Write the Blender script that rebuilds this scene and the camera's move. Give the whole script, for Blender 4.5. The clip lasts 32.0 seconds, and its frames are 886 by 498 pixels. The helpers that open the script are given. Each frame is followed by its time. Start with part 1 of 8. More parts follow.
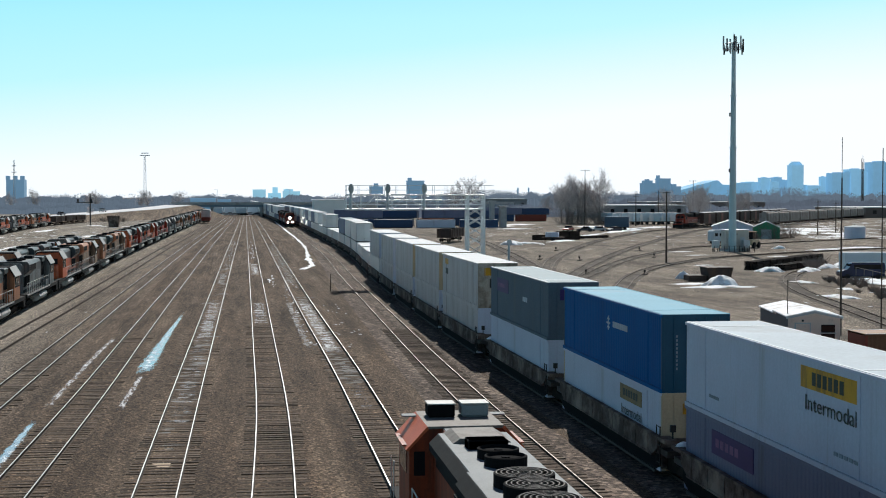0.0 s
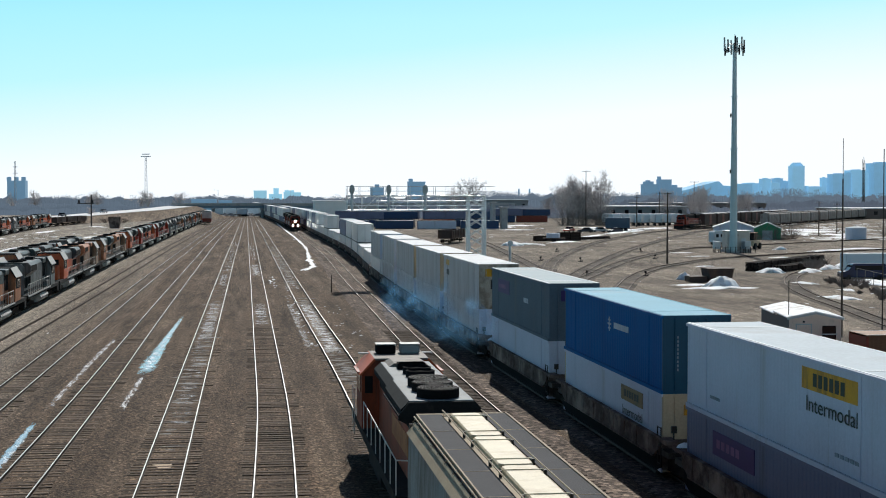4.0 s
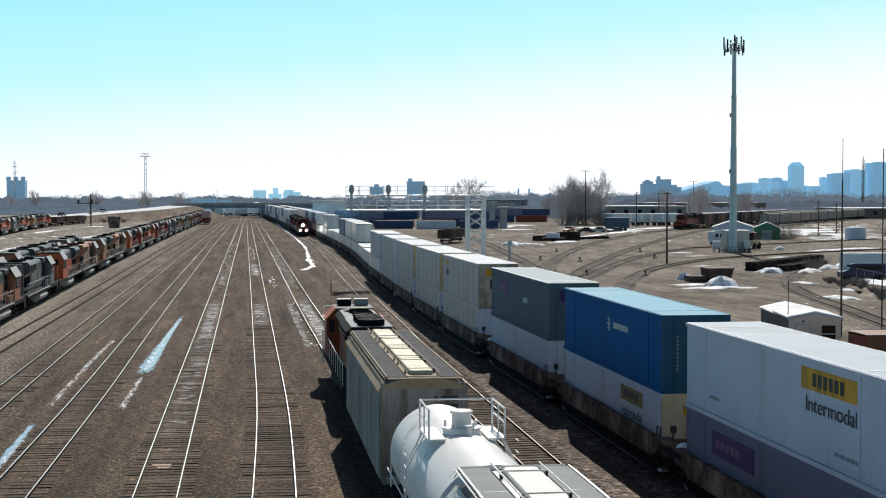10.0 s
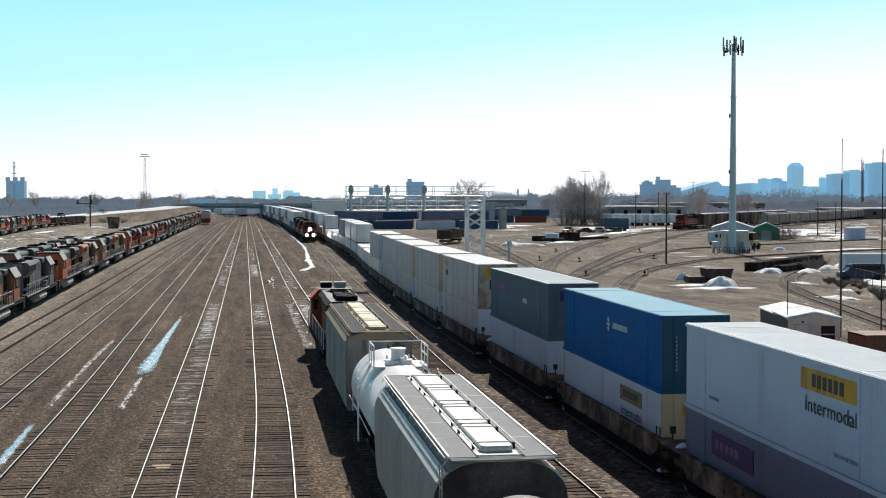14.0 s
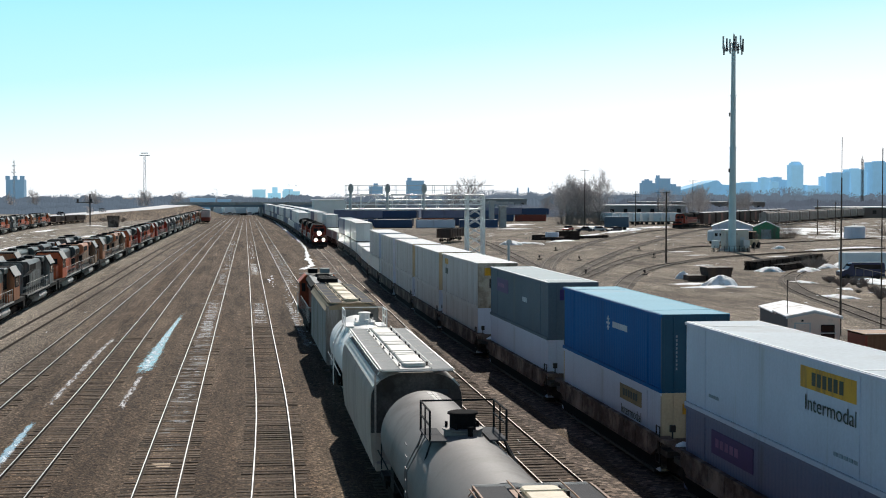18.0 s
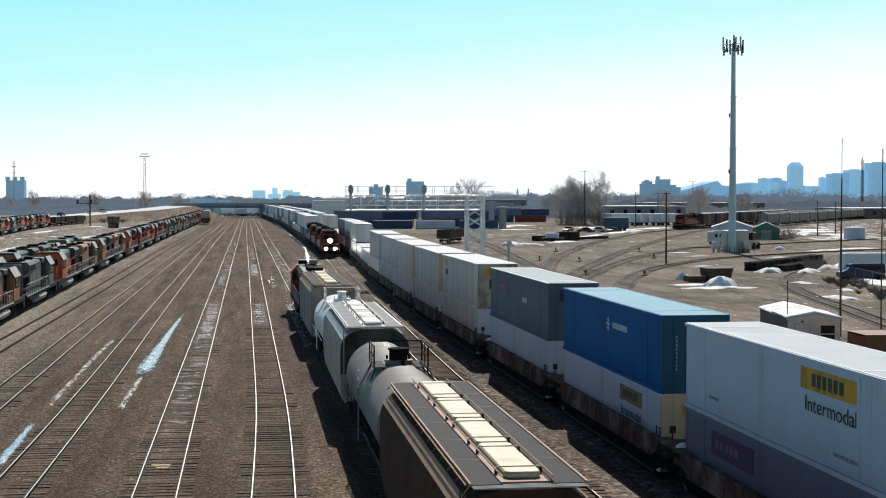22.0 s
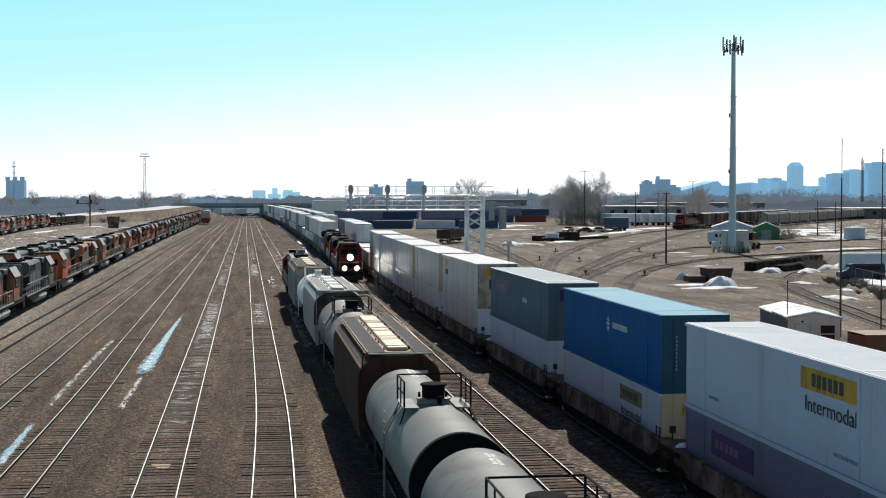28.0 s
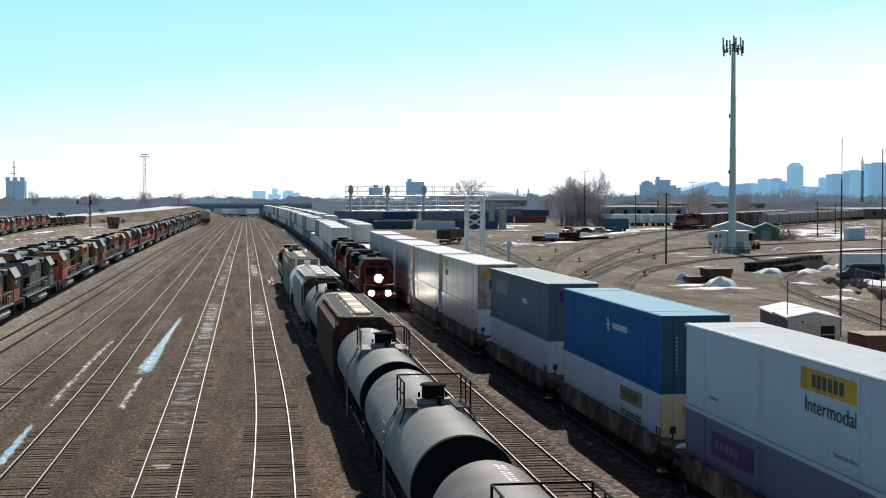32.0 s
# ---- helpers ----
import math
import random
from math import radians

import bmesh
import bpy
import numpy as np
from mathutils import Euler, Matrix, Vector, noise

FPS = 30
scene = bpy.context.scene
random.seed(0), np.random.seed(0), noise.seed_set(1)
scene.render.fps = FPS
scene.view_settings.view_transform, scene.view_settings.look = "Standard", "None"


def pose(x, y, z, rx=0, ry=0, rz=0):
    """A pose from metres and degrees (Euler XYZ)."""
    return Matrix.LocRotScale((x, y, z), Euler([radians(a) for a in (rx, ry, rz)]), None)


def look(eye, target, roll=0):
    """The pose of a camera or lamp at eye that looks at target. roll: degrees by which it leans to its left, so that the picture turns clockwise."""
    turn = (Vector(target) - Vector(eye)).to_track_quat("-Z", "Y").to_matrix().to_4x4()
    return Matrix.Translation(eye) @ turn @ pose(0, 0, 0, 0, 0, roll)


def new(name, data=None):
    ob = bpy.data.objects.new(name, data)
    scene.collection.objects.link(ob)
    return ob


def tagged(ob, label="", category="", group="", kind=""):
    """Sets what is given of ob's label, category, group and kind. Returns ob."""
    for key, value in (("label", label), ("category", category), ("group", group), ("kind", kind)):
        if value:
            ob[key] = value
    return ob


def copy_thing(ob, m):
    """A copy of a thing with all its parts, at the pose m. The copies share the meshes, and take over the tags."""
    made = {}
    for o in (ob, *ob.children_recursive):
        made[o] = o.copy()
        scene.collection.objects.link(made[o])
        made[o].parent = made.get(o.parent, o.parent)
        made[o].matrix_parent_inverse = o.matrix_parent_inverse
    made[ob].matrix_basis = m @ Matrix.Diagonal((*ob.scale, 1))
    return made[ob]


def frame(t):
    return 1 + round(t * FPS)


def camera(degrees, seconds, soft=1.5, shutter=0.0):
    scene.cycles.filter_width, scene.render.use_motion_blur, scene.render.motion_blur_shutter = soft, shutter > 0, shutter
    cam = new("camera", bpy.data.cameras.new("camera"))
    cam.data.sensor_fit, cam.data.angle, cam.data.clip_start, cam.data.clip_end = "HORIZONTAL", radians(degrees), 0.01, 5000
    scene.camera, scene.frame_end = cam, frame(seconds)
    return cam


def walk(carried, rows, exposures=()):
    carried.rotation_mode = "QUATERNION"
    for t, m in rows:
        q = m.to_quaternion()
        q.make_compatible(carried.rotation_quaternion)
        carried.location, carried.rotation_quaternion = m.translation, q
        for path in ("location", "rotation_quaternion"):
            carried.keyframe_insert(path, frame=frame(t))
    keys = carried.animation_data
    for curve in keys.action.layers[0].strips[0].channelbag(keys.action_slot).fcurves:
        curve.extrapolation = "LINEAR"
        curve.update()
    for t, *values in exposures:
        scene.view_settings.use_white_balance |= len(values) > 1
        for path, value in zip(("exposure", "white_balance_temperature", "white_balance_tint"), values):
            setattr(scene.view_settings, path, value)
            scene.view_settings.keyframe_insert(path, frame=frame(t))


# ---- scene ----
# Metres. X to the right across the yard, Y along the tracks away from the footbridge, Z up, 0 at the ground.

# ---- camera ----
EYE = Vector((0.0, 0.0, 10.55))
cam = camera(33.99, 32.0, soft=1.05)
YAW, PITCH = 7.858, 2.123
STEP = math.degrees(1 / 2565.0)


def aim(right, down):
    """The camera on its stand; small shakes turn it by some thousandths."""
    return pose(*EYE, 90 - PITCH + down * STEP, 0, -YAW + right * STEP)


SHAKE = [(0, 0.4, -1.5), (0.5, -0.7, -0.7), (1, 0.3, -5.1), (1.5, -0.7, -2.1), (2, 1, 0.6), (2.5, 0.6, -2.6), (3, -2.8, -2.1),
         (3.5, 2.1, 0.3), (5.5, 1.5, 0), (6, -1.2, -1.5), (6.5, 0.8, 1.1), (7, 0.3, -2.6), (7.5, -1.1, 0), (8, 0.8, 0),
         (8.5, -0.8, -1.3), (9, -0.1, 0.1), (9.5, 1.5, 0.6), (10, 1.3, -0.1), (10.5, 0, 1.4), (11, 0, -1.5), (11.5, 0, 0),
         (12, 0, -1.5), (12.5, 0, 0), (14, 0.3, 0.6), (14.5, 0, 0), (17.5, 0, 0), (18, 0, -1.5), (18.5, 0.3, 0), (19, -0.3, 0.7),
         (19.5, 0.3, 0), (20.5, 0, 0), (21, -0.1, -1.1), (21.5, 0.1, 0.8), (22, 0, 0), (24.5, 0, 0), (25, 0, 1.6), (25.5, 0, 0),
         (27.5, 0, 0), (29, 0, 0), (29.5, 0, 1.4), (32, 0, 0.9)]
# the film warms and brightens a little about ten seconds in
walk(cam, [(t, aim(a, b)) for t, a, b in SHAKE], [(0, 0.01, 6280, 8), (9.0, 0.01, 6300, 8), (11.5, 0.08, 6480, 9.5), (32, 0.06, 6480, 9.5)])

# ---- world, sun, exposure ----
SUN_EL, SUN_AZ = 38.0, 11.0
world = bpy.data.worlds.new("sky")
scene.world = world
world.use_nodes = True
wn = world.node_tree
sky = wn.nodes.new("ShaderNodeTexSky")
sky.sky_type, sky.sun_disc = "NISHITA", False
sky.sun_elevation, sky.sun_rotation = radians(SUN_EL), radians(SUN_AZ)
sky.air_density, sky.dust_density, sky.ozone_density = 1.0, 1.2, 1.0
# thin bright haze low over the horizon, thicker towards the sun's side, over clear blue
low = wn.nodes.new("ShaderNodeTexCoord")
axes = wn.nodes.new("ShaderNodeSeparateXYZ")
wn.links.new(low.outputs["Generated"], axes.inputs[0])
lean = wn.nodes.new("ShaderNodeMath")
lean.operation, lean.inputs[1].default_value = "MULTIPLY_ADD", -0.1
wn.links.new(axes.outputs["X"], lean.inputs[0])
wn.links.new(axes.outputs["Z"], lean.inputs[2])
haze = wn.nodes.new("ShaderNodeValToRGB")
haze.color_ramp.elements[0].position, haze.color_ramp.elements[0].color = 0.0, (1.0, 1.03, 1.06, 1)
haze.color_ramp.elements[1].position, haze.color_ramp.elements[1].color = 0.3, (0.22, 0.62, 0.95, 1)
for p, c in ((0.03, (0.98, 1.02, 1.05)), (0.055, (0.82, 0.98, 1.03)), (0.09, (0.56, 0.94, 1.02)), (0.14, (0.42, 0.88, 1.0))):
    haze.color_ramp.elements.new(p).color = (*c, 1)
wn.links.new(lean.outputs[0], haze.inputs[0])
high = wn.nodes.new("ShaderNodeMapRange")
high.inputs["From Min"].default_value, high.inputs["From Max"].default_value = 0.12, 0.45
wn.links.new(axes.outputs["Z"], high.inputs["Value"])
tone = wn.nodes.new("ShaderNodeVectorMath")
tone.operation = "SCALE"
tone.inputs["Scale"].default_value = 0.026
wn.links.new(sky.outputs[0], tone.inputs[0])
both = wn.nodes.new("ShaderNodeMix")
both.data_type = "RGBA"
wn.links.new(high.outputs[0], both.inputs["Factor"])
wn.links.new(haze.outputs[0], both.inputs["A"])
clear = wn.nodes.new("ShaderNodeVectorMath")
clear.operation, clear.inputs[1].default_value = "MULTIPLY", (0.95, 0.95, 1.3)
wn.links.new(tone.outputs[0], clear.inputs[0])
wn.links.new(clear.outputs[0], both.inputs["B"])
wn.links.new(both.outputs["Result"], wn.nodes["Background"].inputs[0])
wn.nodes["Background"].inputs[1].default_value = 1.0

sun = new("sun", bpy.data.lights.new("sun", "SUN"))
sun.data.energy, sun.data.angle, sun.data.color = 5.0, radians(0.53), (1.0, 0.95, 0.87)
away = Vector((math.sin(radians(SUN_AZ)) * math.cos(radians(SUN_EL)), math.cos(radians(SUN_AZ)) * math.cos(radians(SUN_EL)), math.sin(radians(SUN_EL))))
sun.matrix_world = look(away * 100, (0, 0, 0))

# ---- materials ----
def mat(name, rgb, rough=0.7, metal=0.0, var=0.25, scale=3.0, fine=40.0, bump=0.15, dirt=None, dirt_at=0.62, spec=0.25, random_tint=0.0, streak=0.0):
    """A surface with two scales of variation, fine relief and, where dirt is given, stains of that colour."""
    m = bpy.data.materials.new(name)
    m.use_nodes = True
    n, l = m.node_tree.nodes, m.node_tree.links
    b = n["Principled BSDF"]
    b.inputs["Roughness"].default_value, b.inputs["Metallic"].default_value = rough, metal
    b.inputs["Specular IOR Level"].default_value = spec
    co = n.new("ShaderNodeTexCoord")
    big, small = n.new("ShaderNodeTexNoise"), n.new("ShaderNodeTexNoise")
    for t, s, d in ((big, scale, 4.0), (small, fine, 3.0)):
        t.inputs["Scale"].default_value, t.inputs["Detail"].default_value = s, d
        l.new(co.outputs["Object"], t.inputs["Vector"])
    add = n.new("ShaderNodeMath")
    add.operation = "ADD"
    l.new(big.outputs["Fac"], add.inputs[0])
    l.new(small.outputs["Fac"], add.inputs[1])
    ramp = n.new("ShaderNodeMapRange")
    ramp.inputs["From Min"].default_value, ramp.inputs["From Max"].default_value = 0.6, 1.4
    ramp.inputs["To Min"].default_value, ramp.inputs["To Max"].default_value = 1 - var, 1 + var
    l.new(add.outputs[0], ramp.inputs["Value"])
    mul = n.new("ShaderNodeVectorMath")
    mul.operation = "SCALE"
    mul.inputs[0].default_value = rgb
    fac = ramp.outputs[0]
    if random_tint:
        info, rr, mm = n.new("ShaderNodeObjectInfo"), n.new("ShaderNodeMapRange"), n.new("ShaderNodeMath")
        rr.inputs["To Min"].default_value, rr.inputs["To Max"].default_value = 1 - random_tint, 1 + random_tint
        mm.operation = "MULTIPLY"
        l.new(info.outputs["Random"], rr.inputs["Value"])
        l.new(rr.outputs[0], mm.inputs[0])
        l.new(fac, mm.inputs[1])
        fac = mm.outputs[0]
    l.new(fac, mul.inputs["Scale"])
    out = mul.outputs[0]
    if dirt:
        spot, cut, mix = n.new("ShaderNodeTexNoise"), n.new("ShaderNodeMapRange"), n.new("ShaderNodeMix")
        spot.inputs["Scale"].default_value, spot.inputs["Detail"].default_value = scale * 0.7, 8.0
        spot.inputs["Roughness"].default_value = 0.7
        cut.inputs["From Min"].default_value, cut.inputs["From Max"].default_value = dirt_at - 0.1, dirt_at + 0.1
        mix.data_type = "RGBA"
        src = co.outputs["Object"]
        if streak:
            # rain-washed streaks run down the sides
            mp = n.new("ShaderNodeMapping")
            mp.inputs["Scale"].default_value = (2.2, 2.2, streak)
            l.new(src, mp.inputs["Vector"])
            src = mp.outputs[0]
        l.new(src, spot.inputs["Vector"])
        l.new(spot.outputs["Fac"], cut.inputs["Value"])
        l.new(cut.outputs[0], mix.inputs["Factor"])
        l.new(out, mix.inputs["A"])
        mix.inputs["B"].default_value = (*dirt, 1)
        out = mix.outputs["Result"]
    l.new(out, b.inputs["Base Color"])
    if bump:
        bp = n.new("ShaderNodeBump")
        bp.inputs["Strength"].default_value, bp.inputs["Distance"].default_value = bump, 0.02
        l.new(small.outputs["Fac"], bp.inputs["Height"])
        l.new(bp.outputs[0], b.inputs["Normal"])
    return m


def glow(name, rgb, power):
    m = bpy.data.materials.new(name)
    m.use_nodes = True
    b = m.node_tree.nodes["Principled BSDF"]
    b.inputs["Base Color"].default_value = (*rgb, 1)
    b.inputs["Emission Color"].default_value, b.inputs["Emission Strength"].default_value = (*rgb, 1), power
    return m


RUST = (0.11, 0.055, 0.03)
GRIME = (0.10, 0.085, 0.07)
M_STEEL = mat("rail_steel", (0.5, 0.47, 0.43), 0.36, 0.8, 0.12, 0.5, 20, 0.05)
M_STEEL_DULL = mat("dull_rail_steel", (0.3, 0.265, 0.225), 0.6, 0.3, 0.15, 0.5, 20, 0.05)
M_RAILBROWN = mat("brown_rail_top", (0.26, 0.215, 0.175), 0.7, 0.1, 0.2, 0.5, 20, 0.05)
M_TAR = mat("matt_black_and_shade", (0.009, 0.009, 0.01), 0.95, 0, 0.3, 1.5, 25, 0.05, (0.03, 0.027, 0.025), 0.72, spec=0.05)
M_RUSTY = mat("rusty_rail", (0.045, 0.03, 0.022), 0.95, 0.0, 0.2, 1.0, 30, 0.1)
M_TIE = mat("weathered_tie", (0.108, 0.082, 0.063), 0.95, 0, 0.35, 2, 30, 0.4, random_tint=0.45, spec=0.1)
M_DARKSTEEL = mat("dark_steel", (0.035, 0.03, 0.028), 0.65, 0.2, 0.4, 2, 25, 0.2, GRIME, 0.66)
M_BLACK = mat("black_paint", (0.014, 0.015, 0.016), 0.85, 0, 0.4, 1.5, 25, 0.1, (0.05, 0.044, 0.038), 0.68, spec=0.1)
M_BOGIE = mat("greasy_black_running_gear", (0.018, 0.015, 0.013), 0.95, 0, 0.4, 2, 25, 0.15, (0.045, 0.034, 0.027), 0.62, spec=0.04)
M_ORANGE = mat("orange_paint", (0.55, 0.12, 0.045), 0.5, 0, 0.22, 1.2, 25, 0.08, (0.14, 0.06, 0.035), 0.64)
M_ORANGE_OLD = mat("faded_orange_paint", (0.42, 0.17, 0.08), 0.6, 0, 0.25, 1.0, 25, 0.1, (0.13, 0.085, 0.06), 0.56, streak=0.3)
M_SILVER = mat("silver_paint", (0.17, 0.185, 0.185), 0.55, 0.0, 0.3, 1.0, 25, 0.08, (0.07, 0.06, 0.05), 0.56, streak=0.3)
M_MAROON = mat("maroon_paint", (0.16, 0.035, 0.02), 0.5, 0, 0.25, 1.0, 25, 0.08, GRIME, 0.64)
M_ROOFGREY = mat("grey_roof_paint", (0.23, 0.245, 0.25), 0.75, 0, 0.2, 1.0, 25, 0.08, (0.16, 0.15, 0.14), 0.62)
M_RAILING = mat("handrail_paint", (0.6, 0.58, 0.55), 0.5, 0.1, 0.15, 2, 25, 0.0)
M_WINDOW = mat("dark_window_glass", (0.012, 0.014, 0.017), 0.08, 0, 0.1, 2, 25, 0.0)
M_LAMP = glow("lit_headlight", (1.0, 0.93, 0.82), 60)
M_LAMP_RING = glow("headlight_reflector", (1.0, 0.35, 0.3), 3)
# grey tank raised in tone to include light reflected off it
M_TANKFUEL = mat("bright_fuel_tank", (0.5, 0.49, 0.47), 0.8, 0, 0.25, 1, 15, 0.1, GRIME, 0.6)
M_ORANGE_DIRTY = mat("grimy_orange_paint", (0.27, 0.05, 0.018), 0.6, 0, 0.3, 1.2, 25, 0.08, (0.07, 0.03, 0.02), 0.58, streak=0.3)
M_LEADRED = mat("dark_red_orange_paint", (0.22, 0.028, 0.013), 0.6, 0, 0.3, 1.2, 25, 0.08, (0.08, 0.02, 0.015), 0.58)
M_CABROOF = mat("pale_cab_roof_tone", (0.4, 0.39, 0.37), 0.6, 0, 0.15, 1.2, 25, 0.05, (0.3, 0.27, 0.24), 0.66)
M_EDGE = mat("bright_roof_edge", (0.72, 0.74, 0.75), 0.6, 0, 0.1, 1, 20, 0.0)

# ---- shape helpers ----
def box(bm, x0, x1, y0, y1, z0, z1):
    v = [bm.verts.new(p) for p in ((x0, y0, z0), (x1, y0, z0), (x1, y1, z0), (x0, y1, z0), (x0, y0, z1), (x1, y0, z1), (x1, y1, z1), (x0, y1, z1))]
    for q in ((3, 2, 1, 0), (4, 5, 6, 7), (0, 1, 5, 4), (1, 2, 6, 5), (2, 3, 7, 6), (3, 0, 4, 7)):
        bm.faces.new([v[i] for i in q])


def prism(bm, outline, a, b, axis="y"):
    """Sweeps an outline of (u, v) from a to b: u is x and v is z along y, or u is y along x, or u, v are x, y along z."""
    def at(u, v, w):
        return {"y": (u, w, v), "x": (w, u, v), "z": (u, v, w)}[axis]
    lo, hi = [bm.verts.new(at(u, v, a)) for u, v in outline], [bm.verts.new(at(u, v, b)) for u, v in outline]
    k = len(outline)
    bm.faces.new(lo)
    bm.faces.new(hi[::-1])
    for i in range(k):
        bm.faces.new((lo[i], hi[i], hi[(i + 1) % k], lo[(i + 1) % k]))


def rod(bm, p, q, r=0.03, seg=6, r2=None):
    p, q = Vector(p), Vector(q)
    d = (q - p).normalized()
    a = d.orthogonal().normalized()
    c = d.cross(a)
    r2 = r if r2 is None else r2
    lo, hi = [], []
    for i in range(seg):
        e = 2 * math.pi * i / seg
        w = a * math.cos(e) + c * math.sin(e)
        lo.append(bm.verts.new(p + w * r))
        hi.append(bm.verts.new(q + w * r2))
    for i in range(seg):
        bm.faces.new((lo[i], lo[(i + 1) % seg], hi[(i + 1) % seg], hi[i]))
    bm.faces.new(lo[::-1])
    bm.faces.new(hi)


def turned(bm, profile, centre=(0, 0, 0), axis="y", seg=28):
    """A body of revolution from (along, radius) pairs."""
    rings = []
    cx, cy, cz = centre
    for w, r in profile:
        ring = []
        for i in range(seg):
            e = 2 * math.pi * i / seg
            u, v = r * math.cos(e), r * math.sin(e)
            ring.append(bm.verts.new({"y": (cx + u, cy + w, cz + v), "z": (cx + u, cy + v, cz + w), "x": (cx + w, cy + u, cz + v)}[axis]))
        rings.append(ring)
    for a, b in zip(rings, rings[1:]):
        for i in range(seg):
            bm.faces.new((a[i], b[i], b[(i + 1) % seg], a[(i + 1) % seg]))
    bm.faces.new(rings[0])
    bm.faces.new(rings[-1][::-1])


def smooth(ob, angle=35):
    for f in ob.data.polygons:
        f.use_smooth = True
    ob.data.set_sharp_from_angle(angle=radians(angle))
    return ob


def part(name, bm, material, parent=None, label="", bevel=0.0, soft=False):
    """Links a bmesh as one mesh object under a thing or a part."""
    if bevel:
        bmesh.ops.bevel(bm, geom=bm.edges[:], offset=bevel, segments=1, affect="EDGES", clamp_overlap=True)
    bmesh.ops.recalc_face_normals(bm, faces=bm.faces[:])
    me = bpy.data.meshes.new(name)
    bm.to_mesh(me)
    bm.free()
    me.materials.append(material)
    ob = new(name, me)
    if parent:
        ob.parent = parent
    if label:
        ob["label"] = label
    return smooth(ob) if soft else ob


def shape(name, make, material, parent=None, label="", bevel=0.0, soft=False):
    bm = bmesh.new()
    make(bm)
    return part(name, bm, material, parent, label, bevel, soft)


def block(name, dims, material, parent=None, label="", bevel=0.0):
    return shape(name, lambda bm: box(bm, *dims), material, parent, label, bevel)


def along(track, y):
    """X of a track's centre line at y, and its heading in degrees."""
    ys, xs = zip(*track)

    def at(v):
        return sum(np.interp(v + d, ys, xs) for d in (-16, -8, 0, 8, 16)) / 5
    return at(y), -math.degrees(math.atan((at(y + 4) - at(y - 4)) / 8))


def on_track(track, y, z=0.15, turn=0):
    x, h = along(track, y)
    return pose(x, y, z, 0, 0, h + turn)


def mound(bm, cx, cy, rx, ry, h, rot, seed, seg=44, rings=7):
    """A low heap with a ragged outline and a lumpy top."""
    rnd = random.Random(seed)
    c, s = math.cos(rot), math.sin(rot)
    wob = [0.8 + 0.75 * noise.noise((2.0 * math.cos(6.283 * i / seg), 2.0 * math.sin(6.283 * i / seg), seed * 1.7)) + rnd.uniform(-0.22, 0.3) for i in range(seg)]
    wob = [max(0.15, (wob[i - 1] + wob[i] * 3 + wob[(i + 1) % seg]) / 5) for i in range(seg)]
    prev, tip = None, bm.verts.new((cx, cy, h + 0.012))
    for k in range(rings):
        f = (k + 1) / rings
        ring = []
        for i in range(seg):
            a = 2 * math.pi * i / seg
            g = f * (1 + (wob[i] - 1) * f * f)
            u, v = rx * g * math.cos(a), ry * g * math.sin(a)
            lump = 1 + 0.4 * noise.noise((u * 1.1 + seed, v * 1.1, 0.3)) + 0.18 * noise.noise((u * 3.2 + seed, v * 3.2, 1.3)) + rnd.uniform(-0.03, 0.03)
            zz = 0.01 + h * (1 - f ** 1.6) * lump if k < rings - 1 else 0.006
            ring.append(bm.verts.new((cx + c * u - s * v, cy + s * u + c * v, max(zz, 0.006))))
        for i in range(seg):
            if prev:
                bm.faces.new((prev[i], ring[i], ring[(i + 1) % seg], prev[(i + 1) % seg]))
            else:
                bm.faces.new((tip, ring[i], ring[(i + 1) % seg]))
        prev = ring

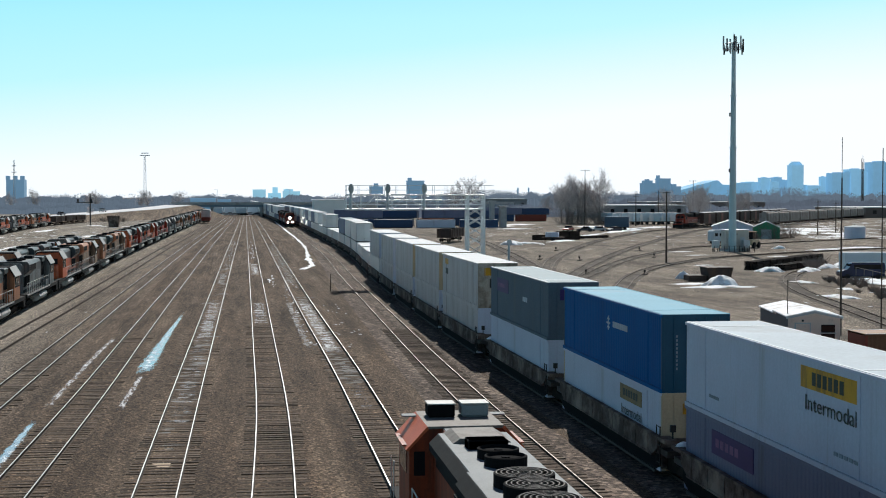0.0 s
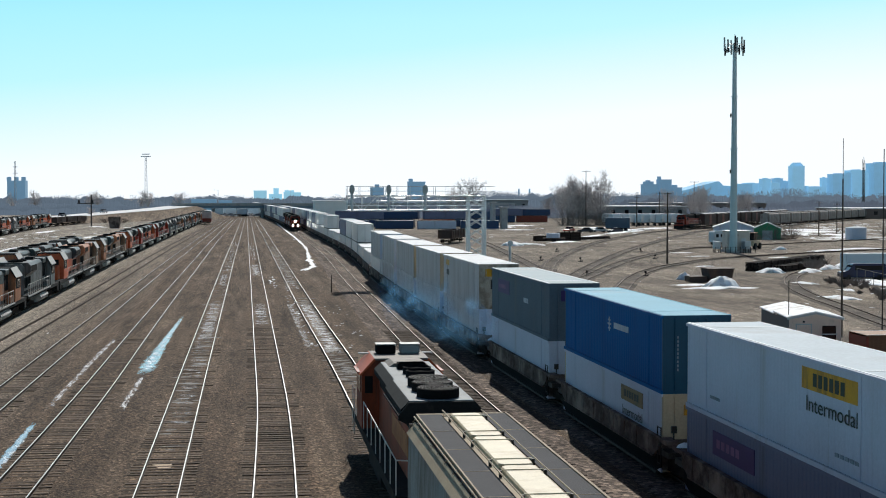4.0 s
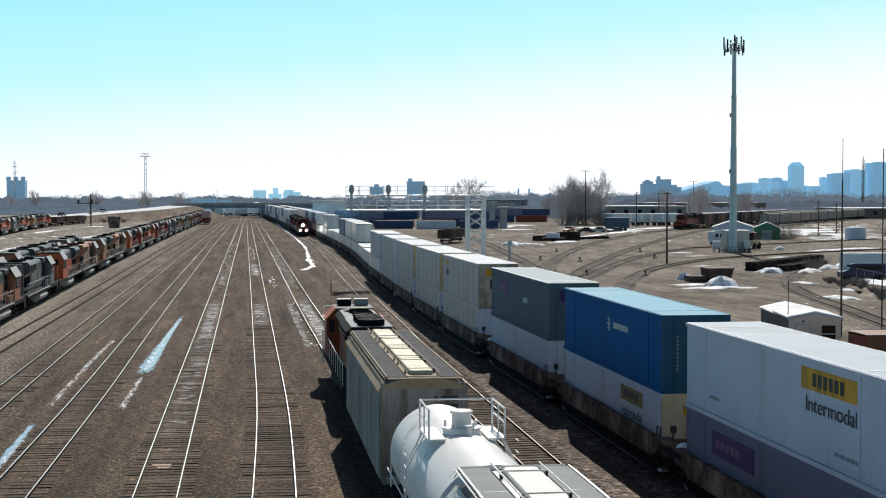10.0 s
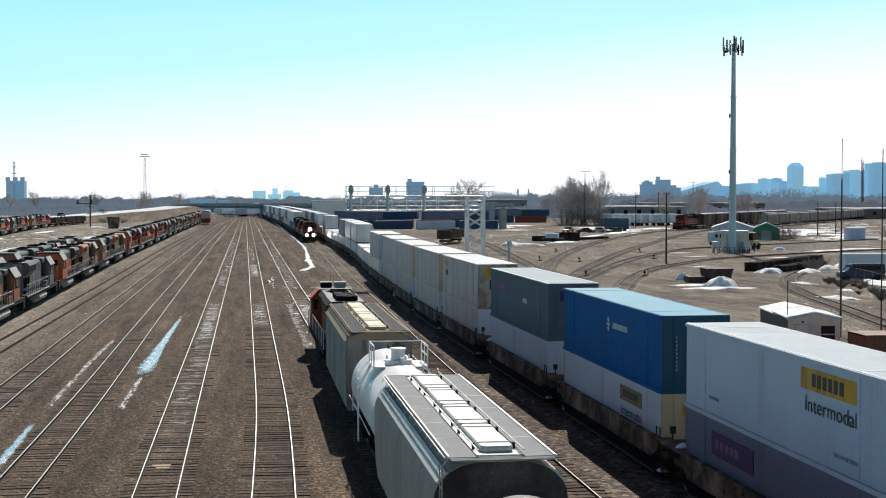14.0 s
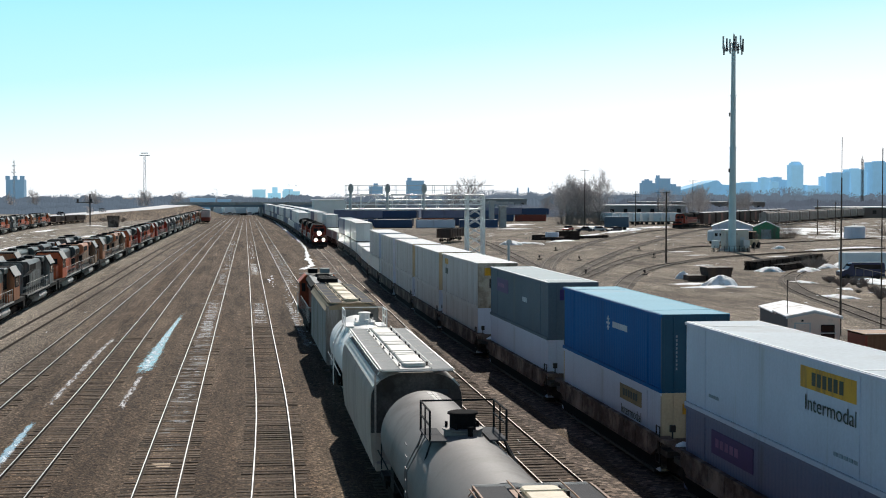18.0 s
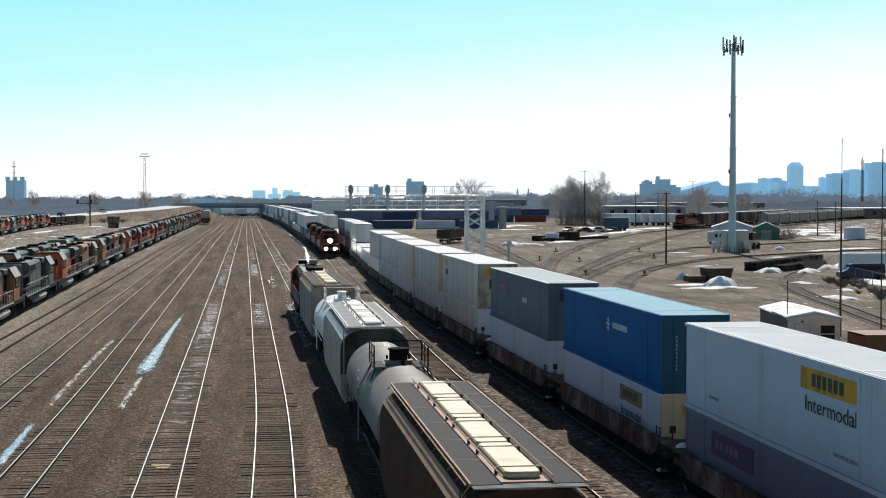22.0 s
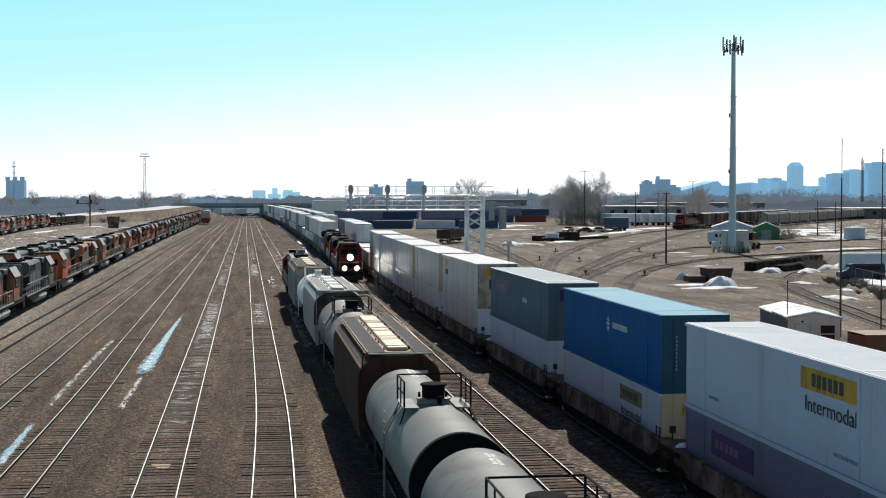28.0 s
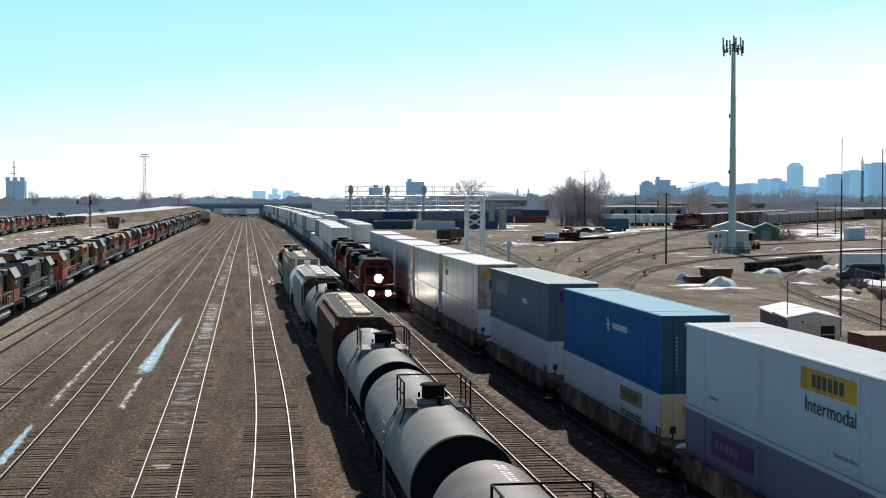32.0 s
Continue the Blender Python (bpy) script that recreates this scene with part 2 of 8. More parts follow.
# ---- ground ----
def gravel_material(name, yard_tones, lot_tones, stones=9.0, edges=None):
    """Loose stones over stained soil. edges: X at which the yard's cinders give way to lot soil, left and right."""
    m = bpy.data.materials.new(name)
    m.use_nodes = True
    n, l = m.node_tree.nodes, m.node_tree.links
    b = n["Principled BSDF"]
    b.inputs["Roughness"].default_value = 0.95
    b.inputs["Specular IOR Level"].default_value = 0.1
    co = n.new("ShaderNodeTexCoord")

    def at_scale(stretch):
        mp = n.new("ShaderNodeMapping")
        mp.inputs["Scale"].default_value = stretch
        l.new(co.outputs["Object"], mp.inputs["Vector"])
        return mp.outputs[0]

    def noise_at(scale, detail=6.0, rough=0.6, stretch=(1, 1, 1)):
        t = n.new("ShaderNodeTexNoise")
        t.inputs["Scale"].default_value, t.inputs["Detail"].default_value, t.inputs["Roughness"].default_value = scale, detail, rough
        l.new(at_scale(stretch), t.inputs["Vector"])
        return t.outputs["Fac"]

    def ramp(fac, stops):
        r = n.new("ShaderNodeValToRGB")
        r.color_ramp.elements[0].position, r.color_ramp.elements[0].color = stops[0][0], (*stops[0][1], 1)
        r.color_ramp.elements[1].position, r.color_ramp.elements[1].color = stops[-1][0], (*stops[-1][1], 1)
        for p, c in stops[1:-1]:
            e = r.color_ramp.elements.new(p)
            e.color = (*c, 1)
        l.new(fac, r.inputs[0])
        return r.outputs[0]

    def mix(fac, a, c, kind="MIX"):
        x = n.new("ShaderNodeMix")
        x.data_type, x.blend_type = "RGBA", kind
        if isinstance(fac, float):
            x.inputs["Factor"].default_value = fac
        else:
            l.new(fac, x.inputs["Factor"])
        l.new(a, x.inputs["A"])
        l.new(c, x.inputs["B"])
        return x.outputs["Result"]

    # long stains that follow the tracks, then blotches
    col = ramp(noise_at(0.8, 7, 0.65, (0.8, 0.035, 0.2)), list(zip((0.32, 0.5, 0.68), yard_tones)))
    if edges:
        lot = ramp(noise_at(0.07, 10, 0.75, (1, 0.55, 1)), list(zip((0.32, 0.5, 0.7), lot_tones)))
        sep = n.new("ShaderNodeSeparateXYZ")
        l.new(co.outputs["Object"], sep.inputs[0])
        for (f0, f1), tones in zip(edges, (None, YARD_EDGE)):
            if tones:
                lot = ramp(noise_at(0.12, 8, 0.65, (1, 0.12, 1)), list(zip((0.32, 0.5, 0.7), tones)))
            e = n.new("ShaderNodeMapRange")
            e.inputs["From Min"].default_value, e.inputs["From Max"].default_value = f0, f1
            l.new(sep.outputs["X"], e.inputs["Value"])
            col = mix(e.outputs[0], col, lot)
    blot = ramp(noise_at(0.5, 8, 0.7, (1, 0.12, 1)), [(0.34, (0.6, 0.58, 0.56)), (0.5, (1.0, 1.0, 1.0)), (0.66, (1.36, 1.33, 1.28))])
    col = mix(1.0, col, blot, "MULTIPLY")
    vor = n.new("ShaderNodeTexVoronoi")
    vor.inputs["Scale"].default_value = stones
    l.new(co.outputs["Object"], vor.inputs["Vector"])
    gray = n.new("ShaderNodeSeparateColor")
    l.new(vor.outputs["Color"], gray.inputs[0])
    stone = ramp(gray.outputs[0], [(0.0, (0.34, 0.33, 0.32)), (0.5, (0.9, 0.9, 0.9)), (0.86, (1.5, 1.46, 1.4)), (1.0, (2.7, 2.62, 2.5))])
    col = mix(1.0, col, stone, "MULTIPLY")
    grit = ramp(noise_at(5.0, 9, 0.85), [(0.3, (0.42, 0.41, 0.4)), (0.5, (1.0, 1.0, 1.0)), (0.7, (1.7, 1.66, 1.58))])
    col = mix(1.0, col, grit, "MULTIPLY")
    # larger loose lumps and clods, a few of them pale
    big = n.new("ShaderNodeTexVoronoi")
    big.inputs["Scale"].default_value = 2.4
    l.new(co.outputs["Object"], big.inputs["Vector"])
    near, pick = n.new("ShaderNodeMapRange"), n.new("ShaderNodeSeparateColor")
    near.inputs["From Min"].default_value, near.inputs["From Max"].default_value = 0.32, 0.2
    l.new(big.outputs["Distance"], near.inputs["Value"])
    l.new(big.outputs["Color"], pick.inputs[0])
    lump = ramp(pick.outputs[1], [(0.0, (0.35, 0.34, 0.33)), (0.28, (0.8, 0.79, 0.78)), (0.34, (1.0, 1.0, 1.0)), (0.86, (1.0, 1.0, 1.0)), (0.92, (1.6, 1.55, 1.5)), (1.0, (2.4, 2.35, 2.25))])
    col = mix(near.outputs[0], col, mix(1.0, col, lump, "MULTIPLY"))
    l.new(col, b.inputs["Base Color"])
    bp = n.new("ShaderNodeBump")
    bp.inputs["Strength"].default_value, bp.inputs["Distance"].default_value = 0.7, 0.06
    l.new(vor.outputs["Distance"], bp.inputs["Height"])
    l.new(bp.outputs[0], b.inputs["Normal"])
    return m


CINDER = ((0.049, 0.0345, 0.024), (0.085, 0.0605, 0.0425), (0.125, 0.094, 0.068))
SOIL = ((0.07, 0.057, 0.047), (0.16, 0.136, 0.113), (0.27, 0.235, 0.195))
YARD_EDGE = ((0.14, 0.122, 0.1), (0.215, 0.192, 0.165), (0.28, 0.255, 0.225))
M_GROUND = gravel_material("yard_gravel", CINDER, SOIL, 11.0, ((24.0, 36.0), (-10.0, -21.0)))
M_BALLAST = gravel_material("ballast", ((0.058, 0.043, 0.035), (0.1, 0.077, 0.064), (0.15, 0.12, 0.1)), SOIL, 5.5)
M_SIDING = gravel_material("muddy_siding_bed", ((0.05, 0.042, 0.036), (0.088, 0.076, 0.066), (0.135, 0.118, 0.1)), SOIL, 7.0)


def ground():
    bm = bmesh.new()
    xs = [-4900, -2000, -600, -200, -90, -40, -20, 0, 20, 40, 90, 200, 600, 2000, 4900]
    ys = [-400, -60, 0, 60, 120, 200, 300, 450, 700, 1200, 2400, 4900]
    grid = [[bm.verts.new((x, y, 0)) for x in xs] for y in ys]
    for a, b in zip(grid, grid[1:]):
        for i in range(len(xs) - 1):
            bm.faces.new((a[i], a[i + 1], b[i + 1], b[i]))
    tagged(part("ground", bm, M_GROUND), "brown cinder and gravel ground of a railway yard", "ground", kind="structure")


ground()

# ---- tracks: (Y, X) of each centre line ----
TA = [(0, -17.2), (90, -16.95), (110, -16.75), (140, -16.25), (180, -15.85), (240, -15.5), (300, -14.9), (690, -9.0)]
TB = [(0, -12.6), (75, -12.54), (90, -12.45), (110, -12.37), (140, -12.2), (180, -11.9), (240, -11.45), (320, -10.7), (450, -9.3), (690, -6.5)]
TC = [(0, -8.5), (52, -8.32), (65, -8.0), (77, -7.86), (90, -7.96), (105, -7.9), (140, -7.8), (180, -7.6), (240, -7.3), (320, -6.9), (400, -6.2), (690, -3.6)]
TD = [(0, -3.2), (51, -3.09), (76, -3.03), (132, -2.82), (259, -2.3), (364, -1.7), (690, -0.2)]
TE = [(0, 0.2), (30, 0.45), (44, 0.8), (52, 1.1), (59, 1.32), (68, 1.4), (90, 1.39), (132, 1.45), (258, 1.6), (363, 1.7), (690, 2.1)]
TF = [(-120, 5.9), (58, 5.9), (72, 6.04), (86, 6.08), (110, 5.9), (131, 5.77), (174, 5.7), (258, 5.62), (420, 5.45), (690, 5.0)]
TG = [(-120, 11.4), (70, 11.4), (86, 11.5), (130, 12.2), (185, 13.0), (228, 14.1), (270, 14.7), (462, 14.8), (600, 12.8), (700, 10.6), (1300, 2.0)]
TH = [(-120, 16.6), (34, 16.6), (70, 16.5), (90, 16.3), (105, 16.1), (130, 16.2), (150, 16.45), (192, 17.3), (228, 18.8), (270, 19.4), (462, 19.4), (600, 17.5), (700, 15.5)]
P1 = [(0, -21.0), (127, -20.7), (232, -20.9), (371, -19.6), (527, -17.6), (640, -15.4)]
P2 = [(y, x - 4.3) for y, x in P1]
P3 = [(y, x - 10.4) for y, x in P1]


def polyline(track, y0, y1, step):
    return [(along(track, y)[0], y) for y in np.arange(y0, y1 + 0.01, step)]


def smooth_line(pts, n=10):
    """A rounded line through points (Catmull-Rom)."""
    p = [Vector((*q, 0)) for q in pts]
    p = [2 * p[0] - p[1]] + p + [2 * p[-1] - p[-2]]
    out = []
    for i in range(1, len(p) - 2):
        for k in range(n):
            t = k / n
            a, b, c, d = p[i - 1], p[i], p[i + 1], p[i + 2]
            out.append(0.5 * (2 * b + (c - a) * t + (2 * a - 5 * b + 4 * c - d) * t * t + (3 * b - a - 3 * c + d) * t ** 3))
    out.append(p[-2])
    return [(v.x, v.y) for v in out]


def sweep(bm, line, side, z0, outline):
    """Sweeps an outline of (across, up) along a plan line, shifted sideways."""
    rings = []
    for i, (x, y) in enumerate(line):
        a, b = line[max(i - 1, 0)], line[min(i + 1, len(line) - 1)]
        d = Vector((b[0] - a[0], b[1] - a[1])).normalized()
        nx, ny = d.y, -d.x
        rings.append([bm.verts.new((x + nx * (side + u), y + ny * (side + u), z0 + w)) for u, w in outline])
    k = len(outline)
    for a, b in zip(rings, rings[1:]):
        for i in range(k):
            bm.faces.new((a[i], a[(i + 1) % k], b[(i + 1) % k], b[i]))
    bm.faces.new(rings[0])
    bm.faces.new(rings[-1][::-1])


RAIL = [(-0.07, 0), (0.07, 0), (0.02, 0.03), (0.02, 0.115), (0.037, 0.125), (0.037, 0.155), (-0.037, 0.155), (-0.037, 0.125), (-0.02, 0.115), (-0.02, 0.03)]
CROWN = [(-0.025, 0.153), (0.025, 0.153), (0.021, 0.158), (-0.021, 0.158)]


def railway_track(line, label, shiny=True, bed=0.0, z=0.0, crown=None):
    top = tagged(new("railway_track"), label, "railway track", "tracks of the yard", kind="structure")
    for s in (-0.7525, 0.7525):
        rail = shape("rail", lambda bm: sweep(bm, line, s, z, RAIL), M_RUSTY, top)
        if shiny:
            shape("rail_crown", lambda bm: sweep(bm, line, s, z, CROWN), crown or M_STEEL, rail, "polished running surface")
    if bed:
        shape("ballast_bed", lambda bm: sweep(bm, line, 0, 0, [(-bed, 0.004), (bed, 0.004), (bed * 0.7, 0.05), (-bed * 0.7, 0.05)]), M_BALLAST if bed > 1.5 else M_SIDING, top)
    return top


TRACKS = {}
for key, t, far, lab, shiny, bed in (
        ("A", TA, 640, "dull yard track set flush in grey gravel", False, 0), ("B", TB, 690, "worn yard track set flush in brown gravel", True, 0),
        ("C", TC, 690, "yard track with polished rails in brown cinders", True, 0), ("D", TD, 690, "yard track with melting snow between its rails", True, 0),
        ("E", TE, 690, "yard track that bends by the footbridge", True, 0), ("F", TF, 690, "running track under the freight train", True, 0),
        ("G", TG, 900, "main track on a brown ballast bed", True, 2.3), ("H", TH, 690, "track under the double-stack container train", False, 2.3),
        ("I", P1, 640, "storage track under parked locomotives", False, 0), ("J", P2, 300, "storage track under parked locomotives", False, 0)):
    TRACKS[key] = railway_track(polyline(t, 20, far, 4.0), lab, shiny, bed, 0.0, M_STEEL_DULL if key in "G" else None)

CURVES = [
    [(60, 400), (54.3, 334.7), (49.5, 280.7), (44.5, 230.9), (40.3, 193.1), (34, 140)],
    [(34, 165), (38.5, 184), (42.8, 202.0), (48.3, 224.3), (57.2, 254.5), (76.3, 311.3), (94.9, 357.2), (114.6, 400.0), (151.4, 461.7), (240, 600)],
    [(33, 152), (39.9, 175.8), (47.0, 198.2), (55.7, 223.3), (69.3, 260.7), (88.7, 309.6), (112.2, 365.2), (143.1, 430.7), (235, 590)],
    [(36, 160), (41.3, 175.6), (46.5, 189.4), (53.8, 208.8), (66.4, 238.8), (83.0, 270.1), (94.4, 284.0), (150, 330)],
    [(34, 128), (39.5, 149.8), (44.5, 165.9), (49.6, 180.8), (56.9, 198.4), (65.8, 214.3), (82.6, 236.6), (123.9, 267.4), (200, 310)],
    [(48.5, 92), (52.1, 112.3), (55.1, 126.7), (58.1, 142.0), (61.1, 154.3), (65.0, 166.5), (69.7, 178.0), (75.9, 189.7), (84, 200), (110, 225)]]
for k, c in enumerate(CURVES):
    railway_track(smooth_line(c), "rusty curved siding laid in sandy ground", True, 1.3, 0.0, M_RAILBROWN)

# ---- rolling stock: local Y runs along the track, Z = 0 on the rail ----
def bogie(parent, y, half=0.9, axles=2, r=0.46):
    """A truck with its side frames, springs and wheels, as one part with sub-parts."""
    span = half * 2
    b = block("bogie", (-0.25, 0.25, y - 0.2, y + 0.2, 0.45, 0.75), M_BOGIE, parent)
    for s in (-1, 1):
        def side(bm):
            prism(bm, [(y - half - 0.3, 0.36), (y - half - 0.3, 0.6), (y - half + 0.3, 0.66), (y - 0.4, 0.8), (y + 0.4, 0.8), (y + half - 0.3, 0.66), (y + half + 0.3, 0.6), (y + half + 0.3, 0.36), (y + 0.45, 0.28), (y - 0.45, 0.28)], s * 0.98, s * 1.12, "x")
            for d in (-0.2, 0, 0.2):
                rod(bm, (s * 1.05, y + d, 0.3), (s * 1.05, y + d, 0.62), 0.07)
        shape("side_frame", side, M_BOGIE, b)
    for k in range(axles):
        yy = y - half + k * span / (axles - 1)

        def wheel(bm):
            for s in (-1, 1):
                turned(bm, [(s * 0.68, r - 0.14), (s * 0.68, r + 0.02), (s * 0.71, r), (s * 0.82, r - 0.02), (s * 0.82, 0.12)], (0, yy, r), "x", 16)
            rod(bm, (-0.7, yy, r), (0.7, yy, r), 0.09, 8)
        shape("wheelset", wheel, M_BOGIE, b)
    return b


def coupler(parent, y, s):
    def make(bm):
        box(bm, -0.09, 0.09, min(y, y + s * 0.55), max(y, y + s * 0.55), 0.78, 0.95)
        box(bm, -0.17, 0.17, min(y + s * 0.5, y + s * 0.75), max(y + s * 0.5, y + s * 0.75), 0.72, 1.0)
    return shape("coupler", make, M_BOGIE, parent)


# sides bluish and darker, roofs paler: skylight and sun partly put into colour
M_WHITEBOX = mat("white_container_paint", (0.5, 0.53, 0.63), 0.5, 0, 0.1, 0.5, 12, 0.04, (0.3, 0.29, 0.29), 0.66, spec=0.2, streak=0.12)
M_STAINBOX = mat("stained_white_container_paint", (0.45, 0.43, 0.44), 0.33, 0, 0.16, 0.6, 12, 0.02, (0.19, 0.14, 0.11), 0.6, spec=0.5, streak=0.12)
M_GREYBOX = mat("grey_container_paint", (0.14, 0.152, 0.235), 0.5, 0, 0.14, 0.5, 12, 0.04, (0.09, 0.085, 0.095), 0.66, spec=0.2, streak=0.12)
M_BLUEBOX = mat("blue_container_paint", (0.002, 0.093, 0.28), 0.6, 0, 0.16, 0.5, 12, 0.04, (0.006, 0.07, 0.2), 0.62, spec=0.06, streak=0.12)
M_SLATEBOX = mat("slate_container_paint", (0.1, 0.13, 0.165), 0.6, 0, 0.16, 0.5, 12, 0.04, (0.15, 0.15, 0.145), 0.64, spec=0.1, streak=0.12)
M_NAVYBOX = mat("dark_blue_container_paint", (0.03, 0.06, 0.13), 0.42, 0, 0.14, 0.5, 12, 0.04, (0.07, 0.07, 0.07), 0.7, spec=0.2)
M_REDBOX = mat("rust_red_container_paint", (0.25, 0.05, 0.03), 0.5, 0, 0.2, 0.5, 12, 0.04, GRIME, 0.66)
M_TANBOX = mat("tan_container_paint", (0.45, 0.36, 0.24), 0.5, 0, 0.15, 0.5, 12, 0.04, GRIME, 0.68)
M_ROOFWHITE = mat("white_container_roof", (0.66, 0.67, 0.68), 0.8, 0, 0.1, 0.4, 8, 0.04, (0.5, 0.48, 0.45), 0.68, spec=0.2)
M_ROOFPALE = mat("cool_white_container_roof", (0.48, 0.54, 0.58), 0.8, 0, 0.12, 0.4, 8, 0.04, (0.4, 0.42, 0.43), 0.64, spec=0.2)
M_ROOFBLUE = mat("pale_blue_container_roof", (0.12, 0.34, 0.46), 0.75, 0, 0.12, 0.4, 8, 0.04, (0.2, 0.3, 0.36), 0.68, spec=0.2)
M_ROOFCOOL = mat("pale_grey_container_roof", (0.27, 0.34, 0.37), 0.75, 0, 0.12, 0.4, 8, 0.04, (0.3, 0.32, 0.33), 0.68, spec=0.2)
M_RUSTSILL = mat("rusty_well_car_paint", (0.095, 0.068, 0.058), 0.95, 0, 0.5, 0.9, 9, 0.25, (0.3, 0.23, 0.19), 0.55, spec=0.05)


def container(label, side, roof, end, length=16.15, high=2.896, full=True):
    w = 1.295
    h = length / 2
    top = tagged(new("shipping_container"), label, "container", "stacked containers")
    for s in (-1, 1):
        def wall(bm):
            k = max(4, round((length - 0.3) / (0.28 if full else 0.9)))
            pitch = (length - 0.3) / k
            pts = []
            for i in range(k):
                y = -h + 0.15 + i * pitch
                for f, d in ((0.0, 0.0), (0.38, 0.0), (0.5, 0.008), (0.88, 0.008)):
                    pts.append((y + f * pitch, s * (w - 0.012 - d)))
            pts.append((h - 0.15, s * (w - 0.012)))
            lo = [bm.verts.new((x, y, 0.14)) for y, x in pts]
            hi = [bm.verts.new((x, y, high - 0.1)) for y, x in pts]
            li = [bm.verts.new((s * (w - 0.09), y, 0.14)) for y in (pts[0][0], pts[-1][0])]
            ti = [bm.verts.new((s * (w - 0.09), y, high - 0.1)) for y in (pts[0][0], pts[-1][0])]
            for i in range(len(pts) - 1):
                bm.faces.new((lo[i], lo[i + 1], hi[i + 1], hi[i]))
            bm.faces.new((li[0], li[1], ti[1], ti[0]))
            bm.faces.new([*lo, li[1], li[0]])
            bm.faces.new([*hi, ti[1], ti[0]])
            bm.faces.new((lo[0], hi[0], ti[0], li[0]))
            bm.faces.new((lo[-1], hi[-1], ti[1], li[1]))
        shape("side_panel", wall, side, top)
        if full:
            block("top_rail", (s * w - 0.06, s * w + 0.0, -h, h, high - 0.1, high), side, top)
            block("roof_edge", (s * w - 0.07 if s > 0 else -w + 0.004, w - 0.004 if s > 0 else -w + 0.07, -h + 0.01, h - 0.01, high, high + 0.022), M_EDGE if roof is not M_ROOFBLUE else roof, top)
            block("bottom_rail", (s * w - 0.06, s * w, -h, h, 0.0, 0.14), side, top)

    def roofing(bm):
        box(bm, -w + 0.02, w - 0.02, -h + 0.02, h - 0.02, high - 0.03, high + 0.012)
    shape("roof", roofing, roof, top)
    if full and length > 15:
        for y in (-6.1, 6.1):
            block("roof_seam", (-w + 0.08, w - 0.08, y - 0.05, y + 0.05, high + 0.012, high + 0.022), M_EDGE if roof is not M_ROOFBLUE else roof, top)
    block("floor", (-w + 0.02, w - 0.02, -h + 0.02, h - 0.02, 0.02, 0.14), M_DARKSTEEL, top)
    block("front_wall", (-w + 0.06, w - 0.06, h - 0.06, h - 0.01, 0.14, high - 0.1), end, top)
    if full:
        block("door_sill", (-w + 0.06, w - 0.06, -h + 0.005, -h + 0.08, 0.0, 0.14), end, top)
        block("door_header", (-w + 0.06, w - 0.06, -h + 0.005, -h + 0.08, high - 0.12, high), end, top)
    for s in (-1, 1):
        door = block("door", (min(s * 0.01, s * (w - 0.1)), max(s * 0.01, s * (w - 0.1)), -h + 0.01, -h + 0.07, 0.14, high - 0.12), end, top)
        if full:
            for x in (0.35, 0.85):
                shape("lock_rod", lambda bm: rod(bm, (s * x, -h - 0.02, 0.12), (s * x, -h - 0.02, high - 0.1), 0.022), end, door)
            for y in ((-h, -h + 0.16), (h - 0.16, h)):
                block("corner_post", (min(s * w, s * (w - 0.1)), max(s * w, s * (w - 0.1)), *y, 0, high), end, top, bevel=0.01)
            if length > 15:
                for y in (-6.1, 6.1):
                    block("lifting_post", (min(s * (w + 0.006), s * (w - 0.06)), max(s * (w + 0.006), s * (w - 0.06)), y - 0.09, y + 0.09, 0.0, high + 0.016), side, top)
    return top


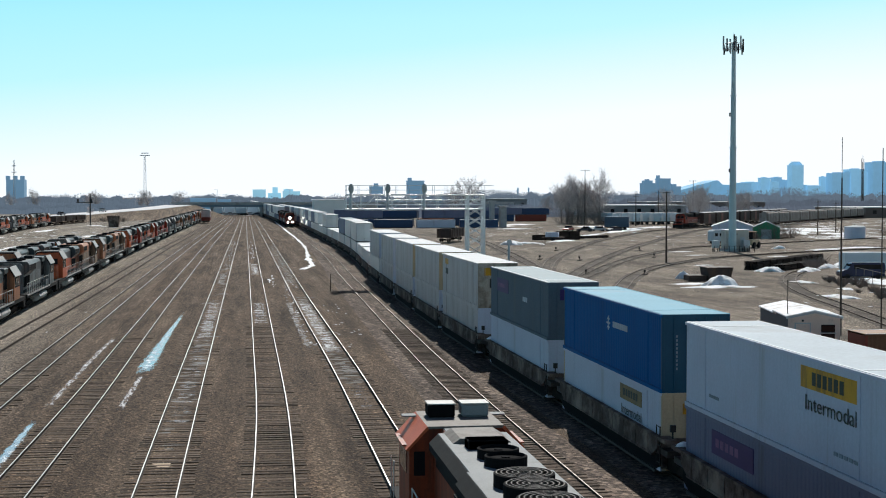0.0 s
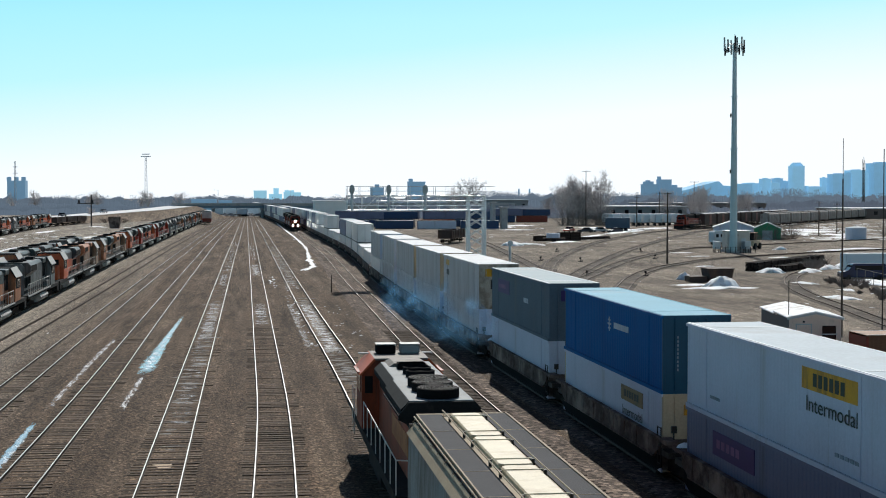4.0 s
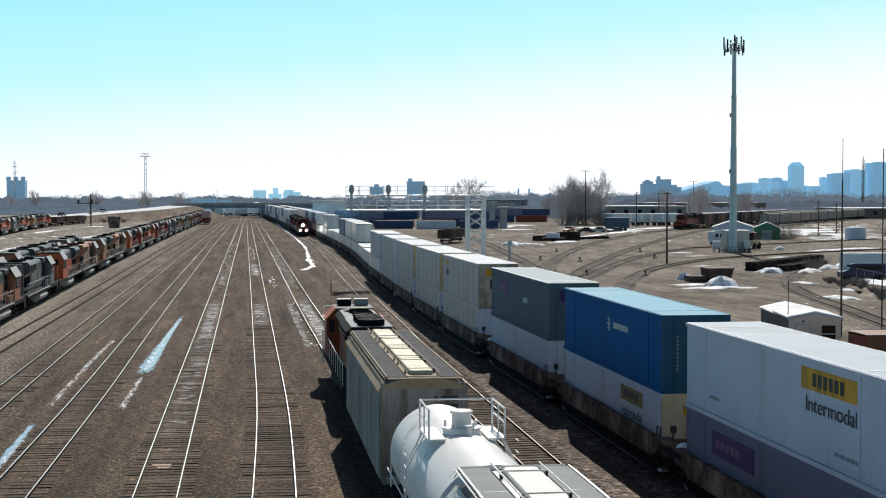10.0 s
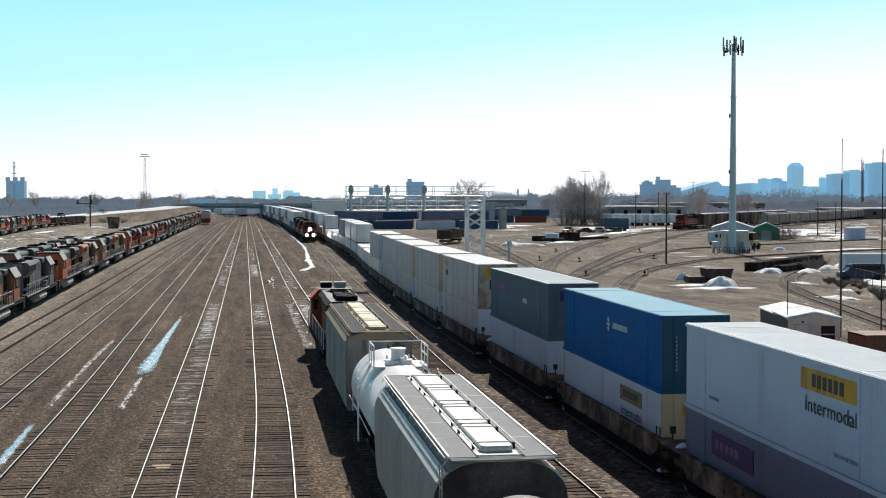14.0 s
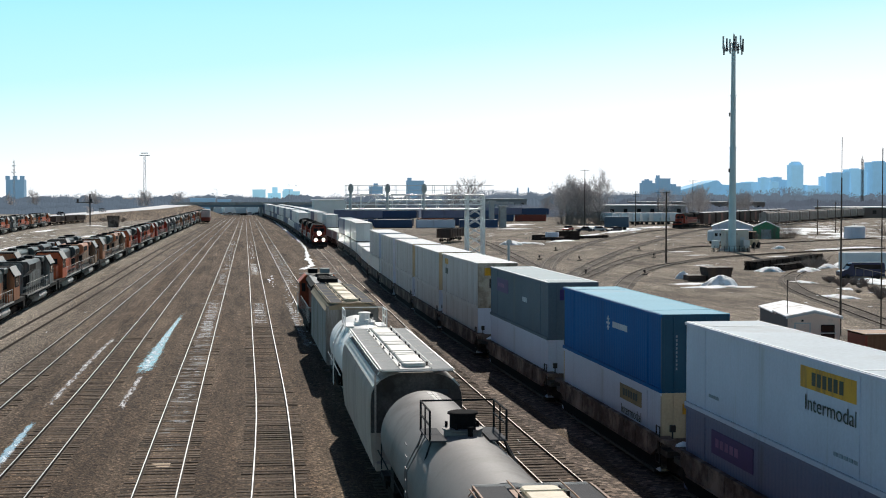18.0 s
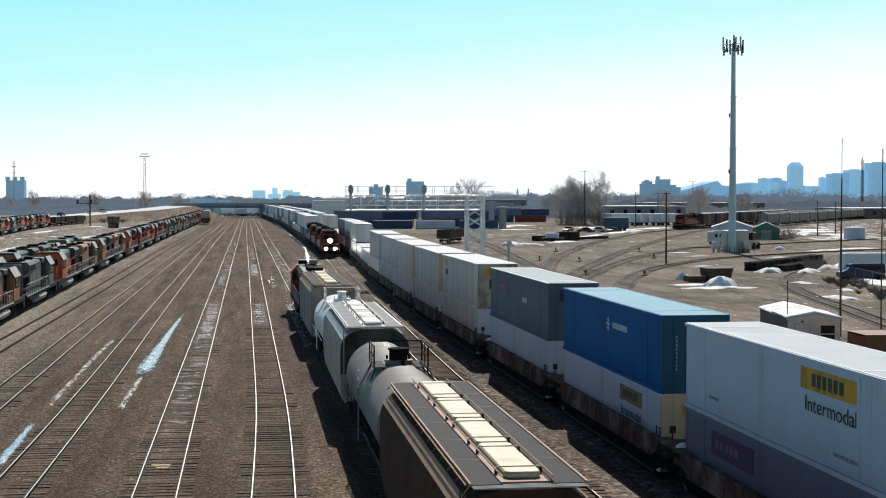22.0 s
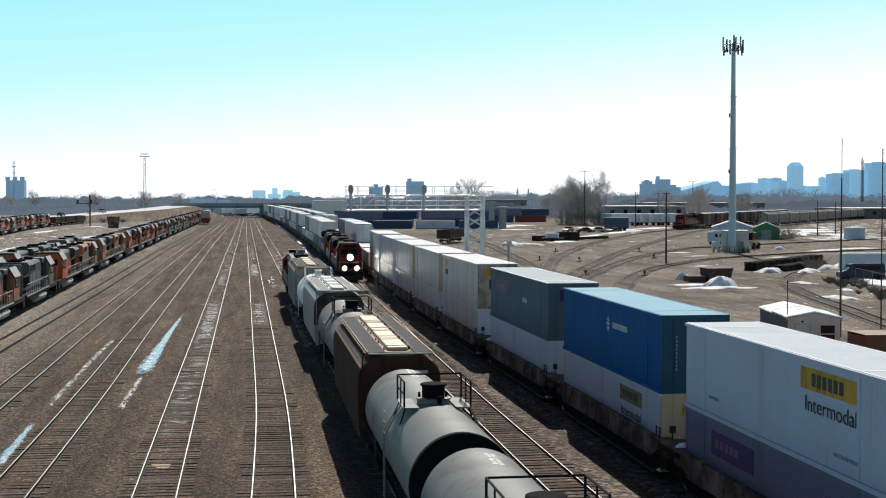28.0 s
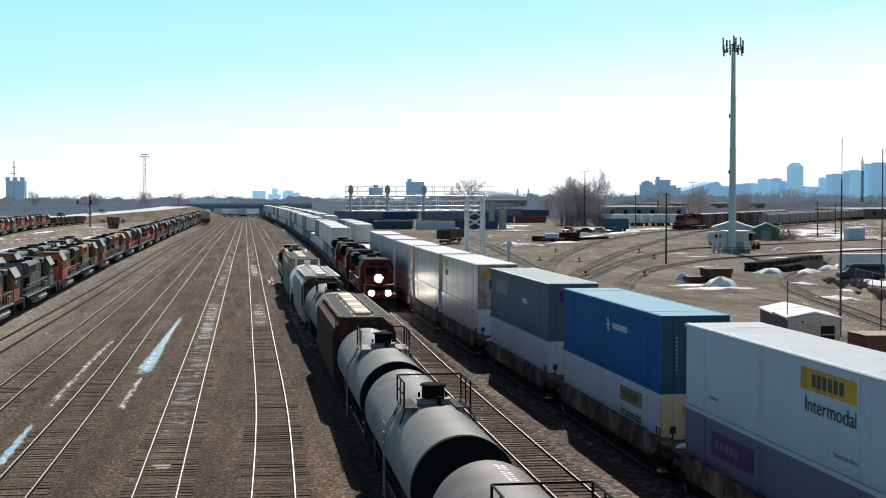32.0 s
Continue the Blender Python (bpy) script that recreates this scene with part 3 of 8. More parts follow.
def well_car(label, length=18.6, ribs=9):
    h = length / 2
    top = tagged(new("well_car"), label, "well car", "container well cars")
    for s in (-1, 1):
        def chord(bm):
            prism(bm, [(-h + 1.2, 1.05), (-h + 1.9, 0.72), (h - 1.9, 0.72), (h - 1.2, 1.05), (h - 1.2, 1.5), (-h + 1.2, 1.5)], s * 1.36, s * 1.48, "x")
            box(bm, min(s * 1.34, s * 1.53), max(s * 1.34, s * 1.53), -h + 1.2, h - 1.2, 1.42, 1.51)
            box(bm, min(s * 1.34, s * 1.51), max(s * 1.34, s * 1.51), -h + 1.9, h - 1.9, 0.68, 0.75)
        shape("side_sill", chord, M_RUSTSILL, top, "rust-stained side sill")
        # black here puts the shade below the sill into the plate's colour
        shape("well_side", lambda bm: prism(bm, [(-h + 1.15, 1.06), (-h + 1.15, 0.4), (-h + 1.8, 0.16), (h - 1.8, 0.16), (h - 1.15, 0.4), (h - 1.15, 1.06)], s * 1.31, s * 1.365, "x"), M_TAR, top, "lower side plate, black as in shade")
        for i in range(ribs):
            y = -h + 2.4 + i * (length - 4.8) / 8
            block("stiffener", (min(s * 1.48, s * 1.505), max(s * 1.48, s * 1.505), y - 0.04, y + 0.04, 0.75, 1.42), M_RUSTSILL, top)
        if ribs:
            for e in (-1, 1):
                block("corner_step", (min(s * 1.0, s * 1.5), max(s * 1.0, s * 1.5), min(e * (h - 1.2), e * (h - 0.15)), max(e * (h - 1.2), e * (h - 0.15)), 1.36, 1.5), M_RUSTSILL, top)
            block("well_end", (-1.34, 1.34, min(s * (h - 1.1), s * (h - 1.19)), max(s * (h - 1.1), s * (h - 1.19)), 0.3, 1.4), M_RUSTSILL, top, "rusty end plate of the well")
            shape("hand_brake", lambda bm: (rod(bm, (s * 1.1, -h + 0.5, 1.08), (s * 1.1, -h + 0.5, 2.0), 0.03, 6), box(bm, s * 1.1 - 0.1, s * 1.1 + 0.1, -h + 0.42, -h + 0.55, 1.75, 2.0)), M_DARKSTEEL, top)
            shape("corner_ladder", lambda bm: [rod(bm, (s * 1.46, -h + 0.9 + d, 0.45), (s * 1.46, -h + 0.9 + d, 1.9), 0.025, 5) for d in (0, 0.45)] + [rod(bm, (s * 1.46, -h + 0.9, 0.55 + 0.33 * i), (s * 1.46, -h + 1.35, 0.55 + 0.33 * i), 0.02, 4) for i in range(5)], M_DARKSTEEL, top)
        shape("end_platform", lambda bm: (box(bm, -1.4, 1.4, min(s * (h - 1.6), s * (h - 0.15)), max(s * (h - 1.6), s * (h - 0.15)), 0.86, 1.08), box(bm, -0.4, 0.4, min(s * (h - 1.6), s * h), max(s * (h - 1.6), s * h), 0.7, 0.9)), M_DARKSTEEL, top)
        bogie(top, s * (h - 0.7))
    block("well_floor", (-1.42, 1.42, -h + 1.7, h - 1.7, 0.06, 0.17), M_DARKSTEEL, top)
    return top


def locomotive(label, body, stripe, roof, length=22.2, lit=False, simple=False):
    """A wide-cab six-axle diesel: nose towards +Y."""
    h = length / 2
    top = tagged(new("locomotive"), label, "locomotive", "diesel locomotives")
    block("underframe", (-1.5, 1.5, -h + 0.2, h - 0.2, 1.15, 1.5), M_BLACK, top)
    shape("fuel_tank", lambda bm: prism(bm, [(-1.15, 1.16), (1.15, 1.16), (1.42, 1.0), (1.52, 0.75), (1.42, 0.45), (1.1, 0.25), (-1.1, 0.25), (-1.42, 0.45), (-1.52, 0.75), (-1.42, 1.0)], -2.6, 2.6), M_TANKFUEL if simple else M_BLACK, top)
    shape("long_hood", lambda bm: prism(bm, [(-0.95, 1.5), (0.95, 1.5), (0.95, 4.15), (0.75, 4.42), (-0.75, 4.42), (-0.95, 4.15)], -h + 1.5, h - 6.6), body, top)
    shape("hood_top_band", lambda bm: prism(bm, [(-0.965, 3.35), (0.965, 3.35), (0.965, 4.16), (0.765, 4.435), (-0.765, 4.435), (-0.965, 4.16)], -h + 3.6, h - 6.7), stripe, top)
    block("hood_stripe", (-0.972, 0.972, -h + 1.6, h - 6.65, 1.55, 1.85), M_BLACK if simple else M_ORANGE_OLD, top)
    shape("radiator", lambda bm: (prism(bm, [(-0.97, 3.2), (0.97, 3.2), (1.5, 3.75), (1.5, 4.3), (1.25, 4.6), (-1.25, 4.6), (-1.5, 4.3), (-1.5, 3.75)], -h + 1.9, -h + 6.2)), stripe, top)
    for y in ((-h + 2.9, -h + 5.1) if simple else (-h + 2.6, -h + 4.0, -h + 5.4)):
        shape("fan", lambda bm: turned(bm, [(0, 0.7), (0.18, 0.7), (0.18, 0.6), (0.1, 0.55), (0.1, 0.1), (0.16, 0.1)], (0, y, 4.58), "z", 18), M_TAR, top)
    shape("exhaust_outlet", lambda bm: box(bm, -0.4, 0.4, 0.4, 1.6, 4.42, 4.75), M_BLACK, top)
    block("brake_housing", (-1.1, 1.1, 2.3, h - 6.9, 4.0, 4.52), stripe, top, bevel=0.08)
    shape("cab", lambda bm: prism(bm, [(-1.52, 1.5), (1.52, 1.5), (1.52, 3.6), (1.1, 4.42), (-1.1, 4.42), (-1.52, 3.6)], h - 6.6, h - 3.5), body, top)
    shape("cab_roof", lambda bm: prism(bm, [(-1.54, 3.62), (-1.12, 4.44), (1.12, 4.44), (1.54, 3.62), (1.6, 3.66), (1.16, 4.52), (-1.16, 4.52), (-1.6, 3.66)], h - 6.7, h - 3.35), roof, top)
    if simple:
        for s in (-1, 1):
            # the pale colour stands in for sun on the roof slopes
            shape("roof_slope", lambda bm: prism(bm, [(s * 1.16, 4.525), (s * 1.62, 3.66), (s * 1.66, 3.7), (s * 1.18, 4.57)], h - 6.75, h - 3.3), M_CABROOF, top, "cab roof panel coloured pale as if sunlit")
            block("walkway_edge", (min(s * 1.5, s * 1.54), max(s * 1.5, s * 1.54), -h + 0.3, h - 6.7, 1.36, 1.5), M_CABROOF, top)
            block("radiator_grille", (min(s * 1.495, s * 1.51), max(s * 1.495, s * 1.51), -h + 2.2, -h + 5.9, 3.72, 4.28), M_TAR, top, "black radiator grille")
            block("air_intake", (min(s * 0.96, s * 0.99), max(s * 0.96, s * 0.99), h - 8.6, h - 7.0, 2.6, 4.0), M_TAR, top, "black air intake grille")
            block("cab_window_band", (min(s * 1.5, s * 1.528), max(s * 1.5, s * 1.528), h - 6.3, h - 3.7, 2.65, 3.58), M_TAR, top)
            block("battery_box", (min(s * 0.96, s * 1.42), max(s * 0.96, s * 1.42), h - 8.6, h - 6.8, 1.5, 2.15), body, top, bevel=0.04)
            for i in range(4):
                block("louvre", (min(s * 0.95, s * 0.99), max(s * 0.95, s * 0.99), -h + 1.8 + i * 1.0, -h + 2.55 + i * 1.0, 2.1, 3.1), M_TAR, top)
            for i in range(6):
                block("hood_door", (min(s * 0.95, s * 0.985), max(s * 0.95, s * 0.985), -h + 6.6 + i * 0.95, -h + 7.45 + i * 0.95, 1.95, 3.25), body, top)
    for x in (-1.0, 0.15):
        block("windshield", (x, x + 0.85, h - 3.52, h - 3.46, 3.0, 3.75), M_WINDOW, top)
    for s in (-1, 1):
        block("side_window", (min(s * 1.5, s * 1.54), max(s * 1.5, s * 1.54), h - 5.8, h - 4.1, 2.75, 3.5), M_WINDOW, top)
        block("step_well", (min(s * 1.0, s * 1.5), max(s * 1.0, s * 1.5), h - 1.3, h - 0.3, 0.5, 1.2), M_BLACK, top)
        bogie(top, s * (h - 4.2), 1.85, 3, 0.53)

        def rail(bm):
            for i in range(12):
                y = -h + 0.5 + i * (length - 7.6) / 11
                rod(bm, (s * 1.46, y, 1.5), (s * 1.46, y, 2.55), 0.022, 4)
            rod(bm, (s * 1.46, -h + 0.5, 2.55), (s * 1.46, h - 7.0, 2.55), 0.025, 4)
        shape("handrail", rail, M_RAILING, top)
    shape("nose", lambda bm: prism(bm, [(h - 3.5, 1.5), (h - 1.6, 1.5), (h - 1.55, 2.75), (h - 1.9, 3.0), (h - 3.5, 3.12)], -1.1, 1.1, "x"), body, top, bevel=0.08)
    if not simple:
        block("nose_stripe", (-1.0, 1.0, h - 1.6, h - 1.53, 1.75, 2.05), M_BLACK, top)
        block("number_board", (-0.75, 0.75, h - 3.5, h - 3.42, 4.0, 4.25), M_BLACK, top)
        shape("plow", lambda bm: prism(bm, [(h - 0.3, 1.2), (h + 0.15, 0.2), (h - 0.1, 0.2), (h - 0.6, 1.2)], -1.45, 1.45, "x"), M_BLACK, top)
        for s in (-1, 1):
            coupler(top, s * (h - 0.3), s)
            shape("front_handrail", lambda bm: (rod(bm, (s * 1.4, h - 0.3, 1.3), (s * 1.4, h - 0.3, 2.4), 0.025, 5), rod(bm, (s * 1.4, h - 0.3, 2.4), (s * 0.3, h - 0.3, 2.3), 0.025, 5)), M_RAILING, top)
        block("anticlimber", (-1.5, 1.5, h - 0.5, h - 0.1, 1.15, 1.5), body, top)
    if lit:
        for x, z, r in ((0, 2.86, 0.38), (-0.74, 1.62, 0.28), (0.74, 1.62, 0.28)):
            yy = h - 1.52 if x == 0 else h - 0.08
            rim = shape("headlight" if x == 0 else "ditch_light", lambda bm: turned(bm, [(0, r + 0.1), (0.06, r + 0.08), (0.06, 0.05)], (x, yy, z), "y", 20), M_BLACK, top, "lit lamp in a black rim")
            shape("lens", lambda bm: turned(bm, [(0.05, r), (0.1, r * 0.8), (0.12, 0.03)], (x, yy, z), "y", 20), M_LAMP, rim, "glowing white lens")
    if simple:
        # the stored units are older and lower
        for ob in top.children_recursive:
            for v in ob.data.vertices:
                v.co.z *= 0.935
    return top


# older road switcher of the freight train: cab leads away from the footbridge
def road_switcher():
    h = 9.1
    top = tagged(new("locomotive"), "orange and black diesel locomotive with a grey roof and black fans", "locomotive", "diesel locomotives")
    block("underframe", (-1.5, 1.5, -h + 0.1, h - 0.1, 1.15, 1.5), M_BLACK, top)
    shape("fuel_tank", lambda bm: prism(bm, [(-1.35, 1.15), (1.35, 1.15), (1.35, 0.5), (1.0, 0.2), (-1.0, 0.2), (-1.35, 0.5)], -2.4, 2.4), M_BLACK, top)
    hood = [(-0.86, 1.5), (0.86, 1.5), (0.86, 3.71), (0.62, 4.1), (-0.62, 4.1), (-0.86, 3.71)]
    shape("long_hood", lambda bm: prism(bm, hood, -h + 1.1, h - 5.4), M_ORANGE_DIRTY, top)
    shape("hood_top_band", lambda bm: prism(bm, [(-0.88, 3.2), (0.88, 3.2), (0.88, 3.72), (-0.88, 3.72)], -h + 1.08, h - 6.0), M_BLACK, top)
    block("hood_roof", (-0.6, 0.6, -h + 1.06, h - 5.5, 4.1, 4.13), M_ROOFGREY, top)
    shape("radiator", lambda bm: prism(bm, [(-0.88, 3.4), (0.88, 3.4), (1.32, 3.63), (1.32, 3.76), (1.0, 4.16), (-1.0, 4.16), (-1.32, 3.76), (-1.32, 3.63)], -h + 1.0, -h + 1.12), M_BLACK, top)

    def flared(bm):
        prism(bm, [(-0.9, 3.5), (0.9, 3.5), (1.24, 3.68), (1.24, 3.93), (1.0, 4.18), (-1.0, 4.18), (-1.24, 3.93), (-1.24, 3.68)], -h + 1.12, -h + 6.2)
        prism(bm, [(-0.9, 3.55), (0.9, 3.55), (1.14, 3.75), (1.14, 3.93), (0.92, 4.15), (-0.92, 4.15), (-1.14, 3.93), (-1.14, 3.75)], -h + 6.2, -h + 11.6)
    shape("radiator_hood", flared, M_BLACK, top)
    shape("radiator_top", lambda bm: (box(bm, -0.98, 0.98, -h + 1.1, -h + 6.2, 4.17, 4.195), box(bm, -0.9, 0.9, -h + 6.2, -h + 11.6, 4.14, 4.175)), M_ROOFGREY, top)
    for s in (-1, 1):
        shape("radiator_grille", lambda bm: prism(bm, [(s * 0.92, 3.5), (s * 1.31, 3.7), (s * 1.31, 3.76), (s * 0.92, 3.68)], -h + 1.3, -h + 6.0), M_BLACK, top)
    for i, y in enumerate((-h + 1.95, -h + 3.35, -h + 4.53)):
        fan = shape("radiator_fan", lambda bm: turned(bm, [(0, 0.66), (0.3, 0.66), (0.32, 0.6), (0.22, 0.56), (0.22, 0.14), (0.27, 0.12)], (0, y, 4.17), "z", 28), M_TAR, top)
        for r in (0.14, 0.26, 0.38, 0.5, 0.6):
            shape("guard_ring", lambda bm: turned(bm, [(0.3, r - 0.011), (0.322, r - 0.011), (0.322, r + 0.011), (0.3, r + 0.011)], (0, y, 4.17), "z", 22), M_DARKSTEEL, fan)
        for a in (0, 0.785, 1.571, 2.356):
            shape("guard_bar", lambda bm: rod(bm, (-0.6 * math.cos(a), y - 0.6 * math.sin(a), 4.48), (0.6 * math.cos(a), y + 0.6 * math.sin(a), 4.48), 0.007, 4), M_BLACK, fan)
    for y in (-h + 7.0, -h + 8.0):
        shape("brake_fan", lambda bm: turned(bm, [(0, 0.5), (0.26, 0.5), (0.28, 0.45), (0.2, 0.42), (0.2, 0.1), (0.24, 0.1)], (0.05, y, 4.14), "z", 24), M_TAR, top)
        block("exhaust_housing", (-0.5, 0.5, -h + 9.1, -h + 9.7, 4.12, 4.4), M_BLACK, top, bevel=0.03)
    shape("roof_hatch", lambda bm: prism(bm, [(-0.75, 4.17), (0.75, 4.17), (0.55, 4.3), (-0.55, 4.3)], -h + 10.0, -h + 11.7), M_CABDUST, top)
    shape("cab", lambda bm: prism(bm, [(-1.52, 1.5), (1.52, 1.5), (1.52, 3.55), (1.0, 4.1), (-1.0, 4.1), (-1.52, 3.55)], h - 5.4, h - 2.9), M_ORANGE_DIRTY, top)
    shape("cab_roof", lambda bm: prism(bm, [(-1.0, 4.11), (1.0, 4.11), (1.04, 4.18), (-1.04, 4.18)], h - 5.5, h - 2.7), M_CABDUST, top)
    for s in (-1, 1):
        # brighter orange than the cab: sunlight put into the slope's colour
        shape("roof_slope", lambda bm: prism(bm, [(s * 1.0, 4.11), (s * 1.56, 3.52), (s * 1.62, 3.56), (s * 1.04, 4.18)], h - 5.5, h - 2.7), M_ORANGE, top, "cab roof edge in a brighter orange, as if sunlit")
        block("side_window", (min(s * 1.5, s * 1.54), max(s * 1.5, s * 1.54), h - 4.78, h - 3.3, 2.8, 3.5), M_WINDOW, top)
        block("sunshade", (min(s * 1.5, s * 1.68), max(s * 1.5, s * 1.68), h - 5.1, h - 3.2, 3.6, 3.64), M_ORANGE_DIRTY, top)
        block("rear_window", (s * 1.25 - 0.15, s * 1.25 + 0.15, h - 5.43, h - 5.38, 2.85, 3.5), M_WINDOW, top)
        block("roof_antenna_plate", (s * 1.25 - 0.22, s * 1.25 + 0.22, h - 3.3, h - 2.9, 4.11, 4.15), M_ROOFGREY, top)
        bogie(top, s * 5.2, 1.37, 2, 0.51)

        def rail(bm):
            for i in range(8):
                y = -h + 0.3 + i * 1.75
                rod(bm, (s * 1.47, y, 1.5), (s * 1.47, y, 2.55), 0.02, 5)
            rod(bm, (s * 1.47, -h + 0.3, 2.55), (s * 1.47, h - 5.6, 2.55), 0.022, 5)
            rod(bm, (s * 1.47, -h + 0.3, 2.55), (s * 0.3, -h + 0.12, 2.5), 0.022, 5)
        shape("handrail", rail, M_RAILING, top)
        shape("grab_rail", lambda bm: (rod(bm, (s * 1.5, h - 0.4, 0.6), (s * 1.5, h - 0.4, 2.5), 0.02, 5), rod(bm, (s * 1.5, h - 1.2, 0.6), (s * 1.5, h - 1.2, 2.5), 0.02, 5)), M_RAILING, top)
        coupler(top, s * (h - 0.2), s)
    for x in (-0.45, 0.5):
        block("air_conditioner" if x > 0 else "horn_box", (x - 0.38, x + 0.38, h - 3.98, h - 3.3, 4.18, 4.54), M_ROOFGREY if x > 0 else M_TAR, top, bevel=0.05)
        block("unit_lid", (x - 0.39, x + 0.39, h - 4.0, h - 3.28, 4.54, 4.57), M_CABROOF, top)
    for x in (-0.12, 0.12):
        shape("rear_headlight", lambda bm: turned(bm, [(0, 0.11), (-0.05, 0.1), (-0.06, 0.02)], (x, -h + 1.06, 3.55), "y", 14), M_LAMP_REAR, top, "lit rear lamp")
    shape("nose", lambda bm: prism(bm, [(h - 2.9, 1.5), (h - 1.2, 1.5), (h - 1.2, 2.7), (h - 1.5, 3.0), (h - 2.9, 3.05)], -0.9, 0.9, "x"), M_ORANGE_DIRTY, top, bevel=0.06)
    block("hood_lettering", (-0.885, 0.885, -h + 2.5, -h + 7.5, 2.2, 2.9), M_YELLOW_FADED, top)
    return top


M_CABDUST = mat("dusty_brown_grey_roof_paint", (0.2, 0.18, 0.16), 0.75, 0, 0.25, 1.2, 25, 0.08, (0.1, 0.085, 0.07), 0.6)
M_LAMP_REAR = glow("warm_rear_lamp", (1.0, 0.78, 0.5), 4)
M_YELLOW_FADED = mat("faded_lettering", (0.42, 0.16, 0.06), 0.6, 0, 0.3, 2, 25, 0.05, (0.3, 0.09, 0.03), 0.55)
M_HOPGREY = mat("grey_hopper_paint", (0.3, 0.285, 0.27), 0.7, 0, 0.25, 0.8, 15, 0.06, (0.13, 0.09, 0.065), 0.56, spec=0.1, streak=0.25)
M_HOPTAN = mat("dusty_tan_roof", (0.3, 0.24, 0.16), 0.8, 0, 0.2, 0.8, 15, 0.08, (0.24, 0.18, 0.12), 0.6)
# side toned down for shade, roof edge toned up for sun
M_HOPLIGHT = mat("shaded_pale_hopper_side", (0.42, 0.335, 0.285), 0.7, 0, 0.14, 0.8, 15, 0.06, (0.27, 0.22, 0.19), 0.6, spec=0.1, streak=0.25)
M_HOPPALE = mat("sunlit_pale_hopper_roof", (0.56, 0.56, 0.53), 0.6, 0, 0.12, 0.8, 15, 0.06, (0.36, 0.31, 0.25), 0.64, spec=0.2)
M_ENDGREY = mat("shaded_hopper_end", (0.1, 0.085, 0.08), 0.85, 0, 0.35, 1.2, 15, 0.08, (0.045, 0.036, 0.032), 0.52, spec=0.1)
M_HOPBROWN = mat("brown_hopper_paint", (0.07, 0.033, 0.023), 0.85, 0, 0.25, 0.8, 15, 0.06, (0.04, 0.022, 0.016), 0.58, spec=0.06, streak=0.25)
M_BROWNROOF = mat("sunlit_rusty_roof", (0.3, 0.17, 0.1), 0.7, 0, 0.2, 0.8, 15, 0.08, (0.16, 0.1, 0.07), 0.6)
M_GRATE_PALE = mat("pale_roof_walk_grating", (0.3, 0.31, 0.31), 0.9, 0, 0.15, 1.5, 60, 0.3, spec=0.15)
M_GRATE = mat("roof_walk_grating", (0.06, 0.06, 0.065), 0.9, 0, 0.15, 1.5, 60, 0.3, spec=0.15)
M_HATCHWHITE = mat("white_hatch_cover", (0.52, 0.51, 0.48), 0.6, 0, 0.12, 1.5, 20, 0.05, (0.42, 0.37, 0.3), 0.66)
M_HATCHTAN = mat("cream_hatch_cover", (0.5, 0.43, 0.29), 0.6, 0, 0.15, 1.5, 20, 0.05, (0.36, 0.28, 0.17), 0.6)
M_TANKWHITE = mat("white_tank_paint", (0.78, 0.75, 0.72), 0.4, 0, 0.1, 0.6, 15, 0.03, (0.45, 0.4, 0.34), 0.66, spec=0.2, streak=0.4)
M_TANKGREY = mat("grey_tank_paint", (0.175, 0.162, 0.155), 0.65, 0, 0.15, 0.6, 15, 0.03, (0.1, 0.085, 0.075), 0.62, spec=0.2)
M_TANKGREEN = mat("dull_grey_tank_paint", (0.195, 0.2, 0.192), 0.62, 0, 0.14, 0.6, 15, 0.03, (0.1, 0.092, 0.085), 0.63, spec=0.12)


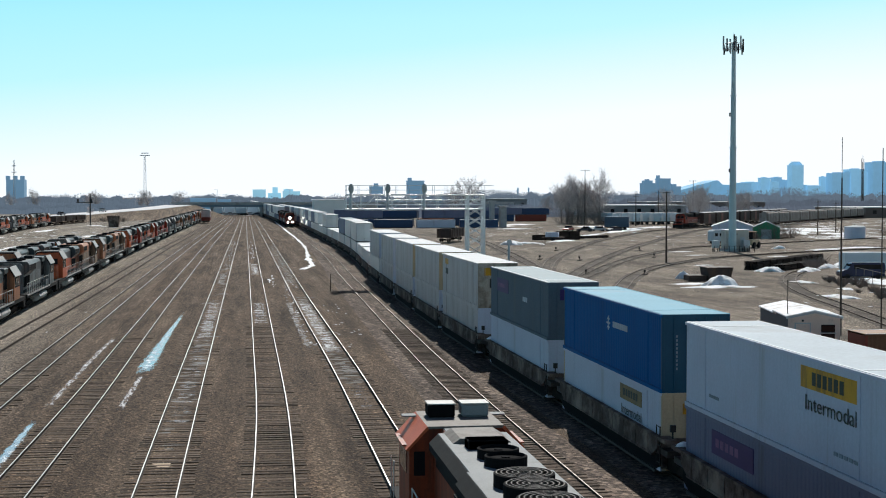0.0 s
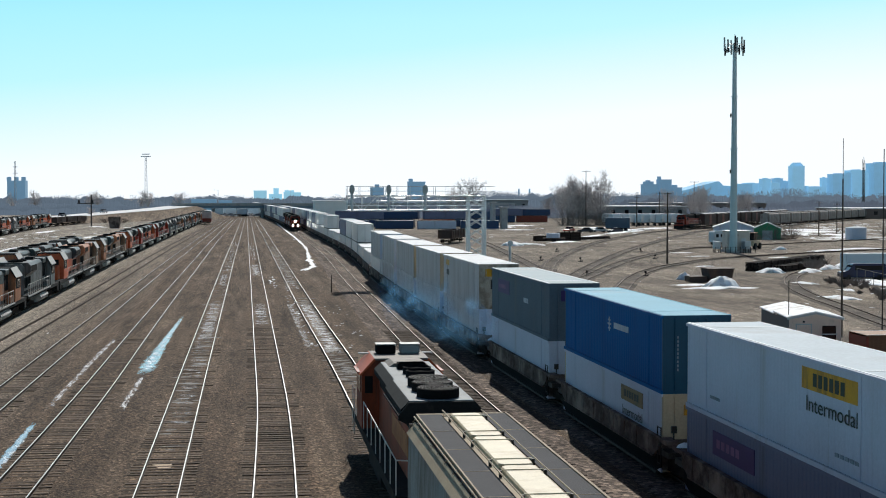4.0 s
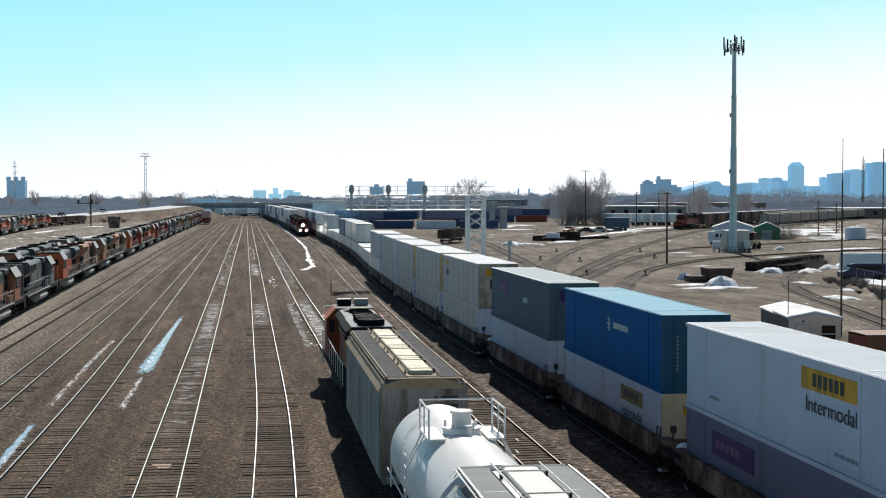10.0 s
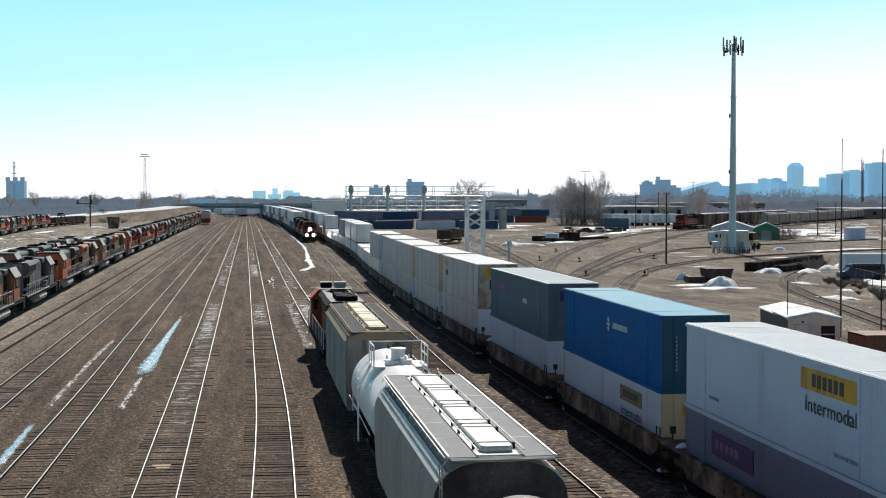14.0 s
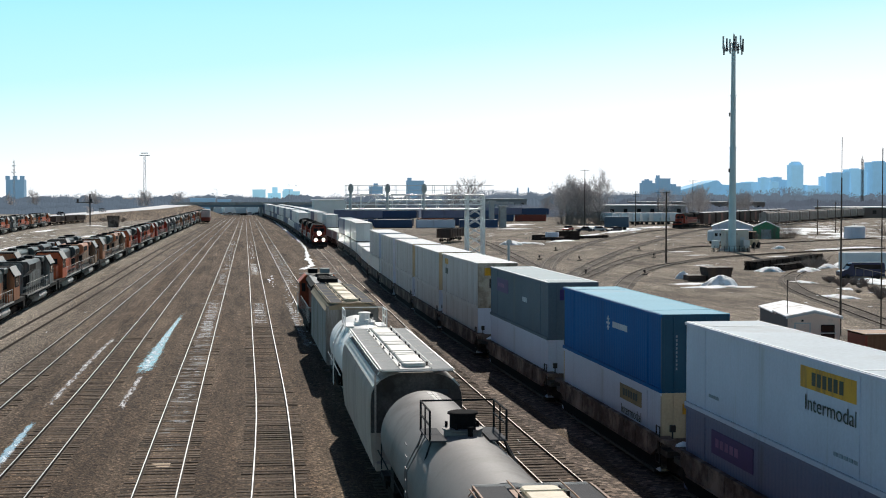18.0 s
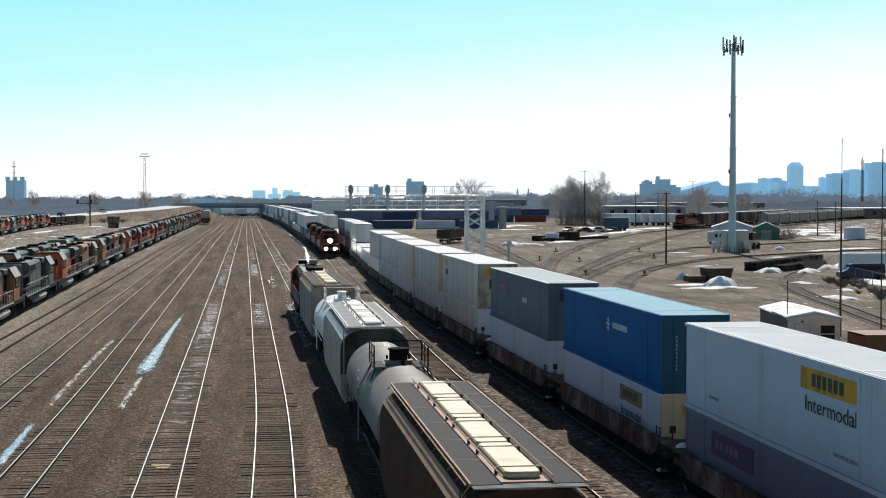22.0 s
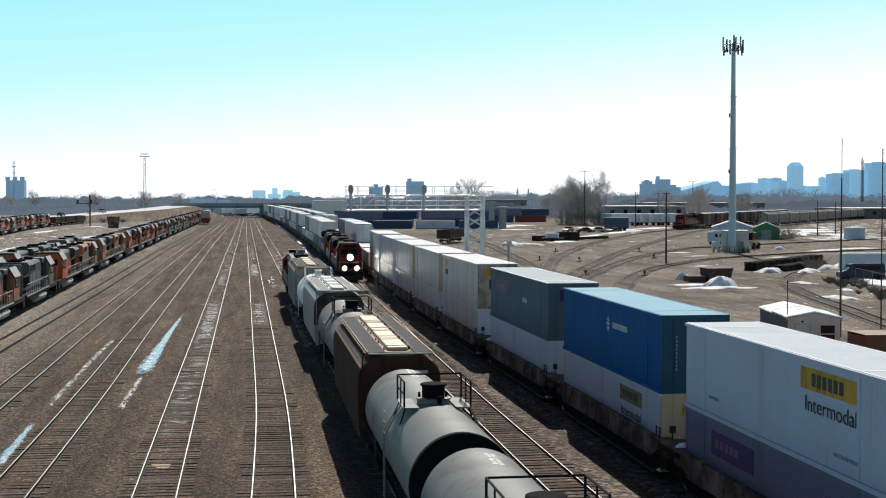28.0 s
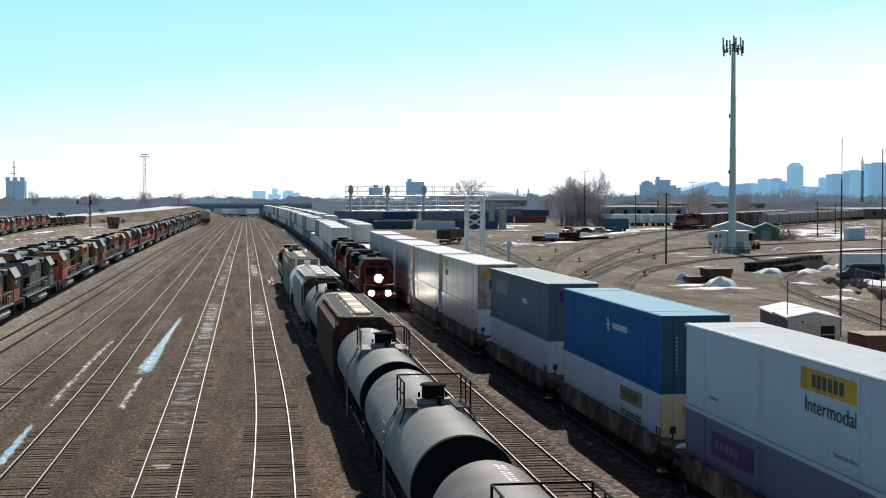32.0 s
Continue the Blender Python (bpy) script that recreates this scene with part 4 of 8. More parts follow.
def covered_hopper(label, side, edge, hatch, length=15.4, hatches=4, rounded=False):
    h = length / 2
    top = tagged(new("covered_hopper"), label, "hopper car", "freight cars")
    wall = [(-1.5, 1.0), (-1.49, 1.6), (-1.5, 2.8), (-1.47, 3.895), (-1.25, 4.145), (-0.75, 4.285), (0.75, 4.285), (1.25, 4.145), (1.47, 3.895), (1.5, 2.8), (1.49, 1.6), (1.5, 1.0)]
    if rounded:
        half = [(1.5, 1.0), (1.56, 1.5), (1.6, 2.2), (1.6, 3.2), (1.57, 3.55), (1.47, 3.78), (1.27, 3.99), (0.98, 4.15), (0.6, 4.255)]
        wall = [(-x, z) for x, z in half] + half[::-1]
    shape("body", lambda bm: prism(bm, wall, -h, h), side, top, soft=True)
    for s in (-1, 1):
        # roof edge strip and eave angle, in lighter colours that hold the sunlight
        eave = [(s * 1.46, 3.74), (s * 1.52, 3.78), (s * 1.3, 4.04), (s * 1.23, 4.0)] if rounded else [(s * 1.48, 3.875), (s * 1.53, 3.895), (s * 1.3, 4.205), (s * 1.25, 4.165)]
        shape("eave", lambda bm: prism(bm, eave, -h - 0.02, h + 0.02), edge, top)
        if rounded:
            arch = [(x * 0.99, z - 0.015) for x, z in wall if z > 2.0]
            # the pale hopper's end has its shade mixed into a dark colour
            shape("end_sheet", lambda bm: prism(bm, arch, min(s * (h + 0.005), s * (h + 0.05)), max(s * (h + 0.005), s * (h + 0.05))), M_ENDGREY if hatch is M_HATCHWHITE else side, top, "dark curved end sheet")
        else:
            shape("end_sheet", lambda bm: prism(bm, [(s * h, 4.145), (s * h, 2.6), (s * (h + 0.06), 2.6), (s * (h + 0.06), 4.145)], -1.45, 1.45, "x"), side, top)
        for x in () if rounded else (-1.35, -0.5, 0.5, 1.35):
            block("end_post", (x - 0.06, x + 0.06, min(s * h, s * (h + 0.14)), max(s * h, s * (h + 0.14)), 1.1, 4.045), side, top)
        reach = h + (0.55 if rounded else 0.9)
        block("end_sill", (-1.45, 1.45, min(s * (h - 0.1), s * reach), max(s * (h - 0.1), s * reach), 0.95, 1.2), side, top)
        if not rounded:
            shape("gable", lambda bm: prism(bm, [(-1.46, 3.95), (1.46, 3.95), (1.2, 4.16), (0.6, 4.3), (-0.6, 4.3), (-1.2, 4.16)], min(s * h, s * (h + 0.08)), max(s * h, s * (h + 0.08))), edge, top)
            for k in range(2):
                block("stencil_bar", (0.35, 1.15, min(s * (h + 0.06), s * (h + 0.068)), max(s * (h + 0.06), s * (h + 0.068)), 3.55 - k * 0.28, 3.72 - k * 0.28), M_GRATE, top, "dark stencilled bar")
        else:
            for k in range(2):
                block("stencil_bar", (0.3, 1.1, min(s * (h + 0.05), s * (h + 0.058)), max(s * (h + 0.05), s * (h + 0.058)), 3.5 - k * 0.26, 3.66 - k * 0.26), M_RAILING if hatch is not M_HATCHWHITE else M_GRATE, top, "stencilled bar")
        trim = M_RAILING if hatch is M_HATCHWHITE else edge
        walk_grate = shape("roof_walk", lambda bm: box(bm, min(s * 0.56, s * 1.22), max(s * 0.56, s * 1.22), -h - 0.1, h + 0.1, 4.345, 4.375), M_GRATE_PALE if rounded and hatch is M_HATCHWHITE else M_GRATE, top, "pale steel grating" if rounded and hatch is M_HATCHWHITE else "dark steel grating")
        for i in range(1, 6):
            y = -h + i * length / 6
            block("walk_seam", (min(s * 0.56, s * 1.22), max(s * 0.56, s * 1.22), y - 0.012, y + 0.012, 4.375, 4.382), trim, walk_grate)
        block("walk_edge", (s * 1.24 - 0.02, s * 1.24 + 0.02, -h - 0.1, h + 0.1, 4.335, 4.405), trim, walk_grate)

        def guard(bm):
            rod(bm, (s * 0.54, -h, 4.505), (s * 0.54, h, 4.505), 0.02, 5)
            rod(bm, (s * 1.32, -h, 4.345), (s * 1.32, h, 4.345), 0.02, 5)
            for i in range(14):
                y = -h + i * length / 13
                rod(bm, (s * 1.24, y, 4.345), (s * 1.36, y, 4.185), 0.016, 4)
        shape("roof_rail", guard, trim, top)
        shape("end_platform", lambda bm: [box(bm, -1.22, 1.22, min(s * (h + 0.02 + d), s * (h + 0.08 + d)), max(s * (h + 0.02 + d), s * (h + 0.08 + d)), 4.33, 4.36) for d in (0.0, 0.11, 0.22, 0.33)], trim if not rounded else M_GRATE_PALE, top)
        shape("end_ladder", lambda bm: [rod(bm, (s * 1.45, s * (h + 0.3) - 0.2, 1.2 + 0.36 * i), (s * 1.45, s * (h + 0.3) + 0.2, 1.2 + 0.36 * i), 0.018, 4) for i in range(9)] + [rod(bm, (s * 1.45, s * (h + 0.3) + d, 1.0), (s * 1.45, s * (h + 0.3) + d, 4.245), 0.02, 4) for d in (-0.2, 0.2)], side, top)
        shape("slope_sheet", lambda bm: prism(bm, [(s * (h - 0.05), 2.6), (s * (h - 0.05), 2.5), (s * (h - 2.4), 0.8), (s * (h - 2.6), 0.8)], -1.4, 1.4, "x"), side, top)
        bogie(top, s * (h - 0.6))
        coupler(top, s * (h + 0.7), s)
    block("hatch_trough", (-0.54, 0.54, -h + 0.2, h - 0.2, 4.265, 4.36), edge, top)
    pitch = (length - 0.9) / hatches
    for i in range(hatches):
        y = -h + 0.45 + (i + 0.5) * pitch

        def lid(bm):
            e = pitch / 2 - 0.05
            prism(bm, [(-0.4, -e + 0.12), (-0.3, -e), (0.3, -e), (0.4, -e + 0.12), (0.4, e - 0.12), (0.3, e), (-0.3, e), (-0.4, e - 0.12)], 4.365, 4.505, "z")
            for v in bm.verts:
                v.co.y += y
        cover = shape("hatch_cover", lid, hatch, top, bevel=0.035)
        for d in (-0.33, 0.33):
            shape("hold_down_bar", lambda bm: rod(bm, (-0.46, y + d * pitch, 4.52), (0.46, y + d * pitch, 4.52), 0.014, 4), hatch, cover)
            for q in (-0.49, 0.49):
                block("latch", (q - 0.03, q + 0.03, y + d * pitch - 0.04, y + d * pitch + 0.04, 4.345, 4.505), M_DARKSTEEL, cover)
    for k in (-1, 0, 1):
        shape("discharge_bay", lambda bm: prism(bm, [(k * 3.845 - 1.7, 1.15), (k * 3.845 + 1.7, 1.15), (k * 3.845 + 0.5, 0.35), (k * 3.845 - 0.5, 0.35)], -1.0, 1.0, "x"), M_DARKSTEEL, top)
    return top


def tank_car(label, paint, fittings, length=14.6, radius=1.46, mark=None, dark_end=False, dome=0.0, deck=None):
    """dome: how far the manway and its platform stand off the middle."""
    h = length / 2
    lift = Matrix.Translation((0, dome, 0))
    zc = 3.93 - radius
    top = tagged(new("tank_car"), label, "tank car", "freight cars")
    shape("tank", lambda bm: turned(bm, [(-h, 0.02), (-h + 0.03, 0.5), (-h + 0.16, 0.9), (-h + 0.38, 1.2), (-h + 0.7, radius), (h - 0.7, radius), (h - 0.38, 1.2), (h - 0.16, 0.9), (h - 0.03, 0.5), (h, 0.02)], (0, 0, zc), "y", 48), paint, top, soft=True)
    crown = [shape("manway", lambda bm: turned(bm, [(-0.1, 0.52), (0.06, 0.52), (0.08, 0.56), (0.12, 0.56), (0.13, 0.3), (0.16, 0.28)], (0, 0, 3.93), "z", 24), paint, top)]
    dark, slim = (M_TAR, 1.0) if fittings is M_BLACK else (fittings, 0.75)
    crown.append(shape("valve_housing", lambda bm: turned(bm, [(0, 0.36 * slim), (0.42, 0.36 * slim), (0.44, 0.33 * slim), (0.44, 0.02)], (0, 0, 4.0), "z", 8), dark, top))
    crown.append(shape("housing_lid", lambda bm: turned(bm, [(0, 0.42 * slim), (0.05, 0.42 * slim), (0.07, 0.36 * slim), (0.07, 0.02)], (0, 0, 4.43), "z", 20), dark, top))
    for a0 in (0.4, 1.5, 2.7, 4.2, 5.3):
        crown.append(shape("lid_bolt", lambda bm: rod(bm, (0.47 * math.cos(a0), 0.47 * math.sin(a0), 3.98), (0.47 * math.cos(a0), 0.47 * math.sin(a0), 4.2), 0.04, 6), dark, top))
    crown.append(shape("safety_valve", lambda bm: (rod(bm, (0.1, -0.72, 3.85), (0.1, -0.72, 4.12), 0.07, 8), rod(bm, (0.1, -0.72, 4.12), (0.1, -0.72, 4.18), 0.11, 8)), dark, top))
    for s in (-1, 1):
        crown.append(shape("top_platform", lambda bm: box(bm, min(s * 0.58, s * 1.06), max(s * 0.58, s * 1.06), -1.05, 1.05, 3.84, 3.88), (deck or M_GRATE) if fittings is M_BLACK else fittings, top))

        def rails(bm):
            for y in (-1.0, 1.0):
                rod(bm, (s * 1.03, y, 3.86), (s * 1.03, y, 4.66), 0.03, 6)
            rod(bm, (s * 1.03, 0, 3.86), (s * 1.03, 0, 4.66), 0.022, 6)
            for z in (4.28, 4.66):
                rod(bm, (s * 1.03, -1.0, z), (s * 1.03, 1.0, z), 0.028, 6)
            if s > 0:
                rod(bm, (-1.03, 1.0, 4.66), (1.03, 1.0, 4.66), 0.028, 6)
            for y in (-0.9, 0.9):
                rod(bm, (s * 0.98, y, 3.84), (s * 1.2, y, zc + radius * 0.5), 0.025, 5)
        crown.append(shape("platform_rail", rails, fittings, top))

        def ladder(bm):
            for y in (-0.22, 0.22):
                rod(bm, (s * 1.06, y, 3.86), (s * (radius + 0.1), y, zc + 0.45), 0.02, 5)
                rod(bm, (s * (radius + 0.1), y, zc + 0.45), (s * (radius + 0.1), y, 0.9), 0.02, 5)
            for i in range(9):
                rod(bm, (s * (radius + 0.1), -0.22, 1.0 + i * 0.33), (s * (radius + 0.1), 0.22, 1.0 + i * 0.33), 0.016, 4)
        crown.append(shape("ladder", ladder, paint, top))
    for ob in crown:
        ob.data.transform(lift)
    for s in (-1, 1):
        shape("side_handrail", lambda bm: rod(bm, (s * (radius + 0.08), -h + 0.6, zc - 0.5), (s * (radius + 0.08), h - 0.6, zc - 0.5), 0.022, 5), fittings, top)
        shape("end_platform", lambda bm: (box(bm, -1.35, 1.35, min(s * (h - 0.6), s * (h + 0.45)), max(s * (h - 0.6), s * (h + 0.45)), 0.95, 1.1)), M_BLACK, top)
        shape("end_rail", lambda bm: (rod(bm, (-1.3, s * (h + 0.7), 2.0), (1.3, s * (h + 0.7), 2.0), 0.022, 5), rod(bm, (-1.3, s * (h + 0.7), 1.1), (-1.3, s * (h + 0.7), 2.0), 0.022, 5), rod(bm, (1.3, s * (h + 0.7), 1.1), (1.3, s * (h + 0.7), 2.0), 0.022, 5)), fittings, top)
        block("saddle", (-1.2, 1.2, min(s * (h - 2.4), s * (h - 1.4)), max(s * (h - 2.4), s * (h - 1.4)), 0.9, zc - 0.9), M_BLACK, top)
        bogie(top, s * (h - 0.9))
        coupler(top, s * (h + 0.5), s)
    block("centre_sill", (-0.3, 0.3, -h, h, 0.75, 1.05), M_BLACK, top)
    if dark_end:
        shape("end_band", lambda bm: turned(bm, [(-h - 0.006, 0.02), (-h + 0.024, 0.5), (-h + 0.154, 0.9), (-h + 0.374, 1.2), (-h + 0.69, radius + 0.004), (-h + 0.95, radius + 0.004), (-h + 0.95, radius - 0.02)], (0, 0, zc), "y", 48), M_TAR, top, "black tank end", soft=True)
    if mark:
        # one row of painted characters along the top, as plain bars
        a, b = mark
        step = (a - b) / 8
        for k in range(8):
            y0 = b + k * step + (0.12 if k > 4 else 0)
            arc = [(r * math.sin(e), zc + r * math.cos(e)) for r, e in ((radius + 0.006, 0.02), (radius + 0.006, 0.22), (radius - 0.02, 0.22), (radius - 0.02, 0.02))]
            shape("marking", lambda bm: prism(bm, arc, y0, y0 + step * (0.55 if k % 3 else 0.7)), M_HATCHWHITE, top, "white painted bar")
    return top

# ---- container train standing on the outer track ----
SNOW = mat("old_snow", (0.82, 0.84, 0.86), 0.8, 0, 0.14, 0.8, 8, 0.6, (0.4, 0.35, 0.3), 0.6)
snow_bsdf = SNOW.node_tree.nodes["Principled BSDF"]
snow_bsdf.inputs["Subsurface Weight"].default_value = 0.5
snow_bsdf.inputs["Subsurface Radius"].default_value = (1.0, 1.0, 1.0)
snow_bsdf.inputs["Subsurface Scale"].default_value = 0.3
C_WHITE = container("dull white corrugated container, its roof coloured pale as in sunlight", M_STAINBOX, M_ROOFWHITE, M_WHITEBOX)
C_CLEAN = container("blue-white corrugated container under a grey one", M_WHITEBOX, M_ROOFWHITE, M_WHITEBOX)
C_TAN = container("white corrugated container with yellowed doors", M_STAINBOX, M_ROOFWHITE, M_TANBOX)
# raised base colour stands in for haze over the far containers
M_FARWHITE = mat("hazy_white_container_paint", (0.7, 0.69, 0.67), 0.3, 0, 0.15, 0.6, 12, 0.02, (0.5, 0.45, 0.38), 0.64, spec=0.5, streak=0.12, random_tint=0.12)
C_LOW = container("dull white corrugated shipping container", M_FARWHITE, M_ROOFWHITE, M_FARWHITE, 16.15, 2.896, False)
C_LOWG = container("dull grey corrugated shipping container", M_GREYBOX, M_ROOFCOOL, M_GREYBOX, 16.15, 2.896, False)
C_RED = container("rust red shipping container", M_REDBOX, M_REDBOX, M_REDBOX, 12.19, 2.6, False)
C_NAVY = container("dark blue shipping container", M_NAVYBOX, M_NAVYBOX, M_NAVYBOX, 12.19, 2.6, False)
C_PALE = container("pale grey shipping container", M_WHITEBOX, M_ROOFCOOL, M_WHITEBOX, 12.19, 2.6, False)
WELL = well_car("rusty brown well car carrying stacked containers")
WELL_FAR = well_car("brown well car carrying containers", 18.6, 0)
DECK = 0.155 + 0.17
used = set()


def put(template, m):
    """The template itself the first time, then copies of it."""
    if template.name not in used:
        used.add(template.name)
        template.matrix_basis = m
        return template
    return copy_thing(template, m)




# ---- painted marks on containers ----
M_MARKYEL = mat("yellow_panel", (0.62, 0.31, 0.015), 0.5, 0, 0.15, 1.5, 20, 0.03, (0.16, 0.09, 0.03), 0.58, streak=0.3)
M_MARKINK = mat("dark_green_ink", (0.02, 0.035, 0.03), 0.5, 0, 0.1, 2, 20, 0.0)
M_MARKDULL = mat("dull_yellow_panel", (0.23, 0.165, 0.08), 0.6, 0, 0.2, 1.5, 20, 0.03, (0.14, 0.11, 0.07), 0.6)
M_MARKPURPLE = mat("purple_panel", (0.05, 0.025, 0.12), 0.5, 0, 0.15, 1.5, 20, 0.03)
M_MARKPINK = mat("dull_pink_mark", (0.2, 0.1, 0.2), 0.6, 0, 0.2, 2, 20, 0.0)
M_MARKGREY = mat("grey_mark", (0.22, 0.26, 0.3), 0.6, 0, 0.2, 2, 20, 0.0)
M_MARKPALE = mat("pale_mark", (0.5, 0.52, 0.55), 0.6, 0, 0.2, 2, 20, 0.0)


def side_mark(box_, name, y0, y1, z0, z1, material, label="", lift=0.0):
    """A painted panel on the side that faces the yard."""
    return block(name, (-1.3 - lift, -1.28, y0, y1, z0, z1), material, box_, label)


def side_word(box_, word, y_far, y_near, z0, high):
    text = bpy.data.curves.new("lettering", "FONT")
    text.body, text.size, text.extrude = word, 1.0, 0.002
    text.materials.append(M_MARKINK)
    ob = new("lettering", text)
    bpy.context.view_layer.update()
    wide, tall = ob.dimensions.x, 0.73
    ob.parent = box_
    ob["label"] = "dark painted word"
    ob.matrix_basis = Matrix.Translation((-1.304, y_far, z0)) @ pose(0, 0, 0, 90, 0, -90) @ Matrix.Diagonal(((y_far - y_near) / wide, high / tall, 1, 1))
    return ob


def bar_row(box_, y_far, y_near, z0, z1, n, material, lift=0.004):
    step = (y_far - y_near) / n
    for i in range(n):
        a = y_far - i * step
        side_mark(box_, "painted_bar", a - step * 0.72, a, z0, z1, material, lift=lift)


def end_mark(box_, name, x0, x1, z0, z1, material, y=-8.075):
    return block(name, (x0, x1, y - 0.012, y + 0.02, z0, z1), material, box_)


C_MARKED = container("white corrugated container with a yellow side panel", M_WHITEBOX, M_ROOFPALE, M_WHITEBOX)
side_mark(C_MARKED, "yellow_panel", -6.13, -2.3, 2.02, 2.62, M_MARKYEL, "yellow painted panel")
bar_row(C_MARKED, -3.1, -5.3, 2.14, 2.5, 6, M_MARKINK)
side_word(C_MARKED, "Intermodal", -2.6, -5.95, 1.44, 0.44)
bar_row(C_MARKED, 5.6, 4.6, 0.62, 0.72, 5, M_MARKGREY)
bar_row(C_MARKED, -4.6, -6.2, 0.5, 0.6, 5, M_MARKGREY)
C_LOWMARK = container("white corrugated container with a yellow panel and cream doors", M_WHITEBOX, M_ROOFWHITE, M_TANBOX)
side_mark(C_LOWMARK, "yellow_panel", -5.37, -2.2, 1.95, 2.55, M_MARKDULL, "yellow painted panel")
bar_row(C_LOWMARK, -2.7, -4.9, 2.12, 2.4, 6, M_MARKINK)
side_word(C_LOWMARK, "Intermodal", -2.4, -5.3, 1.38, 0.4)
end_mark(C_LOWMARK, "yellow_panel", -0.5, 1.1, 2.1, 2.5, M_MARKYEL)
for x0, x1, z0, z1 in ((0.1, 0.16, 0.5, 1.9), (0.75, 0.82, 0.5, 1.9), (0.1, 0.82, 1.7, 1.8), (0.1, 0.82, 1.2, 1.28)):
    end_mark(C_LOWMARK, "ladder_frame", x0, x1, z0, z1, M_DARKSTEEL, -8.1)
C_PURPLE = container("grey corrugated container with a purple side panel", M_GREYBOX, M_ROOFCOOL, M_GREYBOX)
side_mark(C_PURPLE, "purple_panel", 1.4, 5.3, 1.72, 2.5, M_MARKPURPLE, "purple painted panel")
bar_row(C_PURPLE, 4.9, 2.6, 1.98, 2.26, 5, M_MARKPINK)
C_GREYMARK = container("dark grey corrugated container with a small purple panel", M_SLATEBOX, M_ROOFCOOL, M_SLATEBOX)
side_mark(C_GREYMARK, "purple_panel", 2.6, 6.2, 1.6, 2.38, M_MARKPURPLE, "purple painted panel")
bar_row(C_GREYMARK, 5.6, 3.6, 1.87, 2.1, 5, M_MARKPINK)
bar_row(C_GREYMARK, -1.6, -2.8, 1.5, 1.75, 3, M_MARKPALE)
end_mark(C_GREYMARK, "purple_panel", -0.7, 0.9, 2.0, 2.55, M_MARKPURPLE)
d = shape("warning_plate", lambda bm: prism(bm, [(0.05, 1.6), (0.3, 1.35), (0.05, 1.1), (-0.2, 1.35)], -8.1, -8.06), M_MARKPALE, C_GREYMARK)
C_BLUEMARK = container("bright blue corrugated container with white painted marks", M_BLUEBOX, M_ROOFBLUE, mat("dark_teal_door", (0.004, 0.055, 0.1), 0.55, 0, 0.15, 0.5, 12, 0.04, (0.03, 0.05, 0.06), 0.66))
shape("round_mark", lambda bm: (box(bm, -1.304, -1.28, -0.5, 0.0, 1.88, 1.96), box(bm, -1.304, -1.28, -0.29, -0.21, 1.62, 2.22), box(bm, -1.306, -1.28, -0.42, -0.08, 1.72, 1.78), box(bm, -1.306, -1.28, -0.42, -0.08, 2.06, 2.12)), M_MARKPALE, C_BLUEMARK)
bar_row(C_BLUEMARK, -1.0, -3.3, 1.8, 2.04, 8, M_MARKPALE)
for i in range(9):
    end_mark(C_BLUEMARK, "painted_bar", -0.76, -0.71, 0.85 + i * 0.15, 0.94 + i * 0.15, M_MARKGREY)
shape("round_mark", lambda bm: turned(bm, [(0, 0.13), (-0.03, 0.13), (-0.03, 0.02)], (0.1, -8.07, 2.35), "y", 16), M_MARKPALE, C_BLUEMARK)
C_STAINED = container("stained white container with brown doors", M_STAINBOX, M_ROOFWHITE, mat("stained_brown_door", (0.42, 0.37, 0.3), 0.7, 0, 0.3, 1.0, 15, 0.1, (0.13, 0.085, 0.06), 0.54))
bar_row(C_STAINED, 6.6, 4.6, 2.2, 2.6, 1, M_MARKYEL)
bar_row(C_STAINED, 6.4, 4.8, 1.5, 1.9, 1, M_MARKINK)
for x in (-0.55, 0.2):
    end_mark(C_STAINED, "dark_panel", x, x + 0.45, 1.3, 1.9, M_DARKSTEEL, -8.08)
end_mark(C_STAINED, "yellow_panel", -0.9, 0.9, 2.1, 2.6, M_MARKYEL)
FAR_ENDS = [48.65, 67.75, 87.4, 108.1, 126.0, 144.0, 163.0, 182.0]
STACKS = [(C_MARKED, C_PURPLE), (C_BLUEMARK, C_LOWMARK), (C_GREYMARK, C_CLEAN), (C_STAINED, C_WHITE), (C_TAN, C_WHITE), (C_TAN, C_WHITE), (C_WHITE, C_WHITE), (C_WHITE, C_LOW)]
while FAR_ENDS[-1] < 640:
    FAR_ENDS.append(FAR_ENDS[-1] + 19.1)
    STACKS.append(random.choice([(C_LOW, C_LOW), (C_LOW, C_LOWG), (C_LOW, C_LOW), (None, C_LOW), (C_LOWG, C_LOW)]))
for y1, (upper, lower) in zip(FAR_ENDS, STACKS):
    y = y1 - 8.075
    put(WELL if y < 150 else WELL_FAR, on_track(TH, y))
    put(lower, on_track(TH, y, DECK))
    if upper:
        put(upper, on_track(TH, y, DECK + 2.9))

